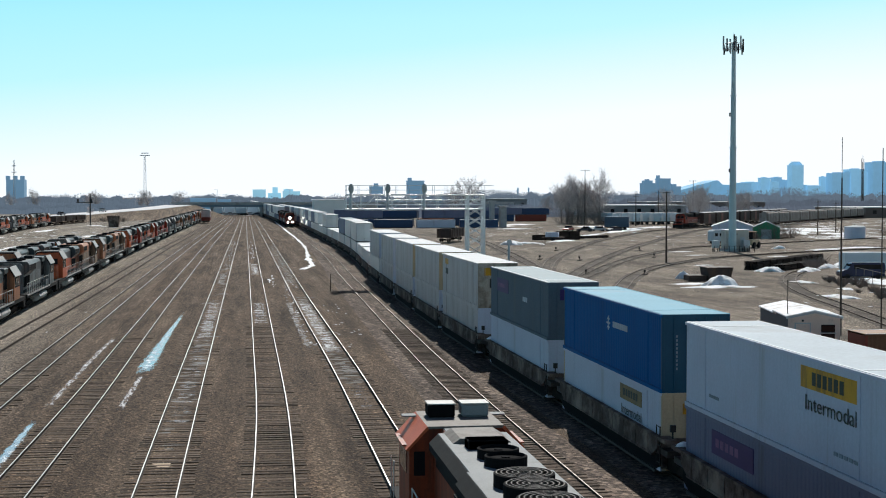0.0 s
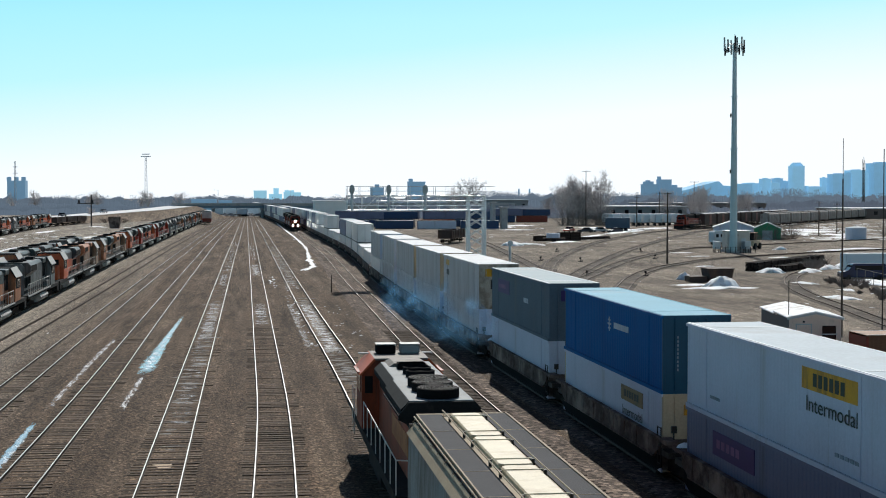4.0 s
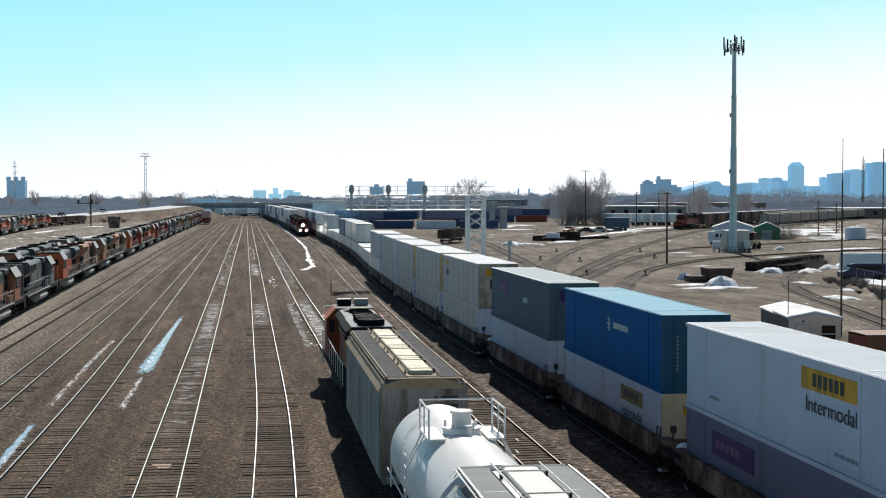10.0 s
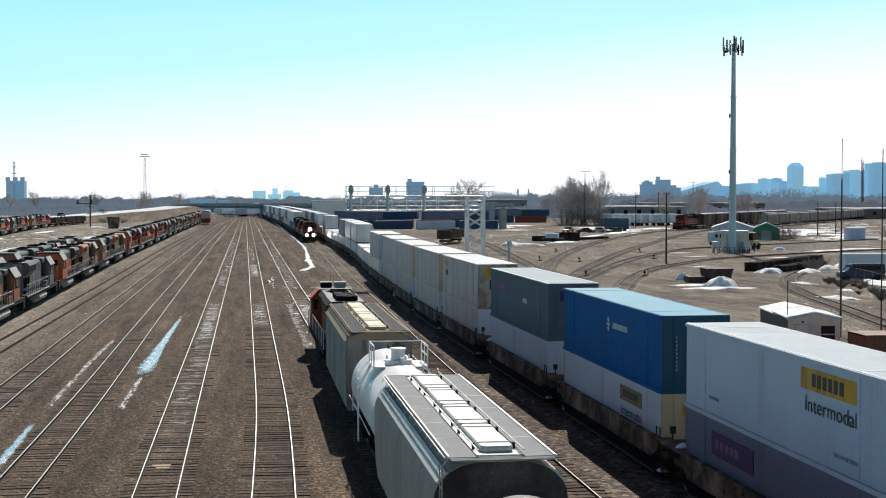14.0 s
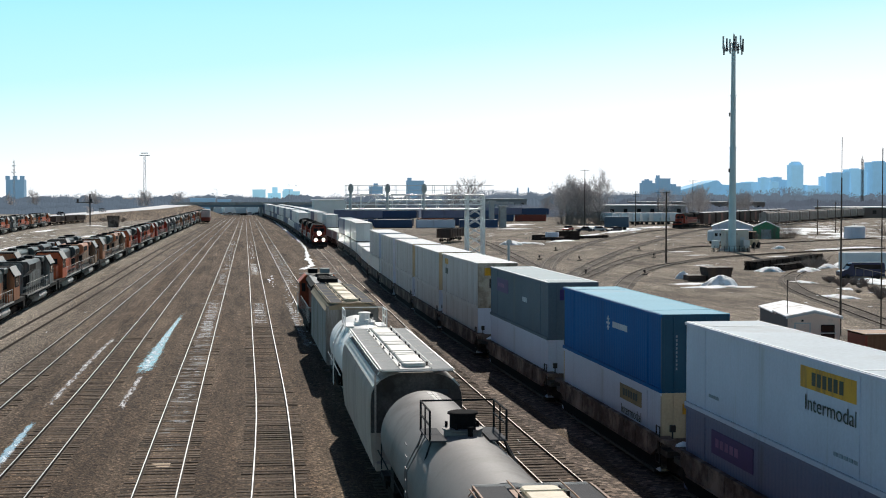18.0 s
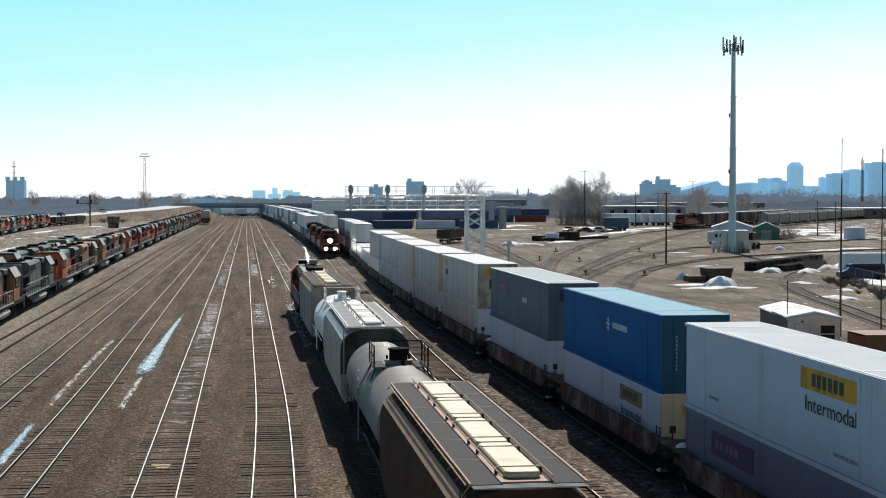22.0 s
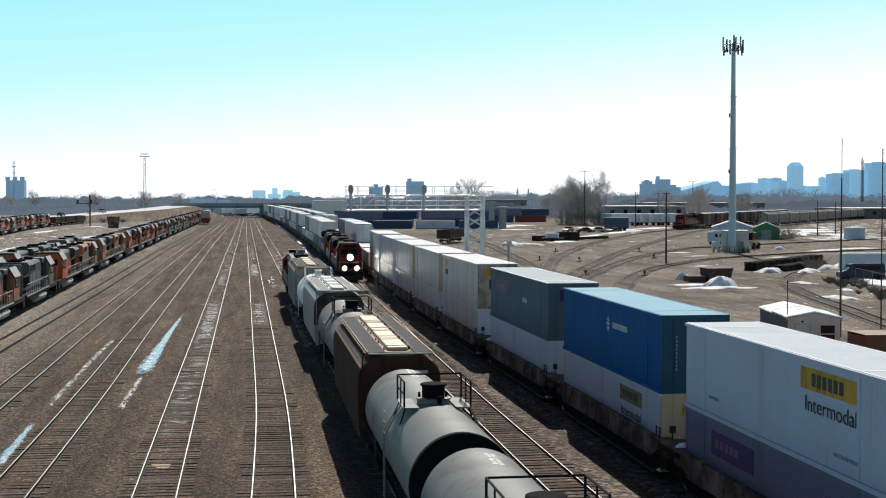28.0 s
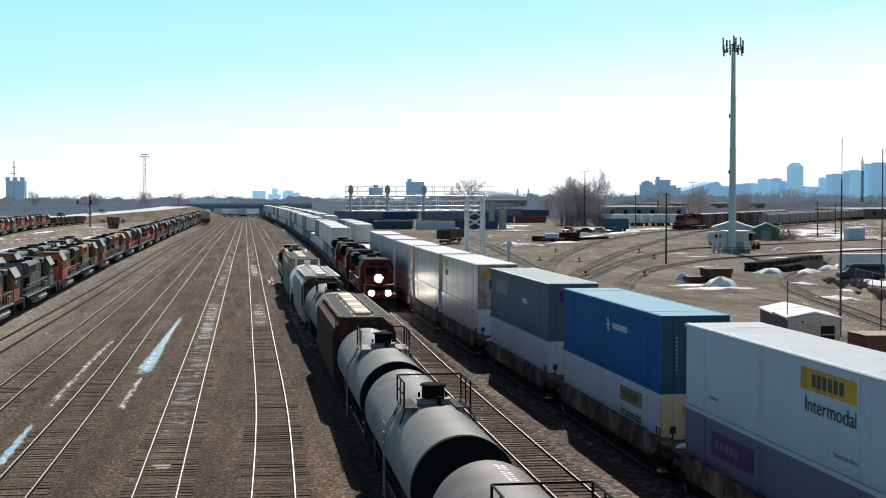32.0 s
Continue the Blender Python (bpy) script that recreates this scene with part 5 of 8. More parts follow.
# ---- freight train with a road switcher, rolling away ----
FREIGHT = [
    (road_switcher(), 34.7),
    (covered_hopper("grey covered hopper with a dusty tan roof", M_HOPGREY, M_HOPTAN, M_HATCHTAN, 16.3), 14.45),
    (tank_car("white tank car with white railings", M_TANKWHITE, M_TANKWHITE, 11.6), -2.2),
    (covered_hopper("pale grey covered hopper with white hatch covers", M_HOPLIGHT, M_HOPPALE, M_HATCHWHITE, 15.0, rounded=True), -17.6),
    (tank_car("grey tank car with black railings", M_TANKGREY, M_BLACK, 16.8, 1.46, (7.4, 5.6), False, -0.7), -35.1),
    (covered_hopper("dark brown covered hopper with cream hatch covers", M_HOPBROWN, M_BROWNROOF, M_HATCHTAN, 16.3, rounded=True), -53.6),
    (tank_car("dull grey tank car with black railings", M_TANKGREEN, M_BLACK, 16.1, 1.46, (7.2, 5.2), True, -1.1, M_TANKGREEN), -70.9),
    (tank_car("dull grey tank car with a white marking", M_TANKGREEN, M_BLACK, 16.7, 1.46, (6.8, 5.4), True, -0.95), -88.2),
    (tank_car("dull grey tank car with a white marking on its top", M_TANKGREY, M_BLACK, 16.4, 1.46, (6.9, 4.9), True, -0.1), -106.9),
]

# ---- oncoming container train with three locomotives ----
LEAD = locomotive("orange and black diesel locomotive with three lit headlights", M_LEADRED, M_BLACK, M_BLACK, lit=True)
SECOND = locomotive("orange and black diesel locomotive behind the leading one", M_LEADRED, M_BLACK, M_BLACK)
ONCOMING = [(LEAD, 11.2, 0.155), (SECOND, 34.0, 0.155), (copy_thing(SECOND, pose(0, 0, 0)), 56.8, 0.155)]
for k in range(26):
    y = 78.5 + 19.0 * k
    ONCOMING.append((copy_thing(WELL_FAR, pose(0, 0, 0)), y, 0.155))
    ONCOMING.append((copy_thing(random.choice([C_LOW, C_LOW, C_LOWG]), pose(0, 0, 0)), y, DECK))
    if k % 9 != 4:
        ONCOMING.append((copy_thing(random.choice([C_LOW, C_LOW, C_LOW, C_LOWG]), pose(0, 0, 0)), y, DECK + 2.9))

# ---- parked locomotives ----
M_DARKGREEN = mat("dark_green_hood_paint", (0.04, 0.058, 0.056), 0.45, 0, 0.35, 1.0, 25, 0.08, (0.13, 0.12, 0.11), 0.6, spec=0.35, streak=0.4)
M_HOODTOP = mat("worn_grey_black_hood_paint", (0.045, 0.05, 0.052), 0.45, 0, 0.4, 1.0, 25, 0.08, (0.15, 0.14, 0.13), 0.6, spec=0.35, streak=0.4)
M_REDENG = mat("red_engine_paint", (0.36, 0.045, 0.025), 0.5, 0, 0.25, 1.2, 25, 0.08, (0.1, 0.04, 0.03), 0.6, streak=0.3)
M_TANHOOD = mat("sun_bleached_tan_hood_paint", (0.3, 0.19, 0.12), 0.6, 0, 0.3, 1.0, 25, 0.08, (0.1, 0.07, 0.05), 0.55, streak=0.3)
Y_OR = locomotive("parked orange and black diesel locomotive", M_ORANGE, M_HOODTOP, M_TAR, simple=True)
Y_OLD = locomotive("parked faded orange diesel locomotive with a dark green hood", M_ORANGE_OLD, M_DARKGREEN, M_TAR, simple=True)
Y_SIL = locomotive("parked silver-grey diesel locomotive with a pale cab roof", M_SILVER, M_HOODTOP, M_TAR, simple=True)
Y_TAN = locomotive("parked sun-bleached tan and orange diesel locomotive", M_TANHOOD, M_ORANGE_OLD, M_HOODTOP, simple=True)
Y_RED = locomotive("parked red and black diesel locomotive", M_REDENG, M_HOODTOP, M_TAR, simple=True)
for track, y0, y1, order in ((P1, 121.6, 610, (Y_OLD, Y_SIL, Y_OR, Y_TAN, Y_OLD, Y_TAN, Y_OR, Y_RED, Y_OR, Y_RED, Y_RED, Y_SIL, Y_SIL, Y_OLD, Y_SIL)), (P2, 119, 215, (Y_SIL, Y_OR, Y_OLD, Y_OR, Y_SIL))):
    k = 0
    y = y0
    while y < y1:
        put(order[k % len(order)], on_track(track, y, 0.155, 180 if (k * 7 + 3) % 5 < 3 and k != 1 else 0))
        y += 22.9
        k += 1

# snow left on the car ends
for cx, cy in ((15.35, 49.3), (15.1, 87.6), (15.0, 126.0)):
    lump = shape("snow_lump", lambda bm: mound(bm, cx, cy, 0.42, 0.3, 0.16, 0.3, int(cy), 12, 3), SNOW, None, soft=True)
    lump.location.z = 1.655
    tagged(lump, "small lump of snow on a car end platform", "snow", "snow patches")

# ---- trees ----
# bark and twigs lightened to carry the haze in front of them
M_BARK = mat("hazy_grey_bark", (0.24, 0.21, 0.195), 0.9, 0, 0.3, 2, 20, 0.3)
M_TWIG = mat("hazy_bare_twigs", (0.46, 0.42, 0.41), 0.9, 0, 0.3, 0.5, 6, 0.0, random_tint=0.2)


def bare_tree(seed, height, spread, label, twigs=5):
    """A leafless tree: a tapered trunk with limbs, and a crown of fine twigs."""
    rnd = random.Random(seed)
    trunk, crown = bmesh.new(), bmesh.new()

    def grow(p, d, length, r, level):
        bm = trunk if level < 2 else crown
        n = 3 if level < 2 else 2
        for k in range(n):
            q = p + d * (length / n)
            rod(bm, p, q, r, 5 if level < 2 else 3, r * 0.8)
            p, r = q, r * 0.8
            d = (d + Vector((rnd.uniform(-1, 1), rnd.uniform(-1, 1), rnd.uniform(-0.3, 0.6))) * 0.16).normalized()
            if level < 4:
                for _ in range(3 if level in (1, 3) else 2):
                    side = Vector((rnd.uniform(-1, 1), rnd.uniform(-1, 1), rnd.uniform(0.1, 0.9))).normalized()
                    e = (d * 0.55 + side * spread).normalized()
                    grow(p, e, length * rnd.uniform(0.42, 0.68), max(r * 0.55, 0.028), level + 1)
    grow(Vector((0, 0, -0.1)), Vector((rnd.uniform(-0.06, 0.06), 0, 1)).normalized(), height * 0.55, height * 0.02, 0)
    # fine twigs fill the crown
    vs = Vector((0, 0, height * 0.5))
    for _ in range(4200):
        d = Vector((rnd.gauss(0, 1), rnd.gauss(0, 1), rnd.gauss(0, 1))).normalized() * rnd.random() ** 0.4
        p = vs + Vector((d.x * height * 0.33, d.y * height * 0.33, d.z * height * 0.44))
        q = p + (d * 0.7 + Vector((rnd.uniform(-0.5, 0.5), rnd.uniform(-0.5, 0.5), rnd.uniform(0.2, 0.9)))) * rnd.uniform(0.5, 1.3)
        side = Vector((rnd.uniform(-1, 1), rnd.uniform(-0.3, 0.3), rnd.uniform(-0.3, 0.3))) * 0.034
        crown.faces.new([crown.verts.new(v) for v in (p - side, p + side, q + side * 0.4, q - side * 0.4)])
    top = tagged(new("tree"), label, "tree", "bare trees")
    part("trunk", trunk, M_BARK, top)
    part("crown", crown, M_TWIG, top)
    return top


TREES = [bare_tree(s, 16, 0.75, "leafless grey-brown tree with fine twigs") for s in (3, 8, 14)]


def plant(k, x, y, size, turn=0.0):
    ob = put(TREES[k], pose(x, y, 0, 0, 0, turn))
    ob.scale = (size, size, size)
    return ob


# the clump in the lot, a lone tree behind the signal bridge, and scattered ones
CLUMP = [(114, 505, 0.85), (116, 512, 0.95), (118.5, 507, 1.0), (121, 511, 0.95), (119, 518, 0.92), (115, 517, 0.85), (121.5, 508, 0.8), (125.5, 503, 1.08), (126, 512, 0.75)]
LONE = [(93, 600, 1.05), (88, 606, 0.8), (168, 520, 0.75), (180, 560, 0.8), (186, 575, 0.85), (195, 560, 0.7), (176, 590, 0.8), (205, 580, 0.7), (215, 600, 0.7), (131, 620, 0.6), (172, 545, 0.7), (190, 590, 0.8)]
FAR_TREES = [(-62, 606, 0.35), (170, 330, 0.4), (176, 336, 0.42), (182, 330, 0.38), (-88, 900, 0.75), (-93, 905, 0.7), (-58, 900, 0.8), (-62, 905, 0.7), (-125, 900, 0.8), (-40, 910, 0.75), (-140, 910, 0.7)]
for i, (x, y, s) in enumerate(CLUMP + LONE + FAR_TREES):
    plant(i % 3, x, y, s, i * 67)


def bush(x, y, size, seed):
    """A leafless shrub: thin stems fanning out of the ground."""
    rnd = random.Random(seed)
    bm = bmesh.new()
    for _ in range(90):
        a, e = rnd.uniform(0, 2 * math.pi), rnd.random()
        p = Vector((math.cos(a) * e * 0.22, math.sin(a) * e * 0.22, 0)) * size
        d = Vector((math.cos(a) * e * 1.1, math.sin(a) * e * 1.1, rnd.uniform(0.45, 1.1))) * size * rnd.uniform(0.3, 0.95)
        m = p + d * 0.5 + Vector((rnd.uniform(-1, 1), rnd.uniform(-1, 1), 0)) * 0.06 * size
        for u, v, r in ((p, m, 0.02), (m, p + d, 0.014)):
            rod(bm, u, v, r, 3, r * 0.7)
        for _ in range(2):
            rod(bm, m, m + (d * 0.4 + Vector((rnd.uniform(-1, 1), rnd.uniform(-1, 1), rnd.uniform(0, 0.6))) * 0.2 * size), 0.012, 3, 0.008)
    ob = tagged(part("bush", bm, M_BRUSH), "leafless reddish-brown shrub on rough ground", "shrub", "brush")
    ob.location = (x, y, 0)


M_BRUSH = mat("grey_brown_brush", (0.23, 0.185, 0.16), 0.9, 0, 0.3, 0.5, 6, 0.0)
SHRUBS = [(122, 332, 4.6), (125, 330, 5.2), (128.5, 333, 4.8), (131, 335, 3.8), (119, 326, 2.0), (80.5, 197, 2.2), (82.5, 200, 2.4), (79, 194, 1.8), (166, 345, 4.5), (172, 350, 5.0), (163, 352, 4.0), (-50, 566, 3.0), (-46, 572, 2.6), (-53, 570, 2.6)]
rndb = random.Random(12)
SHRUBS += [(112 + 2.3 * k + rndb.uniform(-1, 1), 500 + rndb.uniform(-3, 8), rndb.uniform(4.5, 7.5)) for k in range(8)]
# a rough hedge of brush climbs the bank outside the nearest curve
for k in range(40):
    y = rndb.uniform(126, 188)
    SHRUBS.append((np.interp(y, (128, 150, 170, 186), (60.5, 64.4, 70.5, 78.5)) + rndb.uniform(0.2, 4.6), y, rndb.uniform(0.5, 1.15)))
for i, (x, y, s) in enumerate(SHRUBS):
    bush(float(x), y, s, 40 + i)


def far_woods(label, x0, x1, y, height, count, seed, depth, material):
    """A distant belt of bare trees: a dense brushy foot with an uneven top, and frayed twiggy crowns above it, in one mesh."""
    rnd = random.Random(seed)
    vs, fs = [], []
    for row in range(3):
        yy, step = y + depth * (0.05 + 0.4 * row), 0.9
        n = int((x1 - x0) / step)
        base = len(vs)
        for i in range(n + 1):
            x = x0 + i * step
            top = height * (0.5 + 0.1 * row + 0.5 * noise.noise((x * 0.03, row * 3.1, seed)) * 0.6 + 0.25 * noise.noise((x * 0.15, row * 1.7, seed)) + rnd.uniform(-0.06, 0.06))
            vs += [(x, yy, 0), (x, yy + 2.0, max(top, 0.25 * height))]
        fs += [(base + 2 * i, base + 2 * i + 2, base + 2 * i + 3, base + 2 * i + 1) for i in range(n)]
    for _ in range(count):
        x, yy = rnd.uniform(x0, x1), y + rnd.uniform(0, depth)
        h = height * (0.72 + 0.55 * noise.noise((x * 0.013, yy * 0.01, seed)) + rnd.uniform(-0.08, 0.12))
        w = h * rnd.uniform(0.3, 0.48)
        n = len(vs)
        t = 0.018 * h
        vs += [(x - t, yy, 0), (x + t, yy, 0), (x + t * 0.5, yy, h * 0.8), (x - t * 0.5, yy, h * 0.8)]
        fs.append((n, n + 1, n + 2, n + 3))
        for k in range(56):
            # twigs fan out of the middle of the crown
            a, e = rnd.uniform(-2.0, 2.0), rnd.random() ** 0.5
            cx, cz = x + w * math.sin(a) * e, h * (0.52 + 0.44 * math.cos(a) * e)
            b = a + rnd.uniform(-0.7, 0.7)
            size = rnd.uniform(0.05, 0.11) * h
            lx, lz = math.sin(b) * size, abs(math.cos(b)) * size
            t = rnd.uniform(0.006, 0.016) * h
            q = yy + rnd.uniform(-2, 2)
            n = len(vs)
            vs += [(cx - t, q, cz), (cx + t, q, cz), (cx + lx + t * 0.3, q, cz + lz), (cx + lx - t * 0.3, q, cz + lz)]
            fs.append((n, n + 1, n + 2, n + 3))
    me = bpy.data.meshes.new("far_woods")
    me.from_pydata(vs, [], fs)
    me.materials.append(material)
    tagged(new("far_woods", me), label, "woods", kind="stuff")


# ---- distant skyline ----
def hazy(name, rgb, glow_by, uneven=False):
    """Far things with the haze of the air put in as a faint glow of their own; uneven: single trees differ in tone."""
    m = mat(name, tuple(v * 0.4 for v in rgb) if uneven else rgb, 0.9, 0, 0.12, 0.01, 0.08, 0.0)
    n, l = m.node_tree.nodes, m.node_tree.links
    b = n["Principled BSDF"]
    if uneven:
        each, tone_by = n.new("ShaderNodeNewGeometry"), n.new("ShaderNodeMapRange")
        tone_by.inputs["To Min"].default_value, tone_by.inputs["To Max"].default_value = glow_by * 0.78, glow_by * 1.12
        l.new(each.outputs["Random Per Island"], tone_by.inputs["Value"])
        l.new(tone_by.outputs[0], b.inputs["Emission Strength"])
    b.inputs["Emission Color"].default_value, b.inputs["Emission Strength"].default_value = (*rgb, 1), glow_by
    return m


# haze tones: blue colour and emission stand in for the bright air
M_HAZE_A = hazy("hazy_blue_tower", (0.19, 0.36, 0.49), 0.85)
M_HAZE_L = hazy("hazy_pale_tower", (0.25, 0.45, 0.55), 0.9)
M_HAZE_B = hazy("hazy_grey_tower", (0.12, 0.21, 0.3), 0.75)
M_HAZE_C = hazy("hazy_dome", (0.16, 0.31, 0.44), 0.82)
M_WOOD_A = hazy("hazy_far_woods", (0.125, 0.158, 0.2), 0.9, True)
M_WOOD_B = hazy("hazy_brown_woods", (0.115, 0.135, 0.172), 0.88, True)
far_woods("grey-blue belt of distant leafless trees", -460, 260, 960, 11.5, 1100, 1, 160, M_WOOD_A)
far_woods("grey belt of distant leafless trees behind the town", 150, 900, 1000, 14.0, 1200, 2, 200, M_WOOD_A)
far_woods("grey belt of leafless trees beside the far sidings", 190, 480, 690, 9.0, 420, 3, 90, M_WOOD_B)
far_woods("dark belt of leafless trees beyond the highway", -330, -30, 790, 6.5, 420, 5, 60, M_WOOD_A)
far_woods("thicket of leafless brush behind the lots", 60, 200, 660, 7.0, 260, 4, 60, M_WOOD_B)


def tower(label, x0, x1, y, z, material, steps=()):
    top = tagged(new("tower_block"), label, "building", "skyline")
    d = x1 - x0
    block("wall", (x0, x1, y, y + d, 0, z), material, top)
    block("roof", (x0 - 0.4, x1 + 0.4, y - 0.4, y + d + 0.4, z, z + 1), material, top)
    for a, b, h in steps:
        block("penthouse", (x0 + a * d, x0 + b * d, y + 0.2 * d, y + 0.8 * d, z + 1, z + 1 + h), material, top)
    return top


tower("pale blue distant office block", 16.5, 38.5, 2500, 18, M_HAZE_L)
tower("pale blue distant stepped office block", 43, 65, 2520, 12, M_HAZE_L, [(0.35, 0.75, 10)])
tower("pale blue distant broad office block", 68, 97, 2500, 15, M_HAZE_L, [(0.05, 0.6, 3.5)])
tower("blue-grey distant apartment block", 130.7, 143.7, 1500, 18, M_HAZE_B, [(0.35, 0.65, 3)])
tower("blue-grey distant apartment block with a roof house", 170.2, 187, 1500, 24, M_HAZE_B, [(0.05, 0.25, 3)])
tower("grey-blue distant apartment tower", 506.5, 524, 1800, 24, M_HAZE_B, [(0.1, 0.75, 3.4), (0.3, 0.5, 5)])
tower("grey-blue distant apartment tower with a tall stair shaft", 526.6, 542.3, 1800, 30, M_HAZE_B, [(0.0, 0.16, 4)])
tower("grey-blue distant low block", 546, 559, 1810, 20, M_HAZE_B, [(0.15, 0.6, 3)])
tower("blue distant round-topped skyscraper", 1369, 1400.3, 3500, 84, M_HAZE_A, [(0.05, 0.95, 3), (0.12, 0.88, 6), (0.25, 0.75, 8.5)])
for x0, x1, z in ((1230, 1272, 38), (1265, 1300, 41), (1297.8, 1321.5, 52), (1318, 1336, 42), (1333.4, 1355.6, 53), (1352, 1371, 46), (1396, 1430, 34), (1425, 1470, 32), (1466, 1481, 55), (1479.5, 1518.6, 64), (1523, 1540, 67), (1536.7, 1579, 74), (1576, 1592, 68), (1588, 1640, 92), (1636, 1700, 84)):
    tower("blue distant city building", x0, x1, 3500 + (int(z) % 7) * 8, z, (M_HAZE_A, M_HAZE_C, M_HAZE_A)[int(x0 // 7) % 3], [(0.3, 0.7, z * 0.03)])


def stadium():
    top = tagged(new("stadium"), "blue distant stadium with a sloping roof", "stadium", "skyline")
    shape("roof", lambda bm: prism(bm, [(1090, 14), (1104, 20), (1206, 47), (1212, 46), (1222, 36), (1320, 30), (1320, 0), (1090, 0)], 3600, 3700), M_HAZE_C, top)


stadium()
for x in (343.5, 357.3):
    t = tagged(new("chimney"), "thin dark distant factory chimney", "chimney", "skyline")
    shape("shaft", lambda bm: rod(bm, (x, 1800, 0), (x, 1800, 19), 1.3, 8, 1.0), M_HAZE_B, t)

# grain tower with turrets, and masts beyond the highway
M_CONCRETE = mat("weathered_concrete", (0.36, 0.36, 0.36), 0.85, 0, 0.2, 0.3, 6, 0.2, (0.2, 0.18, 0.16), 0.64)
M_GALV = mat("galvanised_steel", (0.46, 0.49, 0.51), 0.5, 0.4, 0.15, 1, 20, 0.05)


def grain_tower():
    top = tagged(new("tower_block"), "blue-grey concrete tower with corner turrets", "building")
    block("wall", (-188.2, -174.1, 1200, 1214, 0, 22.5), M_HAZE_B, top)
    for x in (-188.4, -182.7, -177.1):
        block("turret", (x, x + 3.2, 1199.6, 1203, 22.5, 25.4), M_HAZE_B, top)


grain_tower()


def lattice_mast(label, x, y, z, w, heads=()):
    top = tagged(new("lattice_mast"), label, "mast")
    for a in (-1, 1):
        for b in (-1, 1):
            shape("leg", lambda bm: rod(bm, (x + a * w, y + b * w, 0), (x + a * w * 0.5, y + b * w * 0.5, z), 0.12, 4), M_GALV, top)
    k = max(4, int(z / 3))

    def lacing(bm):
        for i in range(k):
            s = 1 - 0.5 * i / k
            z0, z1 = z * i / k, z * (i + 1) / k
            rod(bm, (x - w * s, y - w * s, z0), (x + w * s, y - w * s, z1), 0.07, 3)
            rod(bm, (x + w * s, y - w * s, z0), (x - w * s, y - w * s, z1), 0.07, 3)
    shape("lacing", lacing, M_GALV, top)
    for a, b, h in heads:
        block("head_frame", (x - a, x + a, y - b, y + b, z + h, z + h + 0.5), M_GALV, top)


lattice_mast("thin pale lattice floodlight mast", -59.1, 900, 34, 0.9, [(3.0, 0.6, 0), (2.2, 0.6, 1.4)])
lattice_mast("thin pale radio mast beside the concrete tower", -180.3, 1190, 38, 0.8, [(1.6, 0.3, -5), (2.0, 0.3, -10)])

# ---- highway ramp and overpass ----
M_GRASS = gravel_material("dry_grass_bank", ((0.1, 0.076, 0.058), (0.145, 0.112, 0.085), (0.19, 0.152, 0.115)), SOIL, 6.0)
M_ROADSALT = mat("salted_road", (0.6, 0.6, 0.61), 0.8, 0, 0.12, 0.05, 4, 0.1)
# girder colour lightened and blued in place of distance haze
M_BEAM = mat("hazy_bridge_girder", (0.2, 0.245, 0.3), 0.7, 0.1, 0.2, 0.2, 5, 0.05)
RAMP = [(-150, 300, 0.3), (-112, 400, 0.45), (-97, 470, 0.75), (-87, 520, 1.25), (-73.3, 570, 2.1), (-56.8, 620, 3.3), (-43, 655, 4.2), (-34, 680, 5.1), (-30, 689, 5.6)]


def ribbon(bm, line, w, lower, upper):
    rings = []
    for i, (x, y, z) in enumerate(line):
        a, b = line[max(i - 1, 0)], line[min(i + 1, len(line) - 1)]
        d = Vector((b[0] - a[0], b[1] - a[1])).normalized()
        rings.append([bm.verts.new((x + d.y * u, y - d.x * u, v(z))) for u, v in ((w, lower), (w, upper), (-w, upper), (-w, lower))])
    for a, b in zip(rings, rings[1:]):
        for i in range(4):
            bm.faces.new((a[i], a[(i + 1) % 4], b[(i + 1) % 4], b[i]))
    bm.faces.new(rings[0])
    bm.faces.new(rings[-1][::-1])


tagged(shape("road", lambda bm: ribbon(bm, RAMP, 7, lambda z: z - 0.5, lambda z: z), M_ROADSALT), "pale salted highway ramp rising to the overpass", "road", kind="structure")


def bank():
    bm = bmesh.new()
    rows = []
    for x, y, z in RAMP:
        rows.append([bm.verts.new((x + 9.5 + 2.6 * z, y - 4 - 2.4 * z, -0.05)), bm.verts.new((x + 8.6 + 1.2 * z, y - 3.5 - 1.2 * z, z * 0.55)), bm.verts.new((x + 8.2, y - 3, z - 0.06)), bm.verts.new((x - 8.5, y + 3, z - 0.3)), bm.verts.new((x - 10 - 2.5 * z, y + 8, -0.05))])
    for a, b in zip(rows, rows[1:]):
        for i in range(4):
            bm.faces.new((a[i], a[i + 1], b[i + 1], b[i]))
    tagged(part("embankment", bm, M_GRASS), "brown dry-grass bank under the highway ramp", "embankment", kind="structure")


bank()


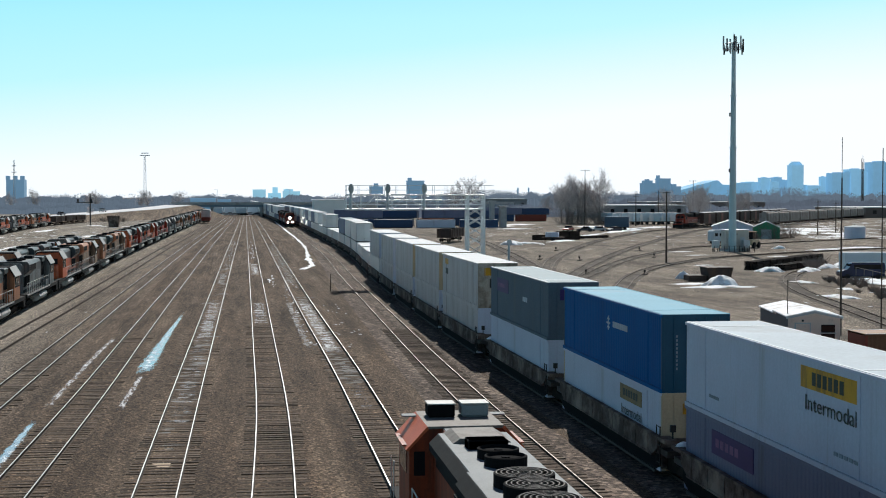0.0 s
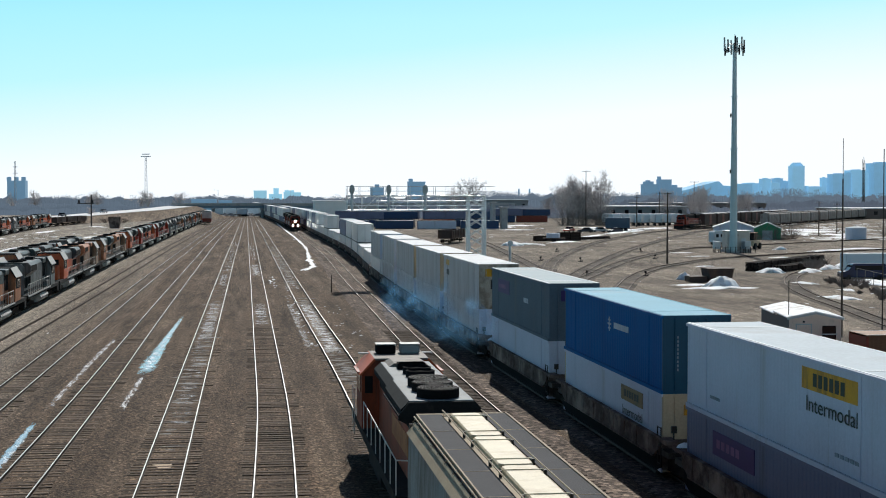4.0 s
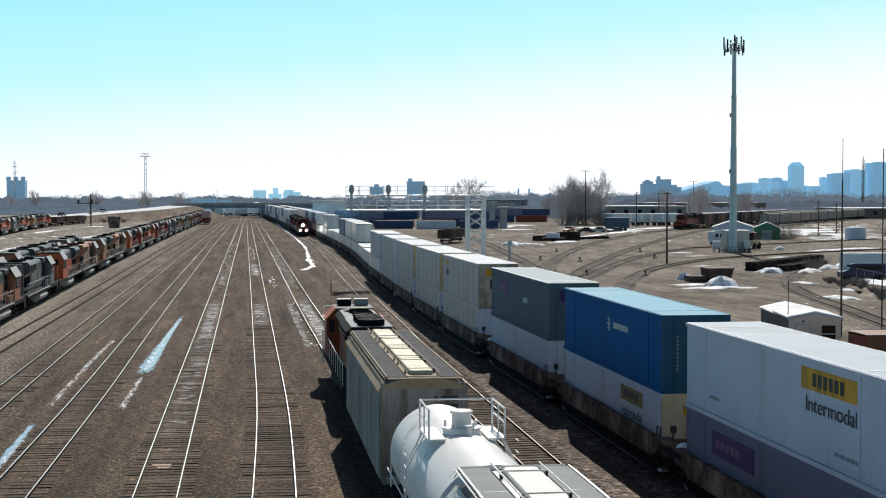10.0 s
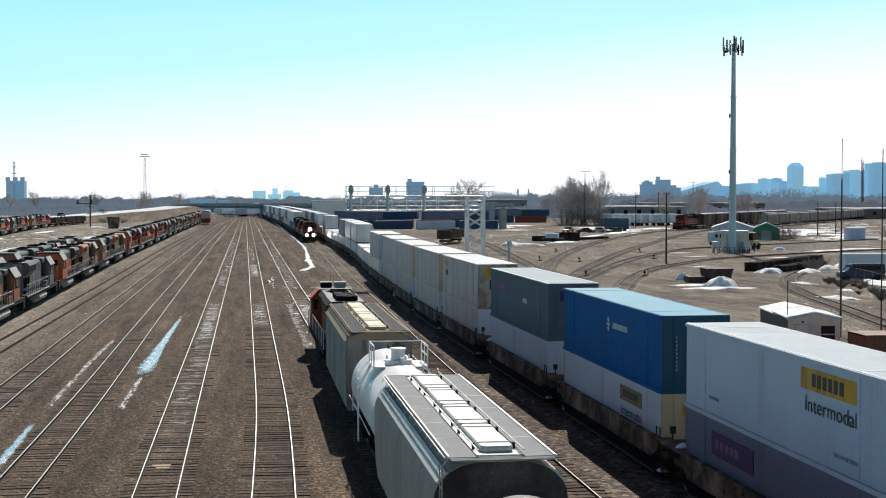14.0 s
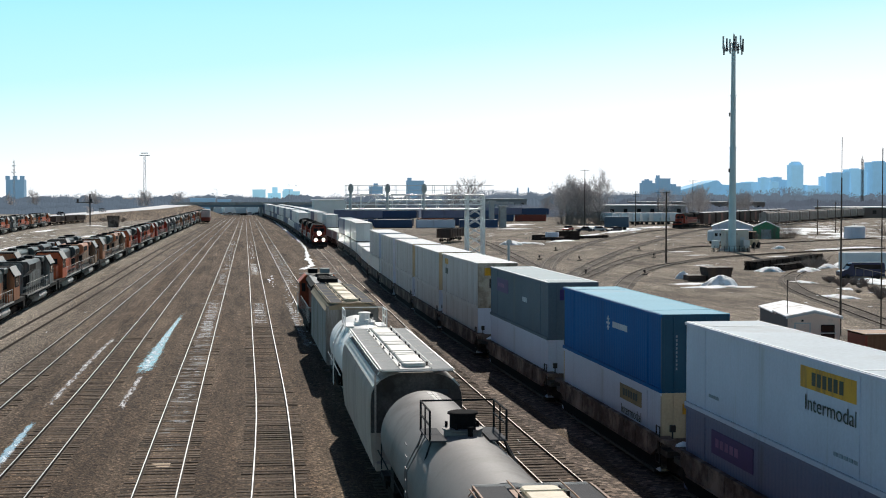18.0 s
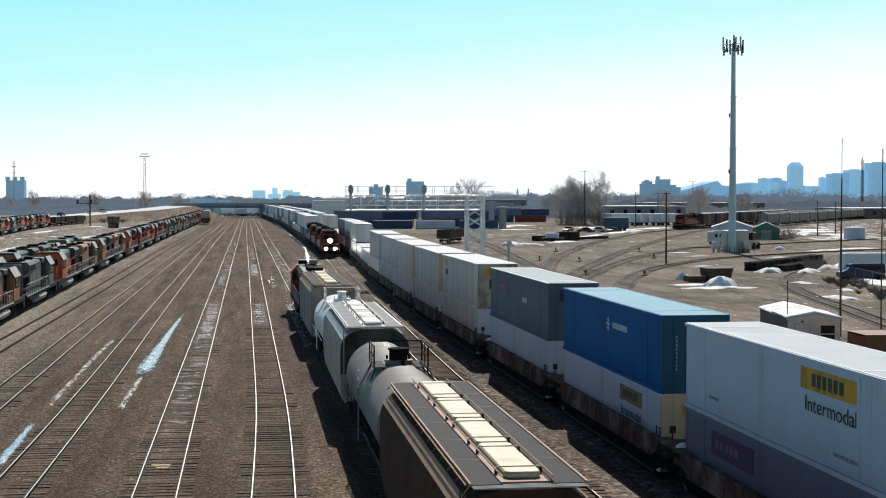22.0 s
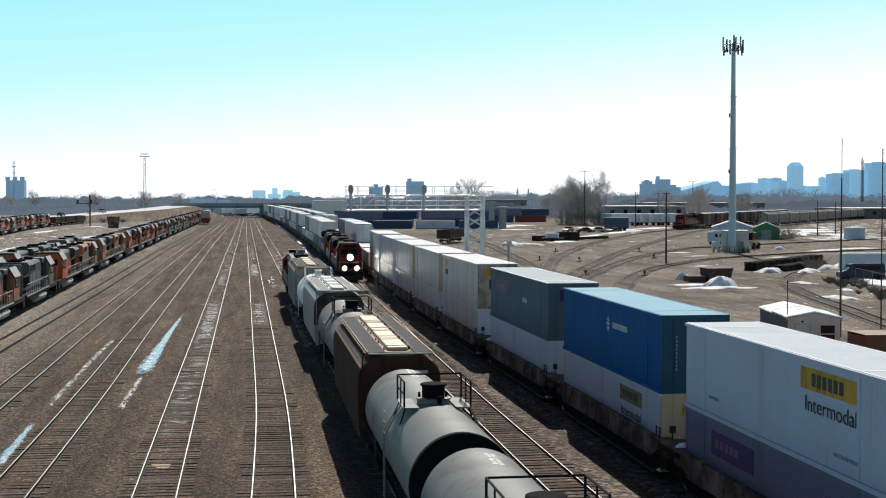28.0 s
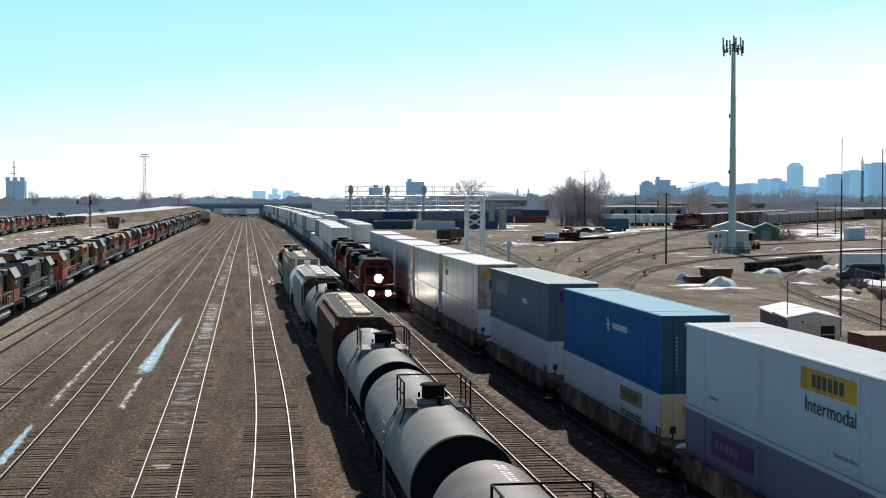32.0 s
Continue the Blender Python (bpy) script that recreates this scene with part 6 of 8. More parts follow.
def overpass():
    top = tagged(new("overpass"), "long dark highway overpass across the yard", "bridge")
    block("deck", (-32, 130, 690, 704, 5.7, 6.2), M_CONCRETE, top)
    block("girder", (-34, 130, 690.6, 691.4, 4.5, 5.7), M_BEAM, top)
    block("girder", (-20, 130, 702.6, 703.4, 4.5, 5.7), M_BEAM, top)
    block("parapet", (-34, 130, 689.8, 690.1, 6.2, 6.9), M_CONCRETE, top)
    block("parapet", (-34, 130, 703.9, 704.2, 6.2, 6.9), M_CONCRETE, top)
    for x in (-30, -14.5, 8.6, 24, 44, 66, 90):
        pier = block("pier_cap", (x - 1, x + 1, 690.5, 703.5, 3.9, 4.5), M_CONCRETE, top)
        for y in (692, 697, 702):
            shape("column", lambda bm: rod(bm, (x, y, 0), (x, y, 3.9), 0.6, 10), M_CONCRETE, pier)
    for x in (-12, 22, 60):
        shape("lamp_post", lambda bm: (rod(bm, (x, 689.9, 6.9), (x, 689.9, 12.9), 0.1, 5), rod(bm, (x, 689.9, 12.9), (x - 2, 689.9, 13.2), 0.07, 5)), M_GALV, top)
    return top


overpass()

# ---- small vehicles beyond the overpass and on the ramp ----
M_CARS = [mat("white_car_paint", (0.7, 0.71, 0.72), 0.3, 0, 0.05, 2, 20, 0), mat("silver_car_paint", (0.35, 0.37, 0.4), 0.3, 0.4, 0.05, 2, 20, 0), mat("dark_car_paint", (0.03, 0.035, 0.05), 0.3, 0, 0.05, 2, 20, 0), mat("red_car_paint", (0.3, 0.03, 0.02), 0.3, 0, 0.05, 2, 20, 0)]
M_TYRE = mat("black_rubber", (0.02, 0.02, 0.02), 0.85, 0, 0.2, 4, 30, 0.1)


def car(label, paint, van=False):
    top = tagged(new("van" if van else "car"), label, "van" if van else "car", "parked vehicles")
    L, roof, w = (5.6, 2.05, 1.0) if van else (4.6, 1.45, 0.9)
    h = L / 2
    if van:
        shape("body", lambda bm: prism(bm, [(-h, 0.35), (h, 0.35), (h, 0.95), (h - 0.9, 1.15), (h - 1.5, roof), (-h + 0.1, roof), (-h, 1.6)], -w, w, "x"), paint, top, bevel=0.06)
        block("windshield", (-w + 0.1, w - 0.1, h - 1.35, h - 1.2, 1.2, 1.85), M_WINDOW, top)
        for s in (-1, 1):
            block("side_window", (min(s * (w - 0.02), s * (w + 0.012)), max(s * (w - 0.02), s * (w + 0.012)), -h + 0.4, h - 1.7, 1.25, 1.8), M_WINDOW, top)
    else:
        shape("body", lambda bm: prism(bm, [(-h, 0.3), (h, 0.3), (h, 0.7), (h - 1.2, 0.9), (-h + 0.4, 0.95), (-h, 0.85)], -w, w, "x"), paint, top, bevel=0.06)
        shape("cabin", lambda bm: prism(bm, [(-h + 0.5, 0.92), (h - 1.3, 0.9), (h - 2.0, roof), (-h + 1.1, roof)], -w + 0.12, w - 0.12, "x"), M_WINDOW, top)
        block("roof", (-w + 0.16, w - 0.16, -h + 1.15, h - 2.05, roof, roof + 0.03), paint, top)
    for s in (-1, 1):
        for y in (-h + 0.9, h - 0.9):
            shape("wheel", lambda bm: turned(bm, [(-0.1, 0.1), (-0.1, 0.33), (0.1, 0.33), (0.1, 0.1)], (s * (w - 0.1), y, 0.33), "x", 14), M_TYRE, top)
    return top


CARS = [car(f"{n} parked car with dark windows", m) for n, m in zip(("white", "silver", "black", "red"), M_CARS)]
VAN = car("dark blue van parked by the snow", mat("navy_van_paint", (0.025, 0.03, 0.07), 0.25, 0, 0.05, 2, 20, 0), True)
VAN.matrix_basis = pose(76.6, 172.5, 0, 0, 0, 82)
for i in range(18):
    put(CARS[(0, 0, 1, 0, 2, 0, 1, 0, 3)[i % 9]], pose(-14 + (i % 9) * 3.4 + (i // 9), 735 + (i // 9) * 22 + (i % 3) * 3, 0, 0, 0, 90 + i * 11 % 30))
for i, (x, y, z) in enumerate([(-84, 532, 1.46), (-70, 578, 2.4), (-58, 618, 3.3)]):
    put(CARS[(i * 2) % 3], pose(x, y, z, 0, 0, -15))

# ---- left side: signal mast, dark shed, more parked engines, open hoppers ----
M_TARGET = mat("grey_signal_target", (0.36, 0.39, 0.38), 0.8, 0, 0.2, 2, 20, 0.05)
M_SIGNAL = mat("weathered_black_signal_paint", (0.03, 0.03, 0.032), 0.7, 0, 0.3, 2, 20, 0.1)


def left_signal():
    top = tagged(new("signal_mast"), "dark signal mast with a side arm", "signal")
    shape("pole", lambda bm: rod(bm, (-51, 500, 0), (-51, 500, 10.8), 0.22, 8), M_SIGNAL, top)
    block("arm", (-55.6, -50, 499.8, 500.2, 7.7, 7.95), M_SIGNAL, top)
    for x in (-55, -50.6):
        block("signal_head", (x - 0.32, x + 0.32, 499.4, 500, 7.95, 9.0), M_SIGNAL, top)


left_signal()
block_shed = tagged(new("storage_bin"), "dark rusty storage bin standing in the yard", "bin")
shape("bin_wall", lambda bm: prism(bm, [(-42.8, 0), (-39.9, 0), (-39.4, 3.5), (-43.3, 3.5)], 476, 480), M_RUSTSILL, block_shed)
block("rim", (-43.4, -39.5, 475.9, 480.1, 3.5, 3.7), M_RUSTSILL, block_shed)
P4 = [(380, -63.0), (450, -65.5), (500, -65.0), (560, -59.0), (640, -50)]
for k in range(5):
    put((Y_OR, Y_SIL, Y_OR, Y_OLD, Y_OR)[k], on_track(P4, 395 + 22.9 * k, 0.155, 180 if k % 2 else 0))
railway_track(polyline(P4, 380, 600, 10), "far storage track under parked locomotives", False)


def gondola(label, material, length=15.0):
    h = length / 2
    top = tagged(new("gondola_car"), label, "gondola car", "open freight cars")
    for s in (-1, 1):
        block("side", (min(s * 1.4, s * 1.52), max(s * 1.4, s * 1.52), -h, h, 1.0, 2.9), material, top)
        block("end", (-1.4, 1.4, min(s * h, s * (h - 0.1)), max(s * h, s * (h - 0.1)), 1.0, 2.9), material, top)
        for i in range(9):
            y = -h + 0.3 + i * (length - 0.6) / 8
            block("rib", (min(s * 1.52, s * 1.6), max(s * 1.52, s * 1.6), y - 0.07, y + 0.07, 1.0, 2.85), material, top)
        bogie(top, s * (h - 1.6))
    block("floor", (-1.4, 1.4, -h, h, 1.0, 1.12), material, top)
    return top


M_BROWNCAR = mat("dark_brown_car_paint", (0.06, 0.04, 0.035), 0.75, 0, 0.3, 0.8, 15, 0.1, (0.12, 0.07, 0.045), 0.6)
GON = gondola("dark brown open gondola car", M_BROWNCAR)
for k in range(3):
    put(GON, on_track(P4, 512 + 17 * k, 0.155))

# autorack at the end of the storage track
rack = tagged(new("boxcar"), "tall dusty pinkish-grey covered car at the end of the storage track", "boxcar")
block("body", (-1.55, 1.55, -9, 9, 2.2, 4.6), mat("dusty_pink_grey_paint", (0.5, 0.4, 0.37), 0.6, 0, 0.2, 0.8, 12, 0.05, (0.3, 0.2, 0.17), 0.6), rack, bevel=0.08)
block("lower_side", (-1.56, 1.56, -9, 9, 0.95, 2.2), M_REDBOX, rack)
shape("roof", lambda bm: prism(bm, [(-1.58, 4.55), (1.58, 4.55), (1.2, 4.9), (-1.2, 4.9)], -9.05, 9.05), M_ROOFGREY, rack)
block("door", (-1.58, 1.58, -1.5, 1.5, 1.15, 4.3), M_MAROON, rack)
for s in (-1, 1):
    bogie(rack, s * 6.5)
rack.matrix_basis = on_track([(400, -11.0), (527, -13.4), (640, -12.6)], 535, 0.155)

# ---- signal bridge over the main tracks ----
def signal_bridge():
    top = tagged(new("signal_bridge"), "galvanised truss signal bridge with round-topped signals", "signal bridge")
    x0, x1, y0, y1, z0, z1 = 11.8, 27.9, 167.2, 168.8, 8.8, 10.5
    for y in (y0, y1):
        for z in (z0, z1):
            shape("chord", lambda bm: rod(bm, (x0, y, z), (x1, y, z), 0.1, 12), M_GALVW, top, soft=True)
        n = 9
        for i in range(n + 1):
            x = x0 + (x1 - x0) * i / n
            block("upright", (x - 0.035, x + 0.035, y - 0.035, y + 0.035, z0, z1), M_GALVW, top)
            if i < n:
                xb = x0 + (x1 - x0) * (i + 1) / n
                a, b = (z0, z1) if i % 2 else (z1, z0)
                shape("diagonal", lambda bm: rod(bm, (x, y, a), (xb, y, b), 0.026, 5), M_GALVW, top)
        for z in (9.35, 9.9):
            shape("brace_rail", lambda bm: rod(bm, (x0 + 3.5, y, z), (x1, y, z), 0.06, 10), M_GALVW, top, soft=True)
    walkway = block("walkway", (x0, x1, y0 + 0.1, y1 - 0.1, z0 + 0.02, z0 + 0.08), M_GALVW, top)
    deck = block("upper_walkway", (x0, x1, y0 + 0.05, y1 - 0.05, z1 + 0.02, z1 + 0.07), M_GALVW, top)

    def guard(bm):
        for y in (y0 - 0.1, y1 + 0.1):
            for z in (z1 + 0.55, z1 + 1.1):
                rod(bm, (x0, y, z), (x1 + 1.2, y, z), 0.025, 5)
            for i in range(12):
                x = x0 + (x1 - x0) * i / 11
                rod(bm, (x, y, z1), (x, y, z1 + 1.1), 0.025, 5)
    shape("guard_rail", guard, M_GALV, deck)
    for x in (26.0, 27.9):
        for y in (y0, y1):
            block("leg", (x - 0.13, x + 0.13, y - 0.13, y + 0.13, 0, z1), M_GALVW, top)

    def lacing(bm):
        for i in range(9):
            a, b = i * 1.15, (i + 1) * 1.15
            for y in (y0, y1):
                rod(bm, (26.0, y, a), (27.9, y, b), 0.05, 4)
                rod(bm, (27.9, y, a), (26.0, y, b), 0.05, 4)
            for x in (26.0, 27.9):
                rod(bm, (x, y0, a), (x, y1, b), 0.05, 4)
    shape("leg_lacing", lacing, M_GALVW, top)
    for x in (12.3, 16.55, 20.8):
        s = shape("signal", lambda bm: rod(bm, (x, y0 - 0.35, z0), (x, y0 - 0.35, z1 + 0.5), 0.17, 8), M_GALV, top, "signal unit with an oval dark target")
        shape("target", lambda bm: prism(bm, [(x + 0.31 * math.cos(a), z1 + 0.72 + 0.56 * math.sin(a)) for a in np.linspace(0, 2 * math.pi, 17)[:-1]], y0 - 0.6, y0 - 0.5), M_TARGET, s)
        block("lamp_case", (x - 0.2, x + 0.2, y0 - 0.5, y0 - 0.15, z1 + 0.3, z1 + 1.15), M_GALV, s)


M_GALVW = mat("pale_galvanised_steel", (0.66, 0.68, 0.69), 0.42, 0.5, 0.15, 1, 20, 0.02)
signal_bridge()


# ---- cell tower with its base equipment ----
def cell_tower():
    M = mat("pale_blue_grey_mast", (0.42, 0.54, 0.57), 0.55, 0.1, 0.1, 0.3, 6, 0.03)
    top = tagged(new("cell_tower"), "tall pale grey monopole with a crown of antennas", "cell tower")
    x, y = 89.5, 257.8
    for i in range(4):
        za, zb = i * 9.6, (i + 1) * 9.6
        shape("mast_section", lambda bm: rod(bm, (x, y, za), (x, y, zb), 0.72 - 0.1 * i, 16, 0.66 - 0.1 * i), M, top)
        shape("flange", lambda bm: rod(bm, (x, y, zb - 0.12), (x, y, zb), 0.82 - 0.1 * i, 16), M, top)
    shape("base_plate", lambda bm: rod(bm, (x, y, 0), (x, y, 0.25), 1.1, 16), M_CONCRETE, top)
    arms = (0.3, 2.394, 4.489)
    ring = shape("antenna_frame", lambda bm: [rod(bm, (x + 2.2 * math.cos(a), y + 2.2 * math.sin(a), z), (x + 2.2 * math.cos(a + 2.094), y + 2.2 * math.sin(a + 2.094), z), 0.05, 5) for a in arms for z in (37.2, 38.3)] + [rod(bm, (x, y, 37.7), (x + 2.2 * math.cos(a), y + 2.2 * math.sin(a), 37.7), 0.06, 5) for a in arms], M_GALV, top)
    for k in range(12):
        a = 0.3 + 2.094 * (k // 4)
        f = 0.08 + 0.28 * (k % 4)
        px = x + 2.25 * (math.cos(a) * (1 - f) + math.cos(a + 2.094) * f)
        py = y + 2.25 * (math.sin(a) * (1 - f) + math.sin(a + 2.094) * f)
        lo = 36.3 + 0.5 * ((k * 5) % 3)
        block("antenna_panel", (px - 0.13, px + 0.13, py - 0.08, py + 0.08, lo, lo + (2.4 if k % 3 else 1.8)), M_SIGNAL if k % 2 else M_TARGET, ring, "slim antenna panel")
        if k % 2:
            block("radio_unit", (px * 0.9 + x * 0.1 - 0.14, px * 0.9 + x * 0.1 + 0.14, py * 0.9 + y * 0.1 - 0.1, py * 0.9 + y * 0.1 + 0.1, 36.9, 37.5), M_SIGNAL, ring)
    shape("top_spike", lambda bm: rod(bm, (x, y, 38.4), (x, y, 40.2), 0.04, 5), M_GALV, top)
    for zz in (14.6, 24.9):
        block("cable_clamp", (x - 0.75, x - 0.6, y - 0.2, y + 0.2, zz, zz + 0.7), M_SIGNAL, top)
    # equipment at the foot
    M_HUT = mat("beige_shelter_panel", (0.5, 0.47, 0.42), 0.7, 0, 0.15, 1, 10, 0.1, GRIME, 0.66)
    hut = tagged(new("equipment_shelter"), "round-cornered beige equipment shelter behind the mast", "shelter")
    block("wall", (88.7, 93.1, 258.9, 262, 0.5, 3.9), M_HUT, hut, bevel=0.12)
    block("roof", (88.5, 93.3, 258.7, 262.2, 3.9, 4.05), M_GALV, hut)
    block("door", (91.4, 92.3, 258.86, 258.9, 0.6, 2.6), M_GALV, hut)
    block("plinth", (88.5, 93.3, 258.7, 262.2, 0, 0.5), M_CONCRETE, hut)
    for dx in (-3.2, 2.6):
        cab = tagged(new("equipment_cabinet"), "grey equipment cabinet on a steel stand", "cabinet", "cabinets at the mast")
        block("case", (x + dx - 0.6, x + dx + 0.6, y - 0.5, y + 0.5, 0.7, 2.1), M_GALV, cab, bevel=0.04)
        for a in (-0.5, 0.5):
            for b in (-0.4, 0.4):
                block("stand_leg", (x + dx + a - 0.05, x + dx + a + 0.05, y + b - 0.05, y + b + 0.05, 0, 0.7), M_DARKSTEEL, cab)
    fence = tagged(new("fence"), "low dark steel fence round the mast", "fence")
    for i in range(9):
        xx = 85.5 + i * 0.95
        block("post", (xx - 0.04, xx + 0.04, 256.0, 256.08, 0, 1.1), M_DARKSTEEL, fence)
    for z in (0.5, 1.05):
        block("rail", (85.4, 93.2, 256.02, 256.06, z, z + 0.05), M_DARKSTEEL, fence)


cell_tower()


# ---- poles ----
M_POLE = mat("creosoted_wood_pole", (0.075, 0.06, 0.05), 0.9, 0, 0.3, 1, 15, 0.2)


def utility_pole(x, y, z, r=0.16, arms=(), label="tall dark wooden utility pole"):
    top = tagged(new("utility_pole"), label, "utility pole", "poles")
    shape("pole", lambda bm: rod(bm, (x, y, 0), (x, y, z), r, 10, r * 0.6), M_POLE, top)
    for h, w in arms:
        block("crossarm", (x - w, x + w, y - 0.06, y + 0.06, z - h - 0.06, z - h + 0.06), M_POLE, top)
        for s in (-0.9, -0.45, 0.45, 0.9):
            shape("insulator", lambda bm: rod(bm, (x + s * w, y, z - h + 0.06), (x + s * w, y, z - h + 0.28), 0.05, 6), M_GALV, top)


utility_pole(44.2, 103, 11.8, 0.085)
shape("whip_antenna", lambda bm: rod(bm, (44.2, 103, 11.6), (44.2, 103, 14.8), 0.025, 5), M_SIGNAL, bpy.data.objects["utility_pole"])
utility_pole(49.7, 108, 14.2, 0.06)
utility_pole(64.9, 217.5, 11.0, 0.16, [(0.2, 0.6)], "dark steel pole with a small lamp bar")
utility_pole(129.7, 470, 11.7, 0.2, [(1.0, 1.2), (1.8, 1.0)])
utility_pole(148, 360, 9.2, 0.16, [(0.6, 1.0)])
utility_pole(158, 372, 8.6, 0.16, [(0.6, 1.0)])
utility_pole(152, 520, 12, 0.2, [(0.8, 1.2)])
utility_pole(119.5, 500, 19.3, 0.18, [(0.3, 1.6)])
utility_pole(178, 560, 16.3, 0.2, [(0.4, 1.8)])
utility_pole(9.4, 158, 1.9, 0.06, (), "short dark post beside the track")
def round_post():
    top = tagged(new("signal_post"), "short grey signal post with a round target", "signal")
    shape("post", lambda bm: rod(bm, (40.6, 220, 0), (40.6, 220, 3.3), 0.2, 8), M_GALV, top)
    shape("target", lambda bm: turned(bm, [(-0.06, 0.05), (-0.05, 0.42), (0.02, 0.42), (0.03, 0.05)], (40.6, 219.7, 3.2), "y", 18), M_GALV, top)


round_post()
for i, (x, z) in enumerate(((399.5, 34), (403, 36), (405.5, 32), (409, 34), (431, 32), (436, 30))):
    utility_pole(x, 900 + 6 * i, z, 0.26, (), "tall distant power-line pole")


# ---- snow and water on the ground ----
def snow(label, patches, name="snow_patch"):
    for k, (cx, cy, rx, ry, h, rot) in enumerate(patches):
        ob = shape(name, lambda bm: mound(bm, cx, cy, rx, ry, h, radians(rot), int(cx * 13 + cy * 7 + k)), SNOW, None, soft=True)
        tagged(ob, label, "snow", "snow patches")


snow("dirty heap of ploughed snow on bare soil", [(54.7, 161, 2.4, 2.6, 1.25, 20), (53.6, 158.5, 5.2, 1.4, 0.2, 3), (52.6, 165, 3.0, 1.4, 0.15, 5), (54.6, 175.5, 1.1, 0.9, 1.0, 0), (71.5, 190, 2.0, 1.8, 0.7, 0), (77, 190.5, 4.6, 1.1, 0.5, 50), (83, 198.5, 4.6, 1.1, 0.5, 50), (88.5, 206, 4.0, 1.0, 0.5, 50),
                                                   (90.5, 220, 2.5, 1.0, 0.7, 45), (55.8, 300, 2.6, 3.0, 0.9, 0), (103.3, 270, 1.6, 1.2, 0.5, 0), (112, 420, 6, 4, 0.6, 30)], "snow_mound")
OLD = "thin patch of old snow on sandy ground"
# in the near lot and along the bank of the nearest curve
snow(OLD, [(79.5, 258, 3.0, 0.9, 0.06, 10), (78, 243, 2.4, 0.8, 0.06, 20), (68, 208, 1.8, 0.7, 0.1, 10), (90, 236, 3.0, 0.8, 0.1, 20), (66.5, 166, 0.8, 2.2, 0.2, 25), (60.6, 141, 1.0, 3.0, 0.3, 20), (73.5, 163, 1.8, 3.0, 0.25, 30), (77.5, 166, 2.6, 1.6, 0.25, 0), (73, 152, 2.2, 4.0, 0.25, 10), (67.5, 146, 0.6, 2.0, 0.25, 25), (66.4, 153, 0.5, 1.6, 0.2, 10), (76, 168, 2.2, 3.0, 0.25, 0)])
# beside the curving sidings
snow(OLD, [(110, 264, 7, 1.4, 0.2, 38), (120, 272, 6, 1.2, 0.2, 20), (60, 306, 4.5, 1.5, 0.3, 10), (71, 320, 8, 1.5, 0.3, 55), (86, 358, 24, 2.0, 0.3, 67), (106, 402, 20, 2.4, 0.3, 62), (128, 444, 22, 2.8, 0.35, 52)])
# in the far lots
snow(OLD, [(87, 480, 3, 10, 0.15, 0), (82, 436, 6, 3, 0.15, 0), (77, 452, 4, 2.4, 0.15, 0), (112, 460, 5, 7, 0.2, 0), (96, 500, 5, 9, 0.2, 0), (150, 385, 7, 14, 0.2, -20), (164, 402, 7, 9, 0.2, 10), (156, 358, 5, 5, 0.2, 0), (170, 425, 9, 9, 0.2, 0), (148, 345, 4, 6, 0.2, 0), (160, 372, 6, 6, 0.2, 0)])
STRIP = smooth_line([(12.1, 600), (12.2, 520), (12.35, 460), (12.5, 410), (12.66, 366), (12.5, 320), (12.2, 288), (11.2, 258), (10.5, 237), (10.3, 222), (9.9, 214), (8.6, 207), (8.2, 204)], 8)


def snow_strip():
    rnd = random.Random(3)
    bm = bmesh.new()
    rows = []
    for i, (x, y) in enumerate(STRIP):
        w = (0.32 if y > 250 else 0.5) * rnd.uniform(0.35, 1.3)
        rows.append([bm.verts.new((x + u * w + rnd.uniform(-0.12, 0.12), y, zz)) for u, zz in ((-1, 0.008), (-0.4, 0.07), (0.4, 0.07), (1, 0.008))])
    for a, b in zip(rows, rows[1:]):
        for i in range(3):
            bm.faces.new((a[i], a[i + 1], b[i + 1], b[i]))
    tagged(part("snow_strip", bm, SNOW, soft=True), "narrow crooked strip of old snow between the tracks", "snow")


snow_strip()
snow("patch of old snow beyond the overpass", [(-8, 760, 10, 14, 0.1, 0), (10, 790, 9, 16, 0.1, 0), (-16, 800, 8, 12, 0.1, 0), (4, 745, 6, 6, 0.1, 0)])
snow("long pale strip of old snow behind the parked engines", [(-46.5, 272, 1.1, 22, 0.1, -4), (-44.8, 305, 1.2, 20, 0.1, -5), (-42, 338, 1.0, 22, 0.1, -5.5), (-38.2, 378, 0.9, 24, 0.1, -5.5), (-33.3, 425, 0.8, 30, 0.1, -6), (-27, 500, 0.8, 40, 0.1, -5), (-57, 432, 1.6, 18, 0.1, -4), (-36, 486, 4, 3, 0.1, 0), (-49, 500, 3, 6, 0.1, 0)])


def crumbs(label, spots, seed, name="snow_crumbs", material=SNOW, cat="snow", high=0.015):
    """Melting snow left in crumbs between rails and ties."""
    rnd = random.Random(seed)
    bm = bmesh.new()
    for x0, x1, y0, y1, n, size in spots:
        for _ in range(n):
            x, y = rnd.uniform(x0, x1), rnd.uniform(y0, y1)
            w = size * rnd.uniform(0.4, 1.3)
            if x1 - x0 > 0.8 and (x1 - x0 < 3 or rnd.random() < 0.5):
                mound(bm, x, y, w * rnd.uniform(1.0, 2.2), w * rnd.uniform(0.5, 1.0), high, 0, rnd.randrange(9999), 8, 2)
            else:
                # melted along the rails
                mound(bm, x, y, w * rnd.uniform(0.4, 0.9), w * rnd.uniform(1.6, 4.5), high, 0, rnd.randrange(9999), 8, 2)
    tagged(part(name, bm, material), label, cat, kind="stuff")


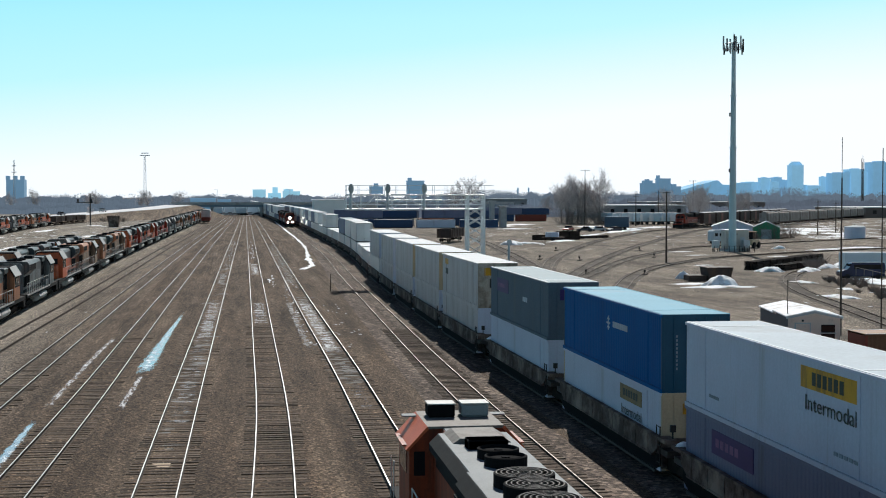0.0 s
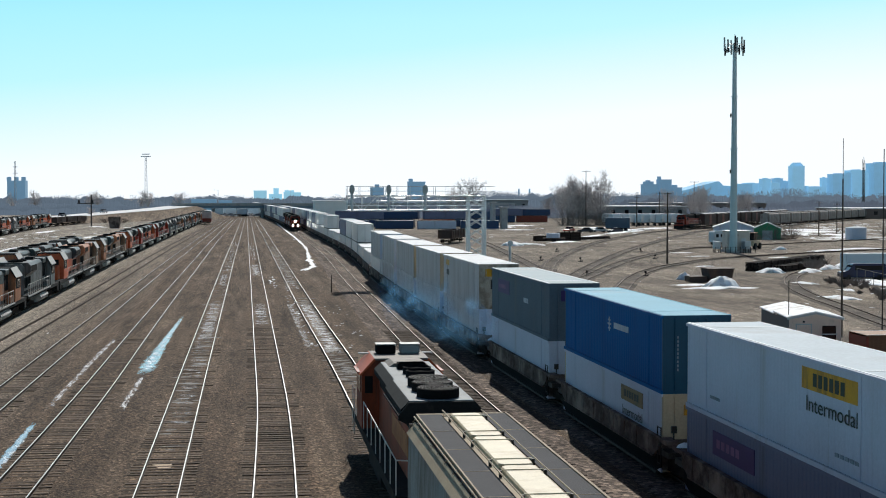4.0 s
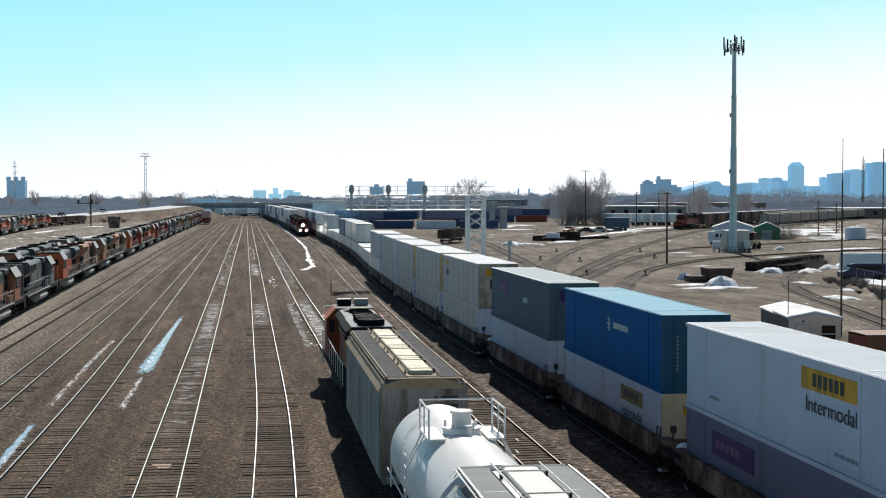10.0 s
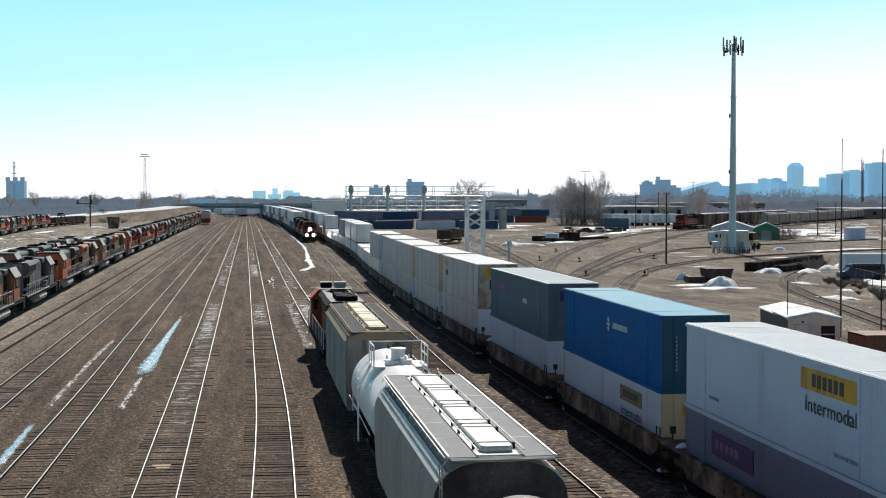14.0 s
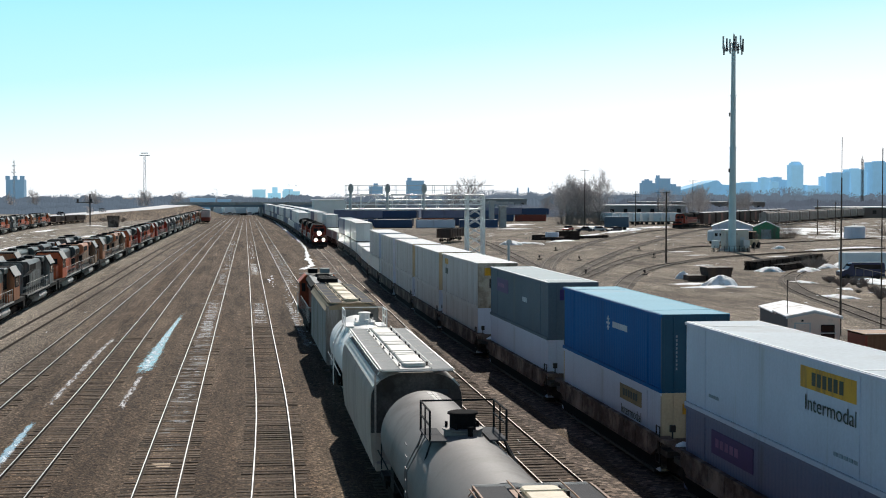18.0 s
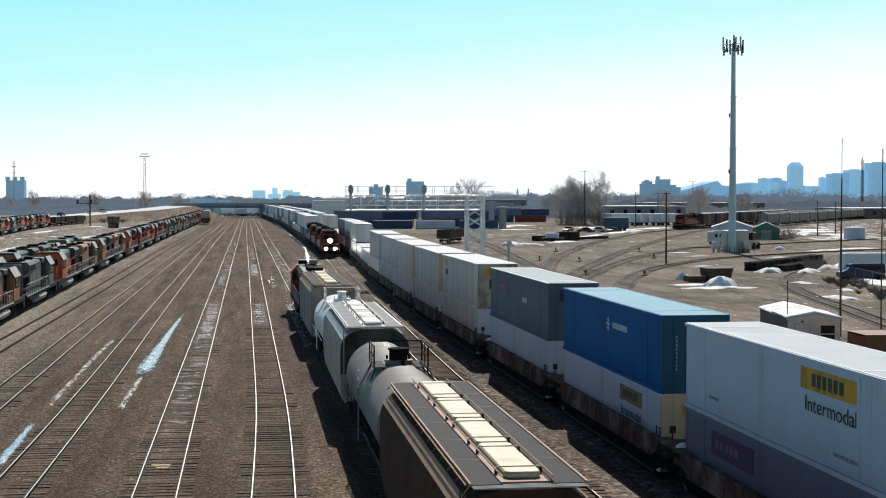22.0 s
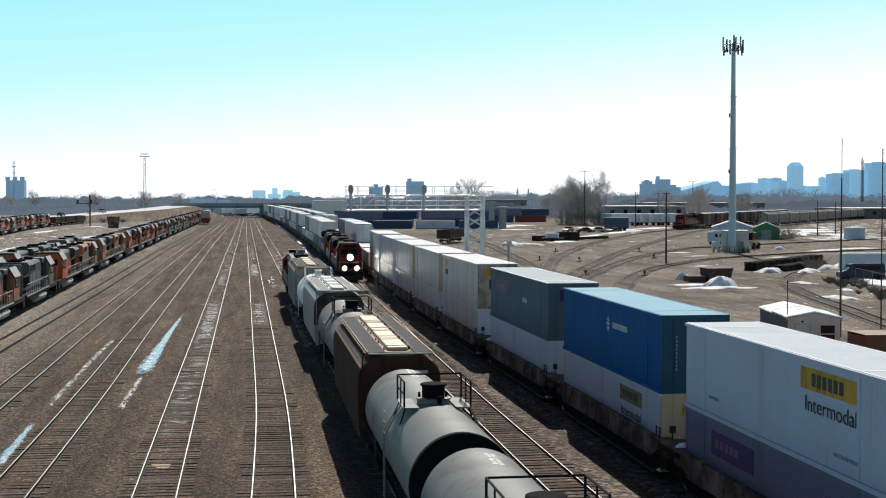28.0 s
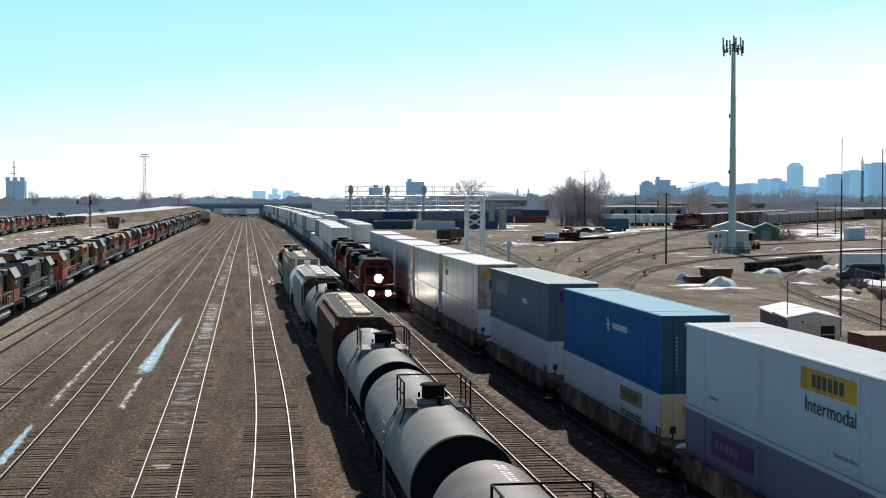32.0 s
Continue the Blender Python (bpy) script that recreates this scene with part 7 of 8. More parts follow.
crumbs("crumbs of melting snow scattered over the yard", [
    (4.6, 5.2, 100, 165, 30, 0.1), (3.0, 3.7, 165, 190, 14, 0.2), (7.0, 9.0, 100, 140, 18, 0.09), (1.2, 2.0, 240, 330, 30, 0.2), (-2.6, -1.6, 200, 330, 40, 0.16), (4.9, 6.2, 165, 260, 40, 0.16), (-20, -13, 100, 300, 30, 0.1), (12, 13, 300, 560, 40, 0.3)], 5)
crumbs("crumbs of old snow scattered over the lots", [(33, 60, 120, 230, 30, 0.14), (60, 110, 200, 300, 50, 0.22), (60, 140, 300, 480, 120, 0.6), (136, 160, 325, 352, 130, 0.8), (145, 200, 350, 420, 160, 1.0), (160, 260, 420, 560, 220, 1.4), (-75, -30, 300, 500, 60, 0.6), (-60, -30, 330, 420, 40, 0.9)], 6)
crumbs("pale washed silt between the rails", [(5.3, 6.7, 80, 150, 170, 0.3), (5.2, 6.2, 170, 300, 120, 0.4), (-3.6, -2.4, 60, 130, 60, 0.3), (-3.3, -2.0, 130, 300, 100, 0.35), (4.2, 5.0, 100, 170, 40, 0.25)], 11, "silt", mat("pale_silt", (0.17, 0.16, 0.148), 0.9, 0, 0.3, 2, 20, 0.2), "silt", 0.003)


def melting(name, rgb, stretch, start, soft, most, rough=0.75):
    """A thin broken film, snow or water, that frays into bare gravel at its edges and in blotches."""
    m = bpy.data.materials.new(name)
    m.use_nodes = True
    n, l = m.node_tree.nodes, m.node_tree.links
    b = n["Principled BSDF"]
    b.inputs["Base Color"].default_value, b.inputs["Roughness"].default_value = (*rgb, 1), rough
    co, mp, blot, fine = n.new("ShaderNodeTexCoord"), n.new("ShaderNodeMapping"), n.new("ShaderNodeTexNoise"), n.new("ShaderNodeTexNoise")
    mp.inputs["Scale"].default_value = stretch
    l.new(co.outputs["Object"], mp.inputs["Vector"])
    for t, sc, d in ((blot, 1.0, 8.0), (fine, 7.0, 4.0)):
        t.inputs["Scale"].default_value, t.inputs["Detail"].default_value, t.inputs["Roughness"].default_value = sc, d, 0.68
        l.new(mp.outputs[0], t.inputs["Vector"])

    def calc(op, a, c):
        k = n.new("ShaderNodeMath")
        k.operation = op
        for i, v in enumerate((a, c)):
            if isinstance(v, (int, float)):
                k.inputs[i].default_value = v
            else:
                l.new(v, k.inputs[i])
        return k.outputs[0]
    sep = n.new("ShaderNodeSeparateXYZ")
    l.new(co.outputs["UV"], sep.inputs[0])
    inner = 1.0
    for axis, gain in (("X", 4.0), ("Y", 8.0)):
        v = sep.outputs[axis]
        inner = calc("MINIMUM", inner, calc("MULTIPLY", calc("MINIMUM", v, calc("SUBTRACT", 1.0, v)), gain * 0.7))
    total = calc("ADD", calc("ADD", blot.outputs["Fac"], calc("MULTIPLY", calc("SUBTRACT", fine.outputs["Fac"], 0.5), 0.75)), calc("MULTIPLY", calc("SUBTRACT", inner, 1.0), 0.4))
    fade = n.new("ShaderNodeMapRange")
    fade.inputs["From Min"].default_value, fade.inputs["From Max"].default_value, fade.inputs["To Max"].default_value = start, start + soft, most
    l.new(total, fade.inputs["Value"])
    clear, both_ = n.new("ShaderNodeBsdfTransparent"), n.new("ShaderNodeMixShader")
    l.new(fade.outputs[0], both_.inputs["Fac"])
    l.new(clear.outputs[0], both_.inputs[1])
    l.new(b.outputs[0], both_.inputs[2])
    l.new(both_.outputs[0], n["Material Output"].inputs["Surface"])
    return m


def film_strip(name, label, cat, line, material, z=0.03):
    """A film on the ground along a line of (x, y, half width)."""
    bm = bmesh.new()
    uv = bm.loops.layers.uv.new("film")
    n = len(line) - 1
    rows = [[bm.verts.new((x + u * w, y, z)) for u in (-1, 0, 1)] for x, y, w in line]
    for i in range(n):
        for j in range(2):
            f = bm.faces.new((rows[i][j], rows[i][j + 1], rows[i + 1][j + 1], rows[i + 1][j]))
            for lp, (a, c) in zip(f.loops, ((j, i), (j + 1, i), (j + 1, i + 1), (j, i + 1))):
                lp[uv].uv = (a / 2, c / n)
    ob = tagged(part(name, bm, material), label, cat, kind="stuff")
    ob.visible_shadow = False
    return ob


def on_ties(track, y0, y1, off, half):
    return [(along(track, y)[0] + off, y, half) for y in np.linspace(y0, y1, 12)]


M_FILM_WHITE = melting("melting_snow_film", (0.8, 0.82, 0.85), (0.8, 1.3, 1), 0.47, 0.2, 0.85)
M_FILM_TIES = melting("melting_snow_on_ties", (0.74, 0.76, 0.79), (0.5, 1.8, 1), 0.5, 0.16, 0.8)
M_FILM_THIN = melting("last_thin_snow_on_ties", (0.62, 0.63, 0.65), (0.5, 1.5, 1), 0.54, 0.2, 0.6)
M_FILM_RUT = melting("snow_in_a_rut", (0.76, 0.77, 0.79), (2.6, 0.6, 1), 0.42, 0.24, 0.8)
SNOW_LABEL = "thin melting snow between the rails"
film_strip("snow_film", SNOW_LABEL, "snow", on_ties(TE, 186, 229, 0, 1.25), M_FILM_WHITE)
film_strip("snow_film", SNOW_LABEL, "snow", on_ties(TE, 114, 146, 0, 1.3), M_FILM_TIES)
film_strip("snow_film", SNOW_LABEL, "snow", on_ties(TF, 88, 150, 0.0, 1.15), M_FILM_WHITE)
film_strip("snow_film", "melting snow along a rail", "snow", on_ties(TF, 92, 150, -1.5, 0.6), M_FILM_TIES)
film_strip("snow_film", SNOW_LABEL, "snow", on_ties(TF, 66, 96, 0.0, 0.85), M_FILM_THIN)
film_strip("snow_film", SNOW_LABEL, "snow", on_ties(TF, 150, 240, 0.0, 0.9), M_FILM_THIN)
film_strip("snow_film", SNOW_LABEL, "snow", on_ties(TD, 58, 112, 0, 1.2), M_FILM_THIN)
film_strip("snow_film", SNOW_LABEL, "snow", on_ties(TD, 100, 150, 0, 1.2), M_FILM_TIES, 0.034)
film_strip("snow_film", SNOW_LABEL, "snow", on_ties(TD, 168, 200, 0, 0.9), M_FILM_TIES)
film_strip("snow_film", SNOW_LABEL, "snow", on_ties(TD, 240, 330, 0, 0.8), M_FILM_THIN)
film_strip("snow_film", "line of melting snow in a wheel rut", "snow", [(-9.75, 70, 0.3), (-9.68, 76, 0.34), (-9.6, 88, 0.36), (-9.62, 97, 0.4), (-9.45, 105, 0.36), (-9.3, 118, 0.25)], M_FILM_RUT)
film_strip("snow_film", "short line of melting snow below a puddle", "snow", [(-6.1, 70, 0.3), (-6.0, 76, 0.4), (-5.92, 82, 0.36), (-5.9, 88, 0.25)], M_FILM_RUT)


def flat_patch(name, label, cat, cx, cy, rx, ry, rot, seed, material, z=0.012):
    rnd = random.Random(seed)
    pts = []
    for i in range(64):
        a = 2 * math.pi * i / 64
        f = 0.85 + 0.5 * noise.noise((2.2 * math.cos(a), 2.2 * math.sin(a) + seed * 7.3, 0.5)) + rnd.uniform(-0.05, 0.05)
        u, v = rx * f * math.cos(a), ry * f * math.sin(a)
        c, s = math.cos(radians(rot)), math.sin(radians(rot))
        pts.append((cx + c * u - s * v, cy + s * u + c * v))
    tagged(shape(name, lambda bm: prism(bm, pts, z - 0.008, z, "z"), material), label, cat)


# bluish base colour paints in part of the sky's reflection
M_FILM_WATER = melting("rippled_meltwater", (0.3, 0.35, 0.42), (2.4, 0.9, 1), 0.3, 0.1, 1.0, 0.1)
M_FILM_SLUSH = melting("slush_at_a_puddle_edge", (0.7, 0.74, 0.78), (2.6, 1.0, 1), 0.47, 0.2, 0.8)
PUDDLE = [(-5.95, 86, 0.5), (-5.9, 90, 0.72), (-5.82, 97, 0.62), (-5.7, 106, 0.42), (-5.5, 118, 0.26), (-5.22, 134, 0.12)]
film_strip("puddle", "long blue puddle of meltwater between tracks", "puddle", PUDDLE, M_FILM_WATER, 0.012)
film_strip("slush", "broken white slush over a long puddle", "slush", [(x, y, w * 1.25) for x, y, w in PUDDLE], M_FILM_SLUSH, 0.02)
film_strip("puddle", "narrow blue puddle in a wheel rut", "puddle", [(-9.6, 56, 0.26), (-9.58, 60, 0.3), (-9.62, 65, 0.24), (-9.68, 70, 0.15)], M_FILM_WATER, 0.012)
film_strip("slush", "white slush along a narrow puddle", "slush", [(-9.5, 56, 0.4), (-9.5, 62, 0.4), (-9.6, 70, 0.32)], M_FILM_SLUSH, 0.02)
flat_patch("mud_patch", "pale dried mud patch between the rails", "mud", -3.14, 57.1, 0.42, 0.6, 0, 3, mat("pale_mud", (0.5, 0.38, 0.27), 0.9, 0, 0.15, 2, 20, 0.2), 0.02)

# ---- open lot: bins, stacked ties, huts, vehicles ----
def waste_bin():
    top = tagged(new("scrap_bin"), "dark open scrap bin behind a snow heap", "bin")
    shape("bin_wall", lambda bm: prism(bm, [(55.8, 0.2), (58.5, 0.2), (58.8, 1.6), (55.6, 1.6)], 169, 172), M_BROWNCAR, top)
    block("rim", (55.5, 58.9, 168.9, 172.1, 1.6, 1.72), M_BROWNCAR, top)
    block("drop_ramp", (53.4, 55.6, 169.4, 171.6, 0.1, 0.75), M_BROWNCAR, top)
    for x in (56.0, 57.9):
        block("skid", (x, x + 0.3, 169, 172, 0, 0.2), M_BROWNCAR, top)


waste_bin()
tie_mesh = bmesh.new()
box(tie_mesh, -0.115, 0.115, -1.28, 1.28, 0, 0.18)
TIE = bpy.data.meshes.new("tie")
tie_mesh.to_mesh(TIE)
tie_mesh.free()
TIE.materials.append(M_TIE)
TIE_OLD = TIE.copy()
TIE_OLD.materials[0] = mat("tarred_old_tie", (0.035, 0.026, 0.022), 0.95, 0, 0.4, 2, 30, 0.4, random_tint=0.5, spec=0.1)


def tie_stack(x0, y0, x1, y1, rows, label):
    top = tagged(new("tie_stack"), label, "timber stack", "stacks of ties")
    rnd = random.Random(int(x0))
    d = Vector((x1 - x0, y1 - y0))
    ang = math.atan2(d.y, d.x)
    n = int(d.length / 2.7)
    for k in range(n):
        cx, cy = x0 + d.x * (k + 0.5) / n, y0 + d.y * (k + 0.5) / n
        for r in range(rows):
            for j in range(5):
                o = new("tie", TIE_OLD)
                o.parent = top
                w = (j - 2) * 0.42 + rnd.uniform(-0.06, 0.06)
                o.matrix_basis = pose(cx - math.sin(ang) * w, cy + math.cos(ang) * w, 0.02 + r * 0.2, 0, 0, math.degrees(ang) - 90 + rnd.uniform(-4, 4))


tie_stack(70, 194, 90, 219, 6, "long dark stack of old railway ties")
tie_stack(73.5, 192.5, 86, 208, 4, "low dark stack of old railway ties")


def gable_hut():
    M = mat("beige_metal_siding", (0.78, 0.6, 0.5), 0.7, 0, 0.12, 0.8, 12, 0.08, (0.27, 0.22, 0.18), 0.66)
    # darker siding puts the shade of the side wall into its colour
    side = mat("grey_and_shaded_siding", (0.13, 0.125, 0.13), 0.7, 0, 0.15, 0.8, 12, 0.08, (0.12, 0.1, 0.09), 0.66)
    top = tagged(new("hut"), "beige metal hut, its sides darkened for shade, with a snow-white stepped gable roof", "hut")
    shape("wall", lambda bm: prism(bm, [(-1.7, 0), (1.7, 0), (1.7, 2.5), (0, 2.86), (-1.7, 2.5)], 0, 5.0), M, top)
    shape("rear_wall", lambda bm: prism(bm, [(-1.7, 0), (1.7, 0), (1.7, 2.38), (0, 2.72), (-1.7, 2.38)], 5.0, 10.4), side, top)
    for i in range(10):
        block("side_panel", (-1.73, -1.7, 0.02 + i * 1.04, 1.04 + i * 1.04, 0.05, 2.44 if i < 4 else 2.32), side, top)
    for s in (-1, 1):
        for a, b, drop in ((-0.15, 5.1, 0.0), (5.1, 10.5, 0.13)):
            shape("roof_panel", lambda bm: prism(bm, [(0, 2.88 - drop), (s * 1.85, 2.49 - drop), (s * 1.85, 2.57 - drop), (0, 2.97 - drop)], a, b), SNOW, top)
        shape("verge_board", lambda bm: prism(bm, [(0, 2.76), (s * 1.85, 2.38), (s * 1.85, 2.5), (0, 2.89)], -0.17, -0.13), M_GALV, top)
    block("door_frame", (-1.28, -0.22, -0.03, 0.0, 0.0, 2.12), M_GALV, top)
    block("door", (-1.2, -0.3, -0.05, -0.03, 0.05, 2.05), M, top, "beige door")
    window = block("window", (0.45, 1.35, -0.03, 0.0, 0.85, 2.0), M_WINDOW, top)
    block("window_frame", (0.38, 1.42, -0.06, -0.03, 1.4, 1.48), M_GALV, window)
    block("lamp_bracket", (-0.82, -0.7, -0.14, 0.0, 2.2, 2.32), M_DARKSTEEL, top)
    top.matrix_basis = pose(37.15, 90.8, 0, 0, 0, -10.5)
    shape("flue", lambda bm: rod(bm, (-1.55, 1.0, 2.4), (-1.55, 1.0, 4.9), 0.03, 6), M_DARKSTEEL, top)


gable_hut()
brown = container("rust-brown steel storage container", mat("rust_brown_paint", (0.2, 0.09, 0.05), 0.7, 0, 0.25, 0.8, 12, 0.1, (0.12, 0.07, 0.05), 0.62), M_BROWNROOF, M_REDBOX, 12.19, 2.45, True)
brown.name = "storage_container"
brown.matrix_basis = pose(41.8, 80.8, 0, 0, 0, 89)


def trailer(label, x, y, turn, paint, length=14.0):
    top = tagged(new("trailer"), label, "trailer", "parked trailers")
    h = length / 2
    block("box", (-1.28, 1.28, -h, h, 1.1, 4.0), paint, top, bevel=0.04)
    block("roof", (-1.24, 1.24, -h + 0.05, h - 0.05, 4.0, 4.04), M_ROOFWHITE, top)
    block("door", (-1.2, 1.2, -h - 0.03, -h, 1.2, 3.9), paint, top)
    block("chassis", (-0.5, 0.5, -h, h, 0.85, 1.1), M_DARKSTEEL, top)
    for s in (-1, 1):
        for yy in (-h + 1.2, -h + 2.4):
            shape("wheel", lambda bm: turned(bm, [(-0.25, 0.2), (-0.25, 0.5), (0.25, 0.5), (0.25, 0.2)], (s * 0.95, yy, 0.5), "x", 14), M_TYRE, top)
        block("landing_leg", (s * 0.7 - 0.08, s * 0.7 + 0.08, h - 3.2, h - 3.0, 0, 1.1), M_DARKSTEEL, top)
    top.matrix_basis = pose(x, y, 0, 0, 0, turn)
    return top


trailer("white box trailer behind a dark van", 83.4, 178.5, 86, mat("white_trailer_panel", (0.66, 0.69, 0.72), 0.5, 0, 0.06, 0.6, 12, 0.03), 13).scale = (1, 1, 0.76)
TR = mat("dull_white_trailer_panel", (0.68, 0.73, 0.76), 0.55, 0, 0.1, 0.6, 12, 0.03, (0.3, 0.3, 0.3), 0.66)
for i in range(7):
    trailer("dull white box trailer parked in a row", 128 + i * 3.9, 498 + (i % 2) * 2, 4 - i, TR, 13)
for x, y, a in ((-13, 735, 80), (-7, 742, 95), (-1, 733, 88), (5, 748, 84), (11, 738, 92), (-10, 770, 70)):
    trailer("white box trailer parked beyond the overpass", x, y, a, TR, 5.5)
trailer("blue-grey box trailer parked apart", 108, 412, 70, mat("slate_trailer_panel", (0.07, 0.1, 0.14), 0.6, 0, 0.1, 0.6, 12, 0.03), 7)
trailer("white box trailer at the end of the lot", 184, 352, 60, TR, 9)


def low_building(label, x0, x1, y0, y1, z, wall, roof, windows=0):
    top = tagged(new("warehouse"), label, "building", "far low buildings")
    block("wall", (x0, x1, y0, y1, 0, z), wall, top)
    block("roof", (x0 - 0.5, x1 + 0.5, y0 - 0.5, y1 + 0.5, z, z + 0.35), roof, top)
    for i in range(windows):
        x = x0 + (i + 0.5) * (x1 - x0) / windows
        block("window", (x - 0.9, x + 0.9, y0 - 0.04, y0, z * 0.4, z * 0.75), M_WINDOW, top)


M_BRICKFAR = mat("dull_brown_brick", (0.17, 0.13, 0.115), 0.9, 0, 0.15, 0.3, 4, 0.1)
M_SIDEFAR = mat("grey_and_shaded_siding", (0.2, 0.21, 0.22), 0.7, 0, 0.12, 0.2, 4, 0.05)
low_building("long low grey warehouse with a snowy roof", 150, 200, 640, 680, 5.4, M_SIDEFAR, M_ROOFWHITE, 8)
low_building("long low brown warehouse", 200, 260, 700, 740, 6.5, M_BRICKFAR, M_SIDEFAR, 9)
low_building("low tan office building beside the tracks", 27, 39, 560, 575, 8.2, mat("pale_stucco", (0.8, 0.79, 0.76), 0.85, 0, 0.1, 0.3, 5, 0.05), M_ROOFWHITE)
low_building("low pale annex beside the tracks", 40.5, 52, 565, 575, 6.4, M_CONCRETE, M_ROOFWHITE, 3)
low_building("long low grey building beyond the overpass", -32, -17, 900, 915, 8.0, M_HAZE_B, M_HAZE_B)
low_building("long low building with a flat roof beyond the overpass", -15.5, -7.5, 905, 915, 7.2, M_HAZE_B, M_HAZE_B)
low_building("low dark brick warehouse building", 96, 118, 720, 750, 6.0, M_BRICKFAR, M_SIDEFAR, 5)
low_building("low grey warehouse with a pale roof", 120, 150, 760, 790, 8.0, M_SIDEFAR, M_ROOFCOOL, 6)
low_building("low dark depot building", 270, 340, 620, 660, 4.5, M_BRICKFAR, M_ROOFWHITE, 9)
low_building("narrow pale stair tower", 78, 79.3, 455, 458, 8.2, M_CONCRETE, M_CONCRETE)
low_building("narrow pale stair tower beside the other", 81.2, 83.2, 455, 458, 6.6, M_CONCRETE, M_CONCRETE)


def shed_gable(label, x, y, w, d, z, turn, wall, roof):
    top = tagged(new("shed"), label, "shed")
    shape("wall", lambda bm: prism(bm, [(-w, 0), (w, 0), (w, z), (0, z * 1.55), (-w, z)], 0, d), wall, top)
    for s in (-1, 1):
        shape("roof_panel", lambda bm: prism(bm, [(0, z * 1.55 + 0.03), (s * (w + 0.3), z - 0.06), (s * (w + 0.3), z + 0.04), (0, z * 1.55 + 0.14)], -0.3, d + 0.3), roof, top)
    block("door", (-1.2, 1.2, -0.04, 0, 0, z * 0.85), M_GALV, top)
    top.matrix_basis = pose(x, y, 0, 0, 0, turn)


shed_gable("white metal shed with a low gable roof", 115.6, 333, 4.7, 14, 2.9, -19, M_WHITEBOX, M_ROOFWHITE)
shed_gable("green metal shed with a pale roof", 123.3, 331, 3.1, 9, 2.6, -20, mat("green_siding", (0.06, 0.26, 0.13), 0.6, 0, 0.12, 0.5, 8, 0.05), M_ROOFCOOL)


def camper():
    top = tagged(new("camper"), "pale blue-white camper body parked by the shed", "camper")
    shape("body", lambda bm: prism(bm, [(-2.3, 0.55), (2.3, 0.55), (2.4, 1.6), (2.1, 2.7), (1.6, 2.95), (-1.9, 2.95), (-2.3, 2.6)], -1.05, 1.05, "x"), M_ROOFPALE, top, bevel=0.08)
    for y in (-1.5, -0.3, 0.9):
        block("window", (1.04, 1.07, y - 0.35, y + 0.35, 1.6, 2.3), M_WINDOW, top)
    for y in (-1.4, 1.4):
        for q in (-0.9, 0.9):
            shape("wheel", lambda bm: turned(bm, [(-0.12, 0.12), (-0.12, 0.36), (0.12, 0.36), (0.12, 0.12)], (q, y, 0.36), "x", 14), M_TYRE, top)
    top.matrix_basis = pose(101.2, 300, 0, 0, 0, -72)


camper()


def storage_tank():
    top = tagged(new("storage_tank"), "squat white round storage tank in the snowy lot", "tank")
    shape("tank_wall", lambda bm: turned(bm, [(0, 2.4), (0.05, 2.45), (2.7, 2.45), (2.75, 2.4)], (145.4, 331, 0), "z", 28), M_WHITEBOX, top, soft=True)
    shape("tank_roof", lambda bm: turned(bm, [(0, 2.5), (0.06, 2.5), (0.35, 0.6), (0.37, 0.05)], (145.4, 331, 2.75), "z", 28), M_ROOFPALE, top)
    shape("roof_vent", lambda bm: rod(bm, (145.4, 331, 3.05), (145.4, 331, 3.5), 0.12, 8), M_GALV, top)


storage_tank()
caboose = tagged(new("loader"), "small dull tan loader beside the mast", "loader")
block("body", (-1.2, 1.2, -2, 2, 0.6, 1.7), M_TANBOX, caboose, bevel=0.1)
block("cab", (-0.8, 0.8, -0.8, 0.9, 1.7, 3.1), M_WINDOW, caboose, bevel=0.06)
block("cab_roof", (-0.95, 0.95, -0.95, 1.05, 3.1, 3.25), M_ORANGE_OLD, caboose)
for s in (-1, 1):
    for yy in (-1.3, 1.3):
        shape("wheel", lambda bm: turned(bm, [(-0.25, 0.2), (-0.25, 0.6), (0.25, 0.6), (0.25, 0.2)], (s * 1.2, yy, 0.6), "x", 14), M_TYRE, caboose)
caboose.matrix_basis = pose(99.5, 276, 0, 0, 0, -40)

# ---- freight cars standing on the far sidings ----
copy_thing(SECOND, pose(136.6, 436, 0.155, 0, 0, 148))
BOX_D = tagged(new("boxcar"), "dark maroon boxcar on a far siding", "boxcar", "cars on the far sidings")
block("body", (-1.55, 1.55, -7.6, 7.6, 1.0, 4.5), M_BROWNCAR, BOX_D, bevel=0.06)
shape("roof", lambda bm: prism(bm, [(-1.58, 4.45), (1.58, 4.45), (0, 4.8)], -7.65, 7.65), M_SIDEFAR, BOX_D)
block("door", (-1.58, 1.58, -1.4, 1.4, 1.15, 4.2), M_MAROON, BOX_D)
for s in (-1, 1):
    bogie(BOX_D, s * 5.6)
HOP_FAR = tagged(new("covered_hopper"), "dull grey covered hopper on a far siding", "hopper car", "cars on the far sidings")
shape("body", lambda bm: prism(bm, [(-1.5, 1.2), (-1.6, 2.6), (-1.5, 4.1), (0, 4.6), (1.5, 4.1), (1.6, 2.6), (1.5, 1.2)], -7.4, 7.4), M_HOPGREY, HOP_FAR)
block("roof_walk", (-0.5, 0.5, -7.4, 7.4, 4.6, 4.7), M_HATCHWHITE, HOP_FAR)
block("sill", (-1.4, 1.4, -8, 8, 0.95, 1.2), M_DARKSTEEL, HOP_FAR)
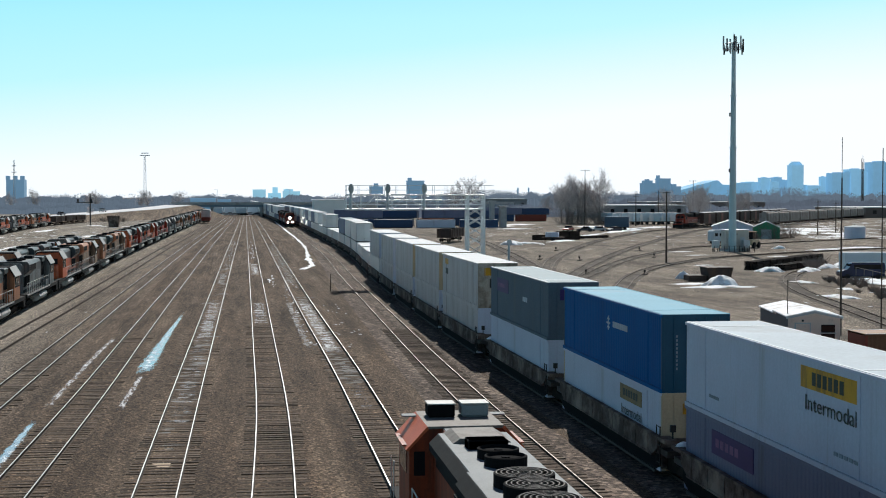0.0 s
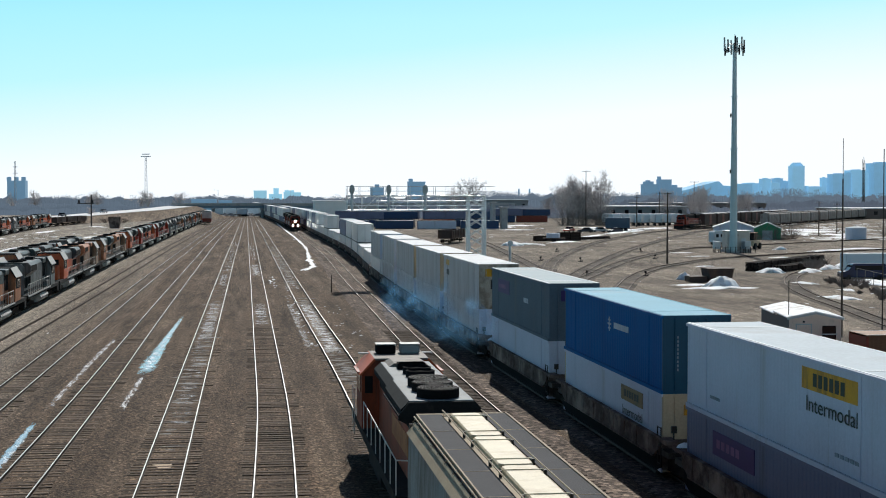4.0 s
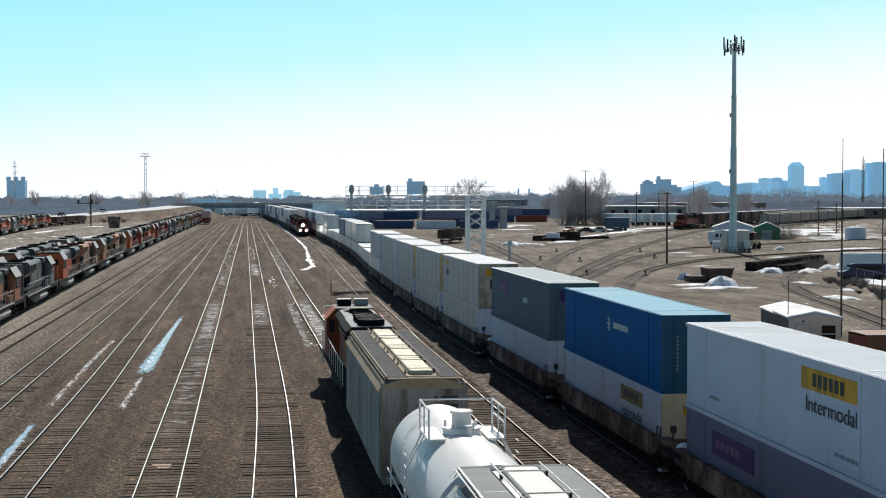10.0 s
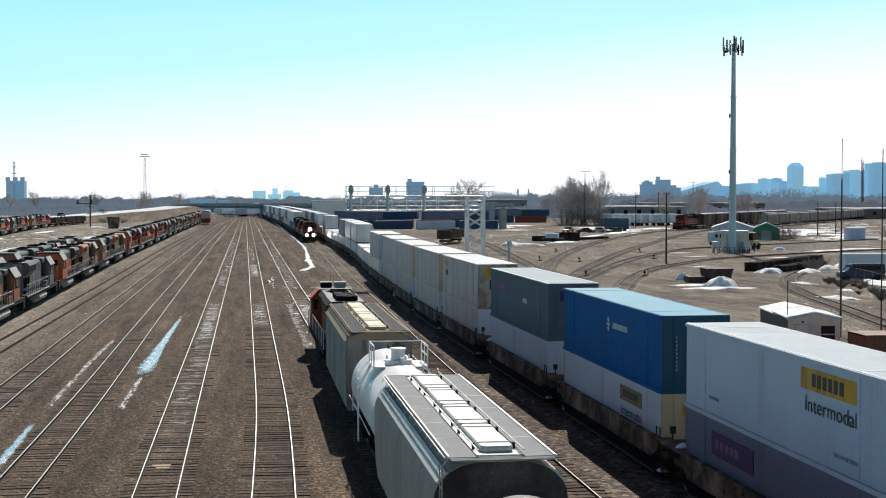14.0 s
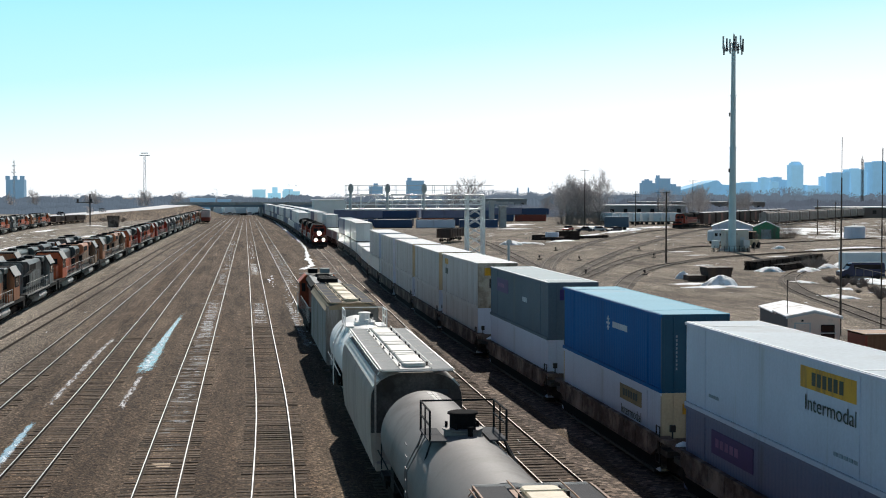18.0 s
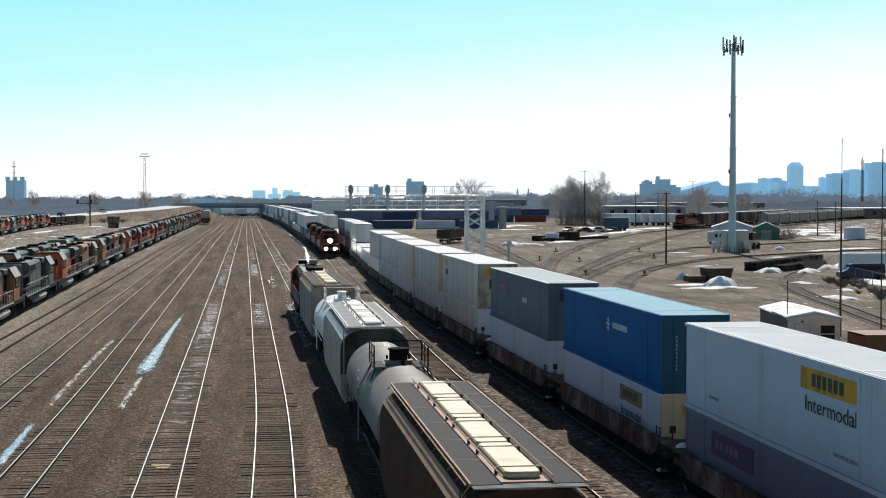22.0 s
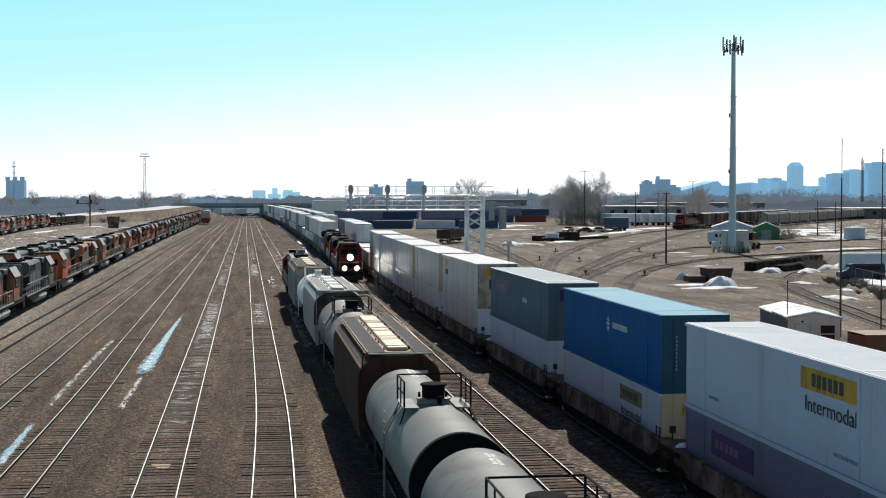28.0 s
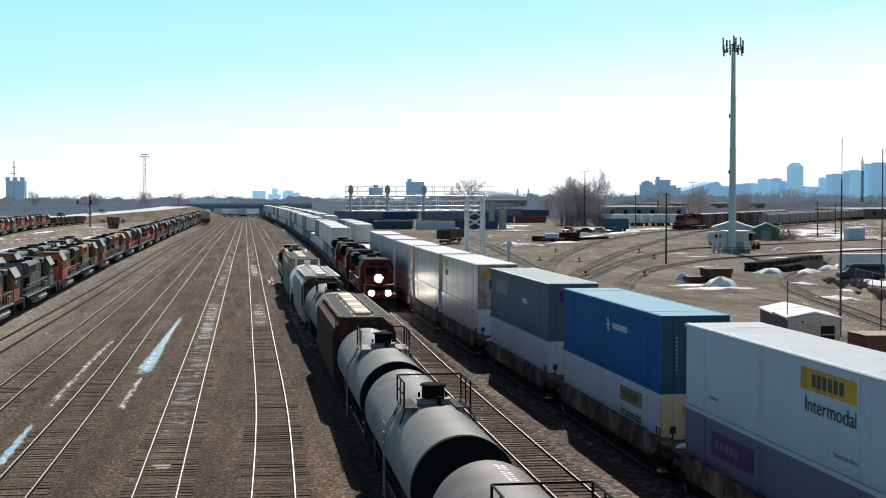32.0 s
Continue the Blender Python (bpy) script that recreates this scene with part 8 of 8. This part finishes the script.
for s in (-1, 1):
    bogie(HOP_FAR, s * 6.2)
for i in range(8):
    put(BOX_D, pose(148 + i * 9.2, 453 + i * 14.6, 0.155, 0, 0, -32.2))
for i in range(12):
    put(HOP_FAR, pose(176 + i * 9.4, 470 + i * 14.2, 0.155, 0, 0, -33.5))
put(GON, pose(45.6, 318, 0.155, 0, 0, -20))
for k, (x, c) in enumerate(((99, C_NAVY), (112, C_RED))):
    put(c, pose(x, 560, 0, 0, 0, 90 - 4 * k))
    put(C_NAVY if k else C_LOWG, pose(x + 1.2, 560, 2.61, 0, 0, 90 - 4 * k))
for k, (x, y) in enumerate(((96, 402), (100.5, 405), (104, 400), (93, 410))):
    put(CARS[(2, 1, 2, 3)[k]], pose(x, y, 0, 0, 0, 70 + 25 * k))
tie_stack(72.2, 330, 77.6, 331, 10, "dark stack of old railway ties in the far lot")
tie_stack(66.4, 329, 71.8, 330, 6, "low dark stack of old railway ties in the far lot")
tie_stack(79.5, 338, 88, 346, 3, "scattered low heap of old railway ties")
put(C_NAVY, pose(185, 300, 0, 0, 0, -50))
pallet = tagged(new("flat_trailer"), "small white and rust work trailer in the lot", "trailer")
block("bed", (-1.2, 1.2, -2.4, 2.4, 0.7, 0.95), M_RUSTSILL, pallet)
block("box", (-1.1, 1.1, -1.2, 1.6, 0.95, 2.0), M_WHITEBOX, pallet)
for s in (-1, 1):
    shape("wheel", lambda bm: turned(bm, [(-0.15, 0.15), (-0.15, 0.4), (0.15, 0.4), (0.15, 0.15)], (s * 1.2, 0, 0.4), "x", 12), M_TYRE, pallet)
pallet.matrix_basis = pose(69.6, 322, 0, 0, 0, 70)

def switch_stand(x, y):
    top = tagged(new("switch_stand"), "small black switch stand beside a siding", "switch stand", "switch stands")
    block("base", (x - 0.35, x + 0.35, y - 0.2, y + 0.2, 0.0, 0.12), M_BLACK, top)
    shape("stand_post", lambda bm: rod(bm, (x, y, 0.12), (x, y, 0.65), 0.05, 8), M_BLACK, top)
    block("target", (x - 0.15, x + 0.15, y - 0.03, y + 0.03, 0.42, 0.7), M_BLACK, top)
    shape("lever", lambda bm: rod(bm, (x, y, 0.35), (x + 0.55, y, 0.15), 0.03, 6), M_BLACK, top)


for x, y in ((53, 225.5), (44.6, 186), (68, 235), (52, 184), (57.8, 265), (47.5, 230), (73, 262)):
    switch_stand(x, y)

# stacks of shipping containers behind the signal bridge
for k, x in enumerate(range(38, 84, 13)):
    for lvl in range(2):
        put([C_NAVY, C_LOWG, C_NAVY, C_NAVY, C_RED, C_LOWG, C_NAVY, C_NAVY][k * 2 + lvl], pose(x + lvl * (k % 3) * 1.7, 482 + (k % 2) * 5, 0 + lvl * 2.61, 0, 0, (88, 66, 97, 84)[k]))
for k, (x, c) in enumerate(((60, C_PALE), (74, C_NAVY), (47, C_NAVY), (33, C_NAVY))):
    put(c, pose(x, 452 + k * 2, 0, 0, 0, 90 - 3 * k))


# chain-link fence before the snowy yard
def mesh_fence(x0, y0, x1, y1, n, h, label):
    top = tagged(new("fence"), label, "fence")
    for i in range(n + 1):
        x, y = x0 + (x1 - x0) * i / n, y0 + (y1 - y0) * i / n
        shape("post", lambda bm: rod(bm, (x, y, 0), (x, y, h), 0.035, 6), M_GALV_OLD, top)
    shape("top_rail", lambda bm: rod(bm, (x0, y0, h - 0.02), (x1, y1, h - 0.02), 0.03, 6), M_GALV_OLD, top)


M_GALV_OLD = mat("dull_fence_steel", (0.12, 0.12, 0.12), 0.8, 0, 0.2, 2, 20, 0.0)
mesh_fence(66.5, 130, 74, 168, 9, 1.7, "thin steel fence along the snowy yard")

# ---- ties of the near tracks ----
rndt = random.Random(9)
for key, t, y0, y1 in (("B", TB, 64, 110), ("C", TC, 48, 112), ("D", TD, 46, 104), ("E", TE, 46, 118), ("F", TF, 40, 100), ("G", TG, 38, 112)):
    y = y0
    while y < y1:
        x, hd = along(t, y)
        if rndt.random() < (1.0 if key == "G" else max(0.3 if key in "DE" else 0.14, min(0.96, 0.96 - (y - 60) / 40))):
            o = new("tie", TIE)
            o.parent = TRACKS[key]
            sunk = rndt.uniform(-0.177, -0.15) if key not in "G" else rndt.uniform(-0.115, -0.095)
            o.matrix_basis = pose(x + rndt.uniform(-0.06, 0.06), y, sunk, rndt.uniform(-0.4, 0.4), 0, hd + 90 + rndt.uniform(-2, 2))
        y += 0.55

# ---- pigeons that cross the view ----
M_BIRD = mat("pigeon_grey", (0.07, 0.07, 0.08), 0.7, 0, 0.4, 6, 60, 0.05, (0.3, 0.29, 0.28), 0.6)
M_WING = mat("pigeon_wing", (0.14, 0.13, 0.13), 0.7, 0, 0.4, 5, 60, 0.05, (0.05, 0.05, 0.055), 0.55)


def pigeon(pale):
    top = tagged(new("pigeon"), "pale pigeon in flight with spread wings" if pale else "dark grey pigeon in flight with spread wings", "bird", "flock of pigeons")
    m = M_HATCHWHITE if pale else M_BIRD
    body = shape("body", lambda bm: turned(bm, [(-0.15, 0.02), (-0.1, 0.05), (0.0, 0.068), (0.08, 0.055), (0.12, 0.035), (0.15, 0.04), (0.18, 0.03), (0.205, 0.008), (0.225, 0.002)], (0, 0, 0), "y", 12), m, top, soft=True)
    shape("tail", lambda bm: prism(bm, [(-0.02, -0.12), (0.02, -0.12), (0.065, -0.3), (-0.065, -0.3)], -0.006, 0.006, "z"), m, top)
    wings = []
    for s in (-1, 1):
        w = shape("wing", lambda bm: prism(bm, [(0, 0.08), (s * 0.12, 0.115), (s * 0.2, 0.09), (s * 0.33, -0.02), (s * 0.36, -0.09), (s * 0.24, -0.07), (s * 0.12, -0.06), (0, -0.05)], -0.006, 0.006, "z"), M_HATCHWHITE if pale else M_WING, top)
        w.location = (s * 0.04, 0, 0.03)
        wings.append((w, s))
    return top, wings


# place at 8 s and speed, metres and metres a second
FLOCK = [(-2.5, 26.5, 8.6, 12.2, -1.6, 2.6), (-3.4, 31.7, 7.7, 16.7, -2.1, 4.1), (-1.8, 36.5, 7.8, 19.2, -2.5, 4.0), (-1.3, 30.4, 8.9, 12.4, -1.6, 3.0), (-0.6, 35.3, 8.0, 15.0, -1.9, 4.0),
         (-0.7, 29.3, 7.6, 13.7, -1.8, 2.4), (-0.7, 34.3, 5.9, 15.4, -2.0, 3.2), (-2.3, 28.4, 5.9, 11.6, -1.5, 2.1), (0.4, 33.1, 6.7, 14.8, -1.9, 2.5), (0.8, 27.1, 8.0, 11.7, -1.6, 1.6),
         (0.8, 32.1, 7.6, 13.7, -1.8, 3.5), (1.3, 26.0, 8.9, 10.8, -1.5, 0.5), (1.6, 31.1, 9.6, 21.5, -2.8, 4.3), (-5.4, 37.0, 6.8, 10.9, -1.4, 1.9)]
STRAGGLERS = [(-2.4, 50, 7.5, 16.7, -4.1, 4.1), (-3.4, 52, 7.1, 16.9, -4.0, 4.0), (-1.5, 49, 7.6, 16.5, -4.2, 4.3), (-6.0, 50, 7.0, 12.7, -2.7, 2.2)]
for k, (x, y, z, u, v, w) in enumerate(FLOCK):
    # they rise from farther out and close in on the footbridge
    far, spent = Vector((x, y, z - EYE.z)) * 0.5, 1.08
    FLOCK[k] = (x + far.x, y + far.y, z + far.z, u - far.x / spent, v - far.y / spent, w - far.z / spent)
BIRDS = [(pigeon(k in (5, 10)), f, k) for k, f in enumerate(FLOCK + STRAGGLERS)]


# ---- thin blue exhaust left behind by the road switcher ----
PUFF = 2.4


def thin_smoke():
    """Denser at the core of a puff, thinning out to nothing at its rim, broken by wisps."""
    m = bpy.data.materials.new("thin_exhaust")
    m.use_nodes = True
    n, l = m.node_tree.nodes, m.node_tree.links
    clear, front, back, veil, mixer = n.new("ShaderNodeBsdfTransparent"), n.new("ShaderNodeBsdfDiffuse"), n.new("ShaderNodeBsdfTranslucent"), n.new("ShaderNodeAddShader"), n.new("ShaderNodeMixShader")
    for side in (front, back):
        side.inputs["Color"].default_value = (0.16, 0.4, 0.68, 1)
    l.new(front.outputs[0], veil.inputs[0])
    l.new(back.outputs[0], veil.inputs[1])
    co, flat, far, fall, wisp, cut, both_ = n.new("ShaderNodeTexCoord"), n.new("ShaderNodeVectorMath"), n.new("ShaderNodeVectorMath"), n.new("ShaderNodeMapRange"), n.new("ShaderNodeTexNoise"), n.new("ShaderNodeMapRange"), n.new("ShaderNodeMath")
    flat.operation, flat.inputs[1].default_value, far.operation = "MULTIPLY", (1, 0.12, 1), "LENGTH"
    l.new(co.outputs["Object"], flat.inputs[0])
    l.new(flat.outputs[0], far.inputs[0])
    fall.interpolation_type = "SMOOTHSTEP"
    fall.inputs["From Min"].default_value, fall.inputs["From Max"].default_value = 0.0, PUFF * 0.8
    fall.inputs["To Min"].default_value, fall.inputs["To Max"].default_value = 0.27, 0.0
    l.new(far.outputs["Value"], fall.inputs["Value"])
    wisp.inputs["Scale"].default_value, wisp.inputs["Detail"].default_value = 0.8, 5.0
    l.new(co.outputs["Object"], wisp.inputs["Vector"])
    cut.inputs["From Min"].default_value, cut.inputs["From Max"].default_value = 0.35, 0.65
    l.new(wisp.outputs["Fac"], cut.inputs["Value"])
    both_.operation = "MULTIPLY"
    l.new(fall.outputs[0], both_.inputs[0])
    l.new(cut.outputs[0], both_.inputs[1])
    l.new(both_.outputs[0], mixer.inputs["Fac"])
    l.new(clear.outputs[0], mixer.inputs[1])
    l.new(veil.outputs[0], mixer.inputs[2])
    l.new(mixer.outputs[0], n["Material Output"].inputs["Surface"])
    return m


M_SMOKE = thin_smoke()
SMOKE = []
for k, (u, v, w) in enumerate(((0.0, -1.2, 0.3), (-0.4, 0.1, -0.3), (0.2, 1.3, 0.4))):
    def puff(bm):
        bmesh.ops.create_icosphere(bm, subdivisions=4, radius=PUFF)
        for v_ in bm.verts:
            f = 0.85 + 0.3 * noise.noise(v_.co * 0.6 + Vector((k * 3.1, 0, 0)))
            v_.co = Vector((v_.co.x * f, v_.co.y * f * 2.6, v_.co.z * f))
    cloud = tagged(shape("smoke_puff", puff, M_SMOKE, None, soft=True), "thin blue puff of diesel exhaust", "smoke", "exhaust of the locomotive")
    SMOKE.append((cloud, u, v, w))


# ---- all that moves ----
def motions():
    times = [0, 4, 8, 12, 16, 20, 24, 28, 32]
    gone = [0.0, 16.6, 33.1, 49.7, 66.3, 83.0, 99.9, 117.0, 134.2]
    for thing, y in FREIGHT:
        walk(thing, [(t, on_track(TF, y + s, 0.155)) for t, s in zip(times, gone)])
    # the wind carries the exhaust along the standing train, then under it and away
    for cloud, u, v, w in SMOKE:
        drift = [(0, 8.0, 10, 2.2, 2.5), (0.6, 8.0, 18, 2.2, 3), (1.2, 8.6, 32, 2.4, 3.5), (1.6, 9.8, 58, 2.6, 4), (2, 10.8, 76, 2.9, 4.5), (3.5, 11.4, 88, 3.4, 6), (6, 12.0, 106, 3.4, 12), (9, 15.5, 160, 5.0, 17), (12, 24, 800, 14.0, 19), (20, 60, 1500, 20.0, 24), (32, 150, 2400, 40.0, 30)]
        walk(cloud, [(t, pose(x + u * min(1, 0.5 + t * 0.2), y + v * s, max(1.0, z + w), 0, 0, 3 * t)) for t, x, y, z, s in drift])
    nose = [462.0, 423.5, 384.0, 343.5, 302.0, 260.0, 217.5, 174.0, 130.0]
    for thing, back, z in ONCOMING:
        turn = 180 if z == 0.155 and back < 70 else 0
        walk(thing, [(t, on_track(TG, y + back, z, turn)) for t, y in zip(times, nose)])
    for (bird, wings), (x, y, z, u, v, w), k in BIRDS:
        head = math.degrees(math.atan2(v, u)) - 90
        rise = math.degrees(math.atan2(w, math.hypot(u, v)))
        rows = []
        for t in (0, 6.8, 7.2, 7.6, 8, 8.4, 8.8, 9.2, 9.6, 10, 32):
            e = t - 8 + 0.3 * max(0.0, min(t, 10) - 8.3)
            rows.append((t, pose(x + u * e, y + v * e, max(z + w * e, 1.5), rise, 0, head)))
        walk(bird, rows)
        for wing, s in wings:
            beats = [(0, 20.0)] + [(7.2 + i / 15, 52.0 if (i + k) % 2 else -28.0) for i in range(42)] + [(32, 20.0)]
            walk(wing, [(t, pose(s * 0.04, 0, 0.03, 0, -s * a, 0)) for t, a in beats])


motions()
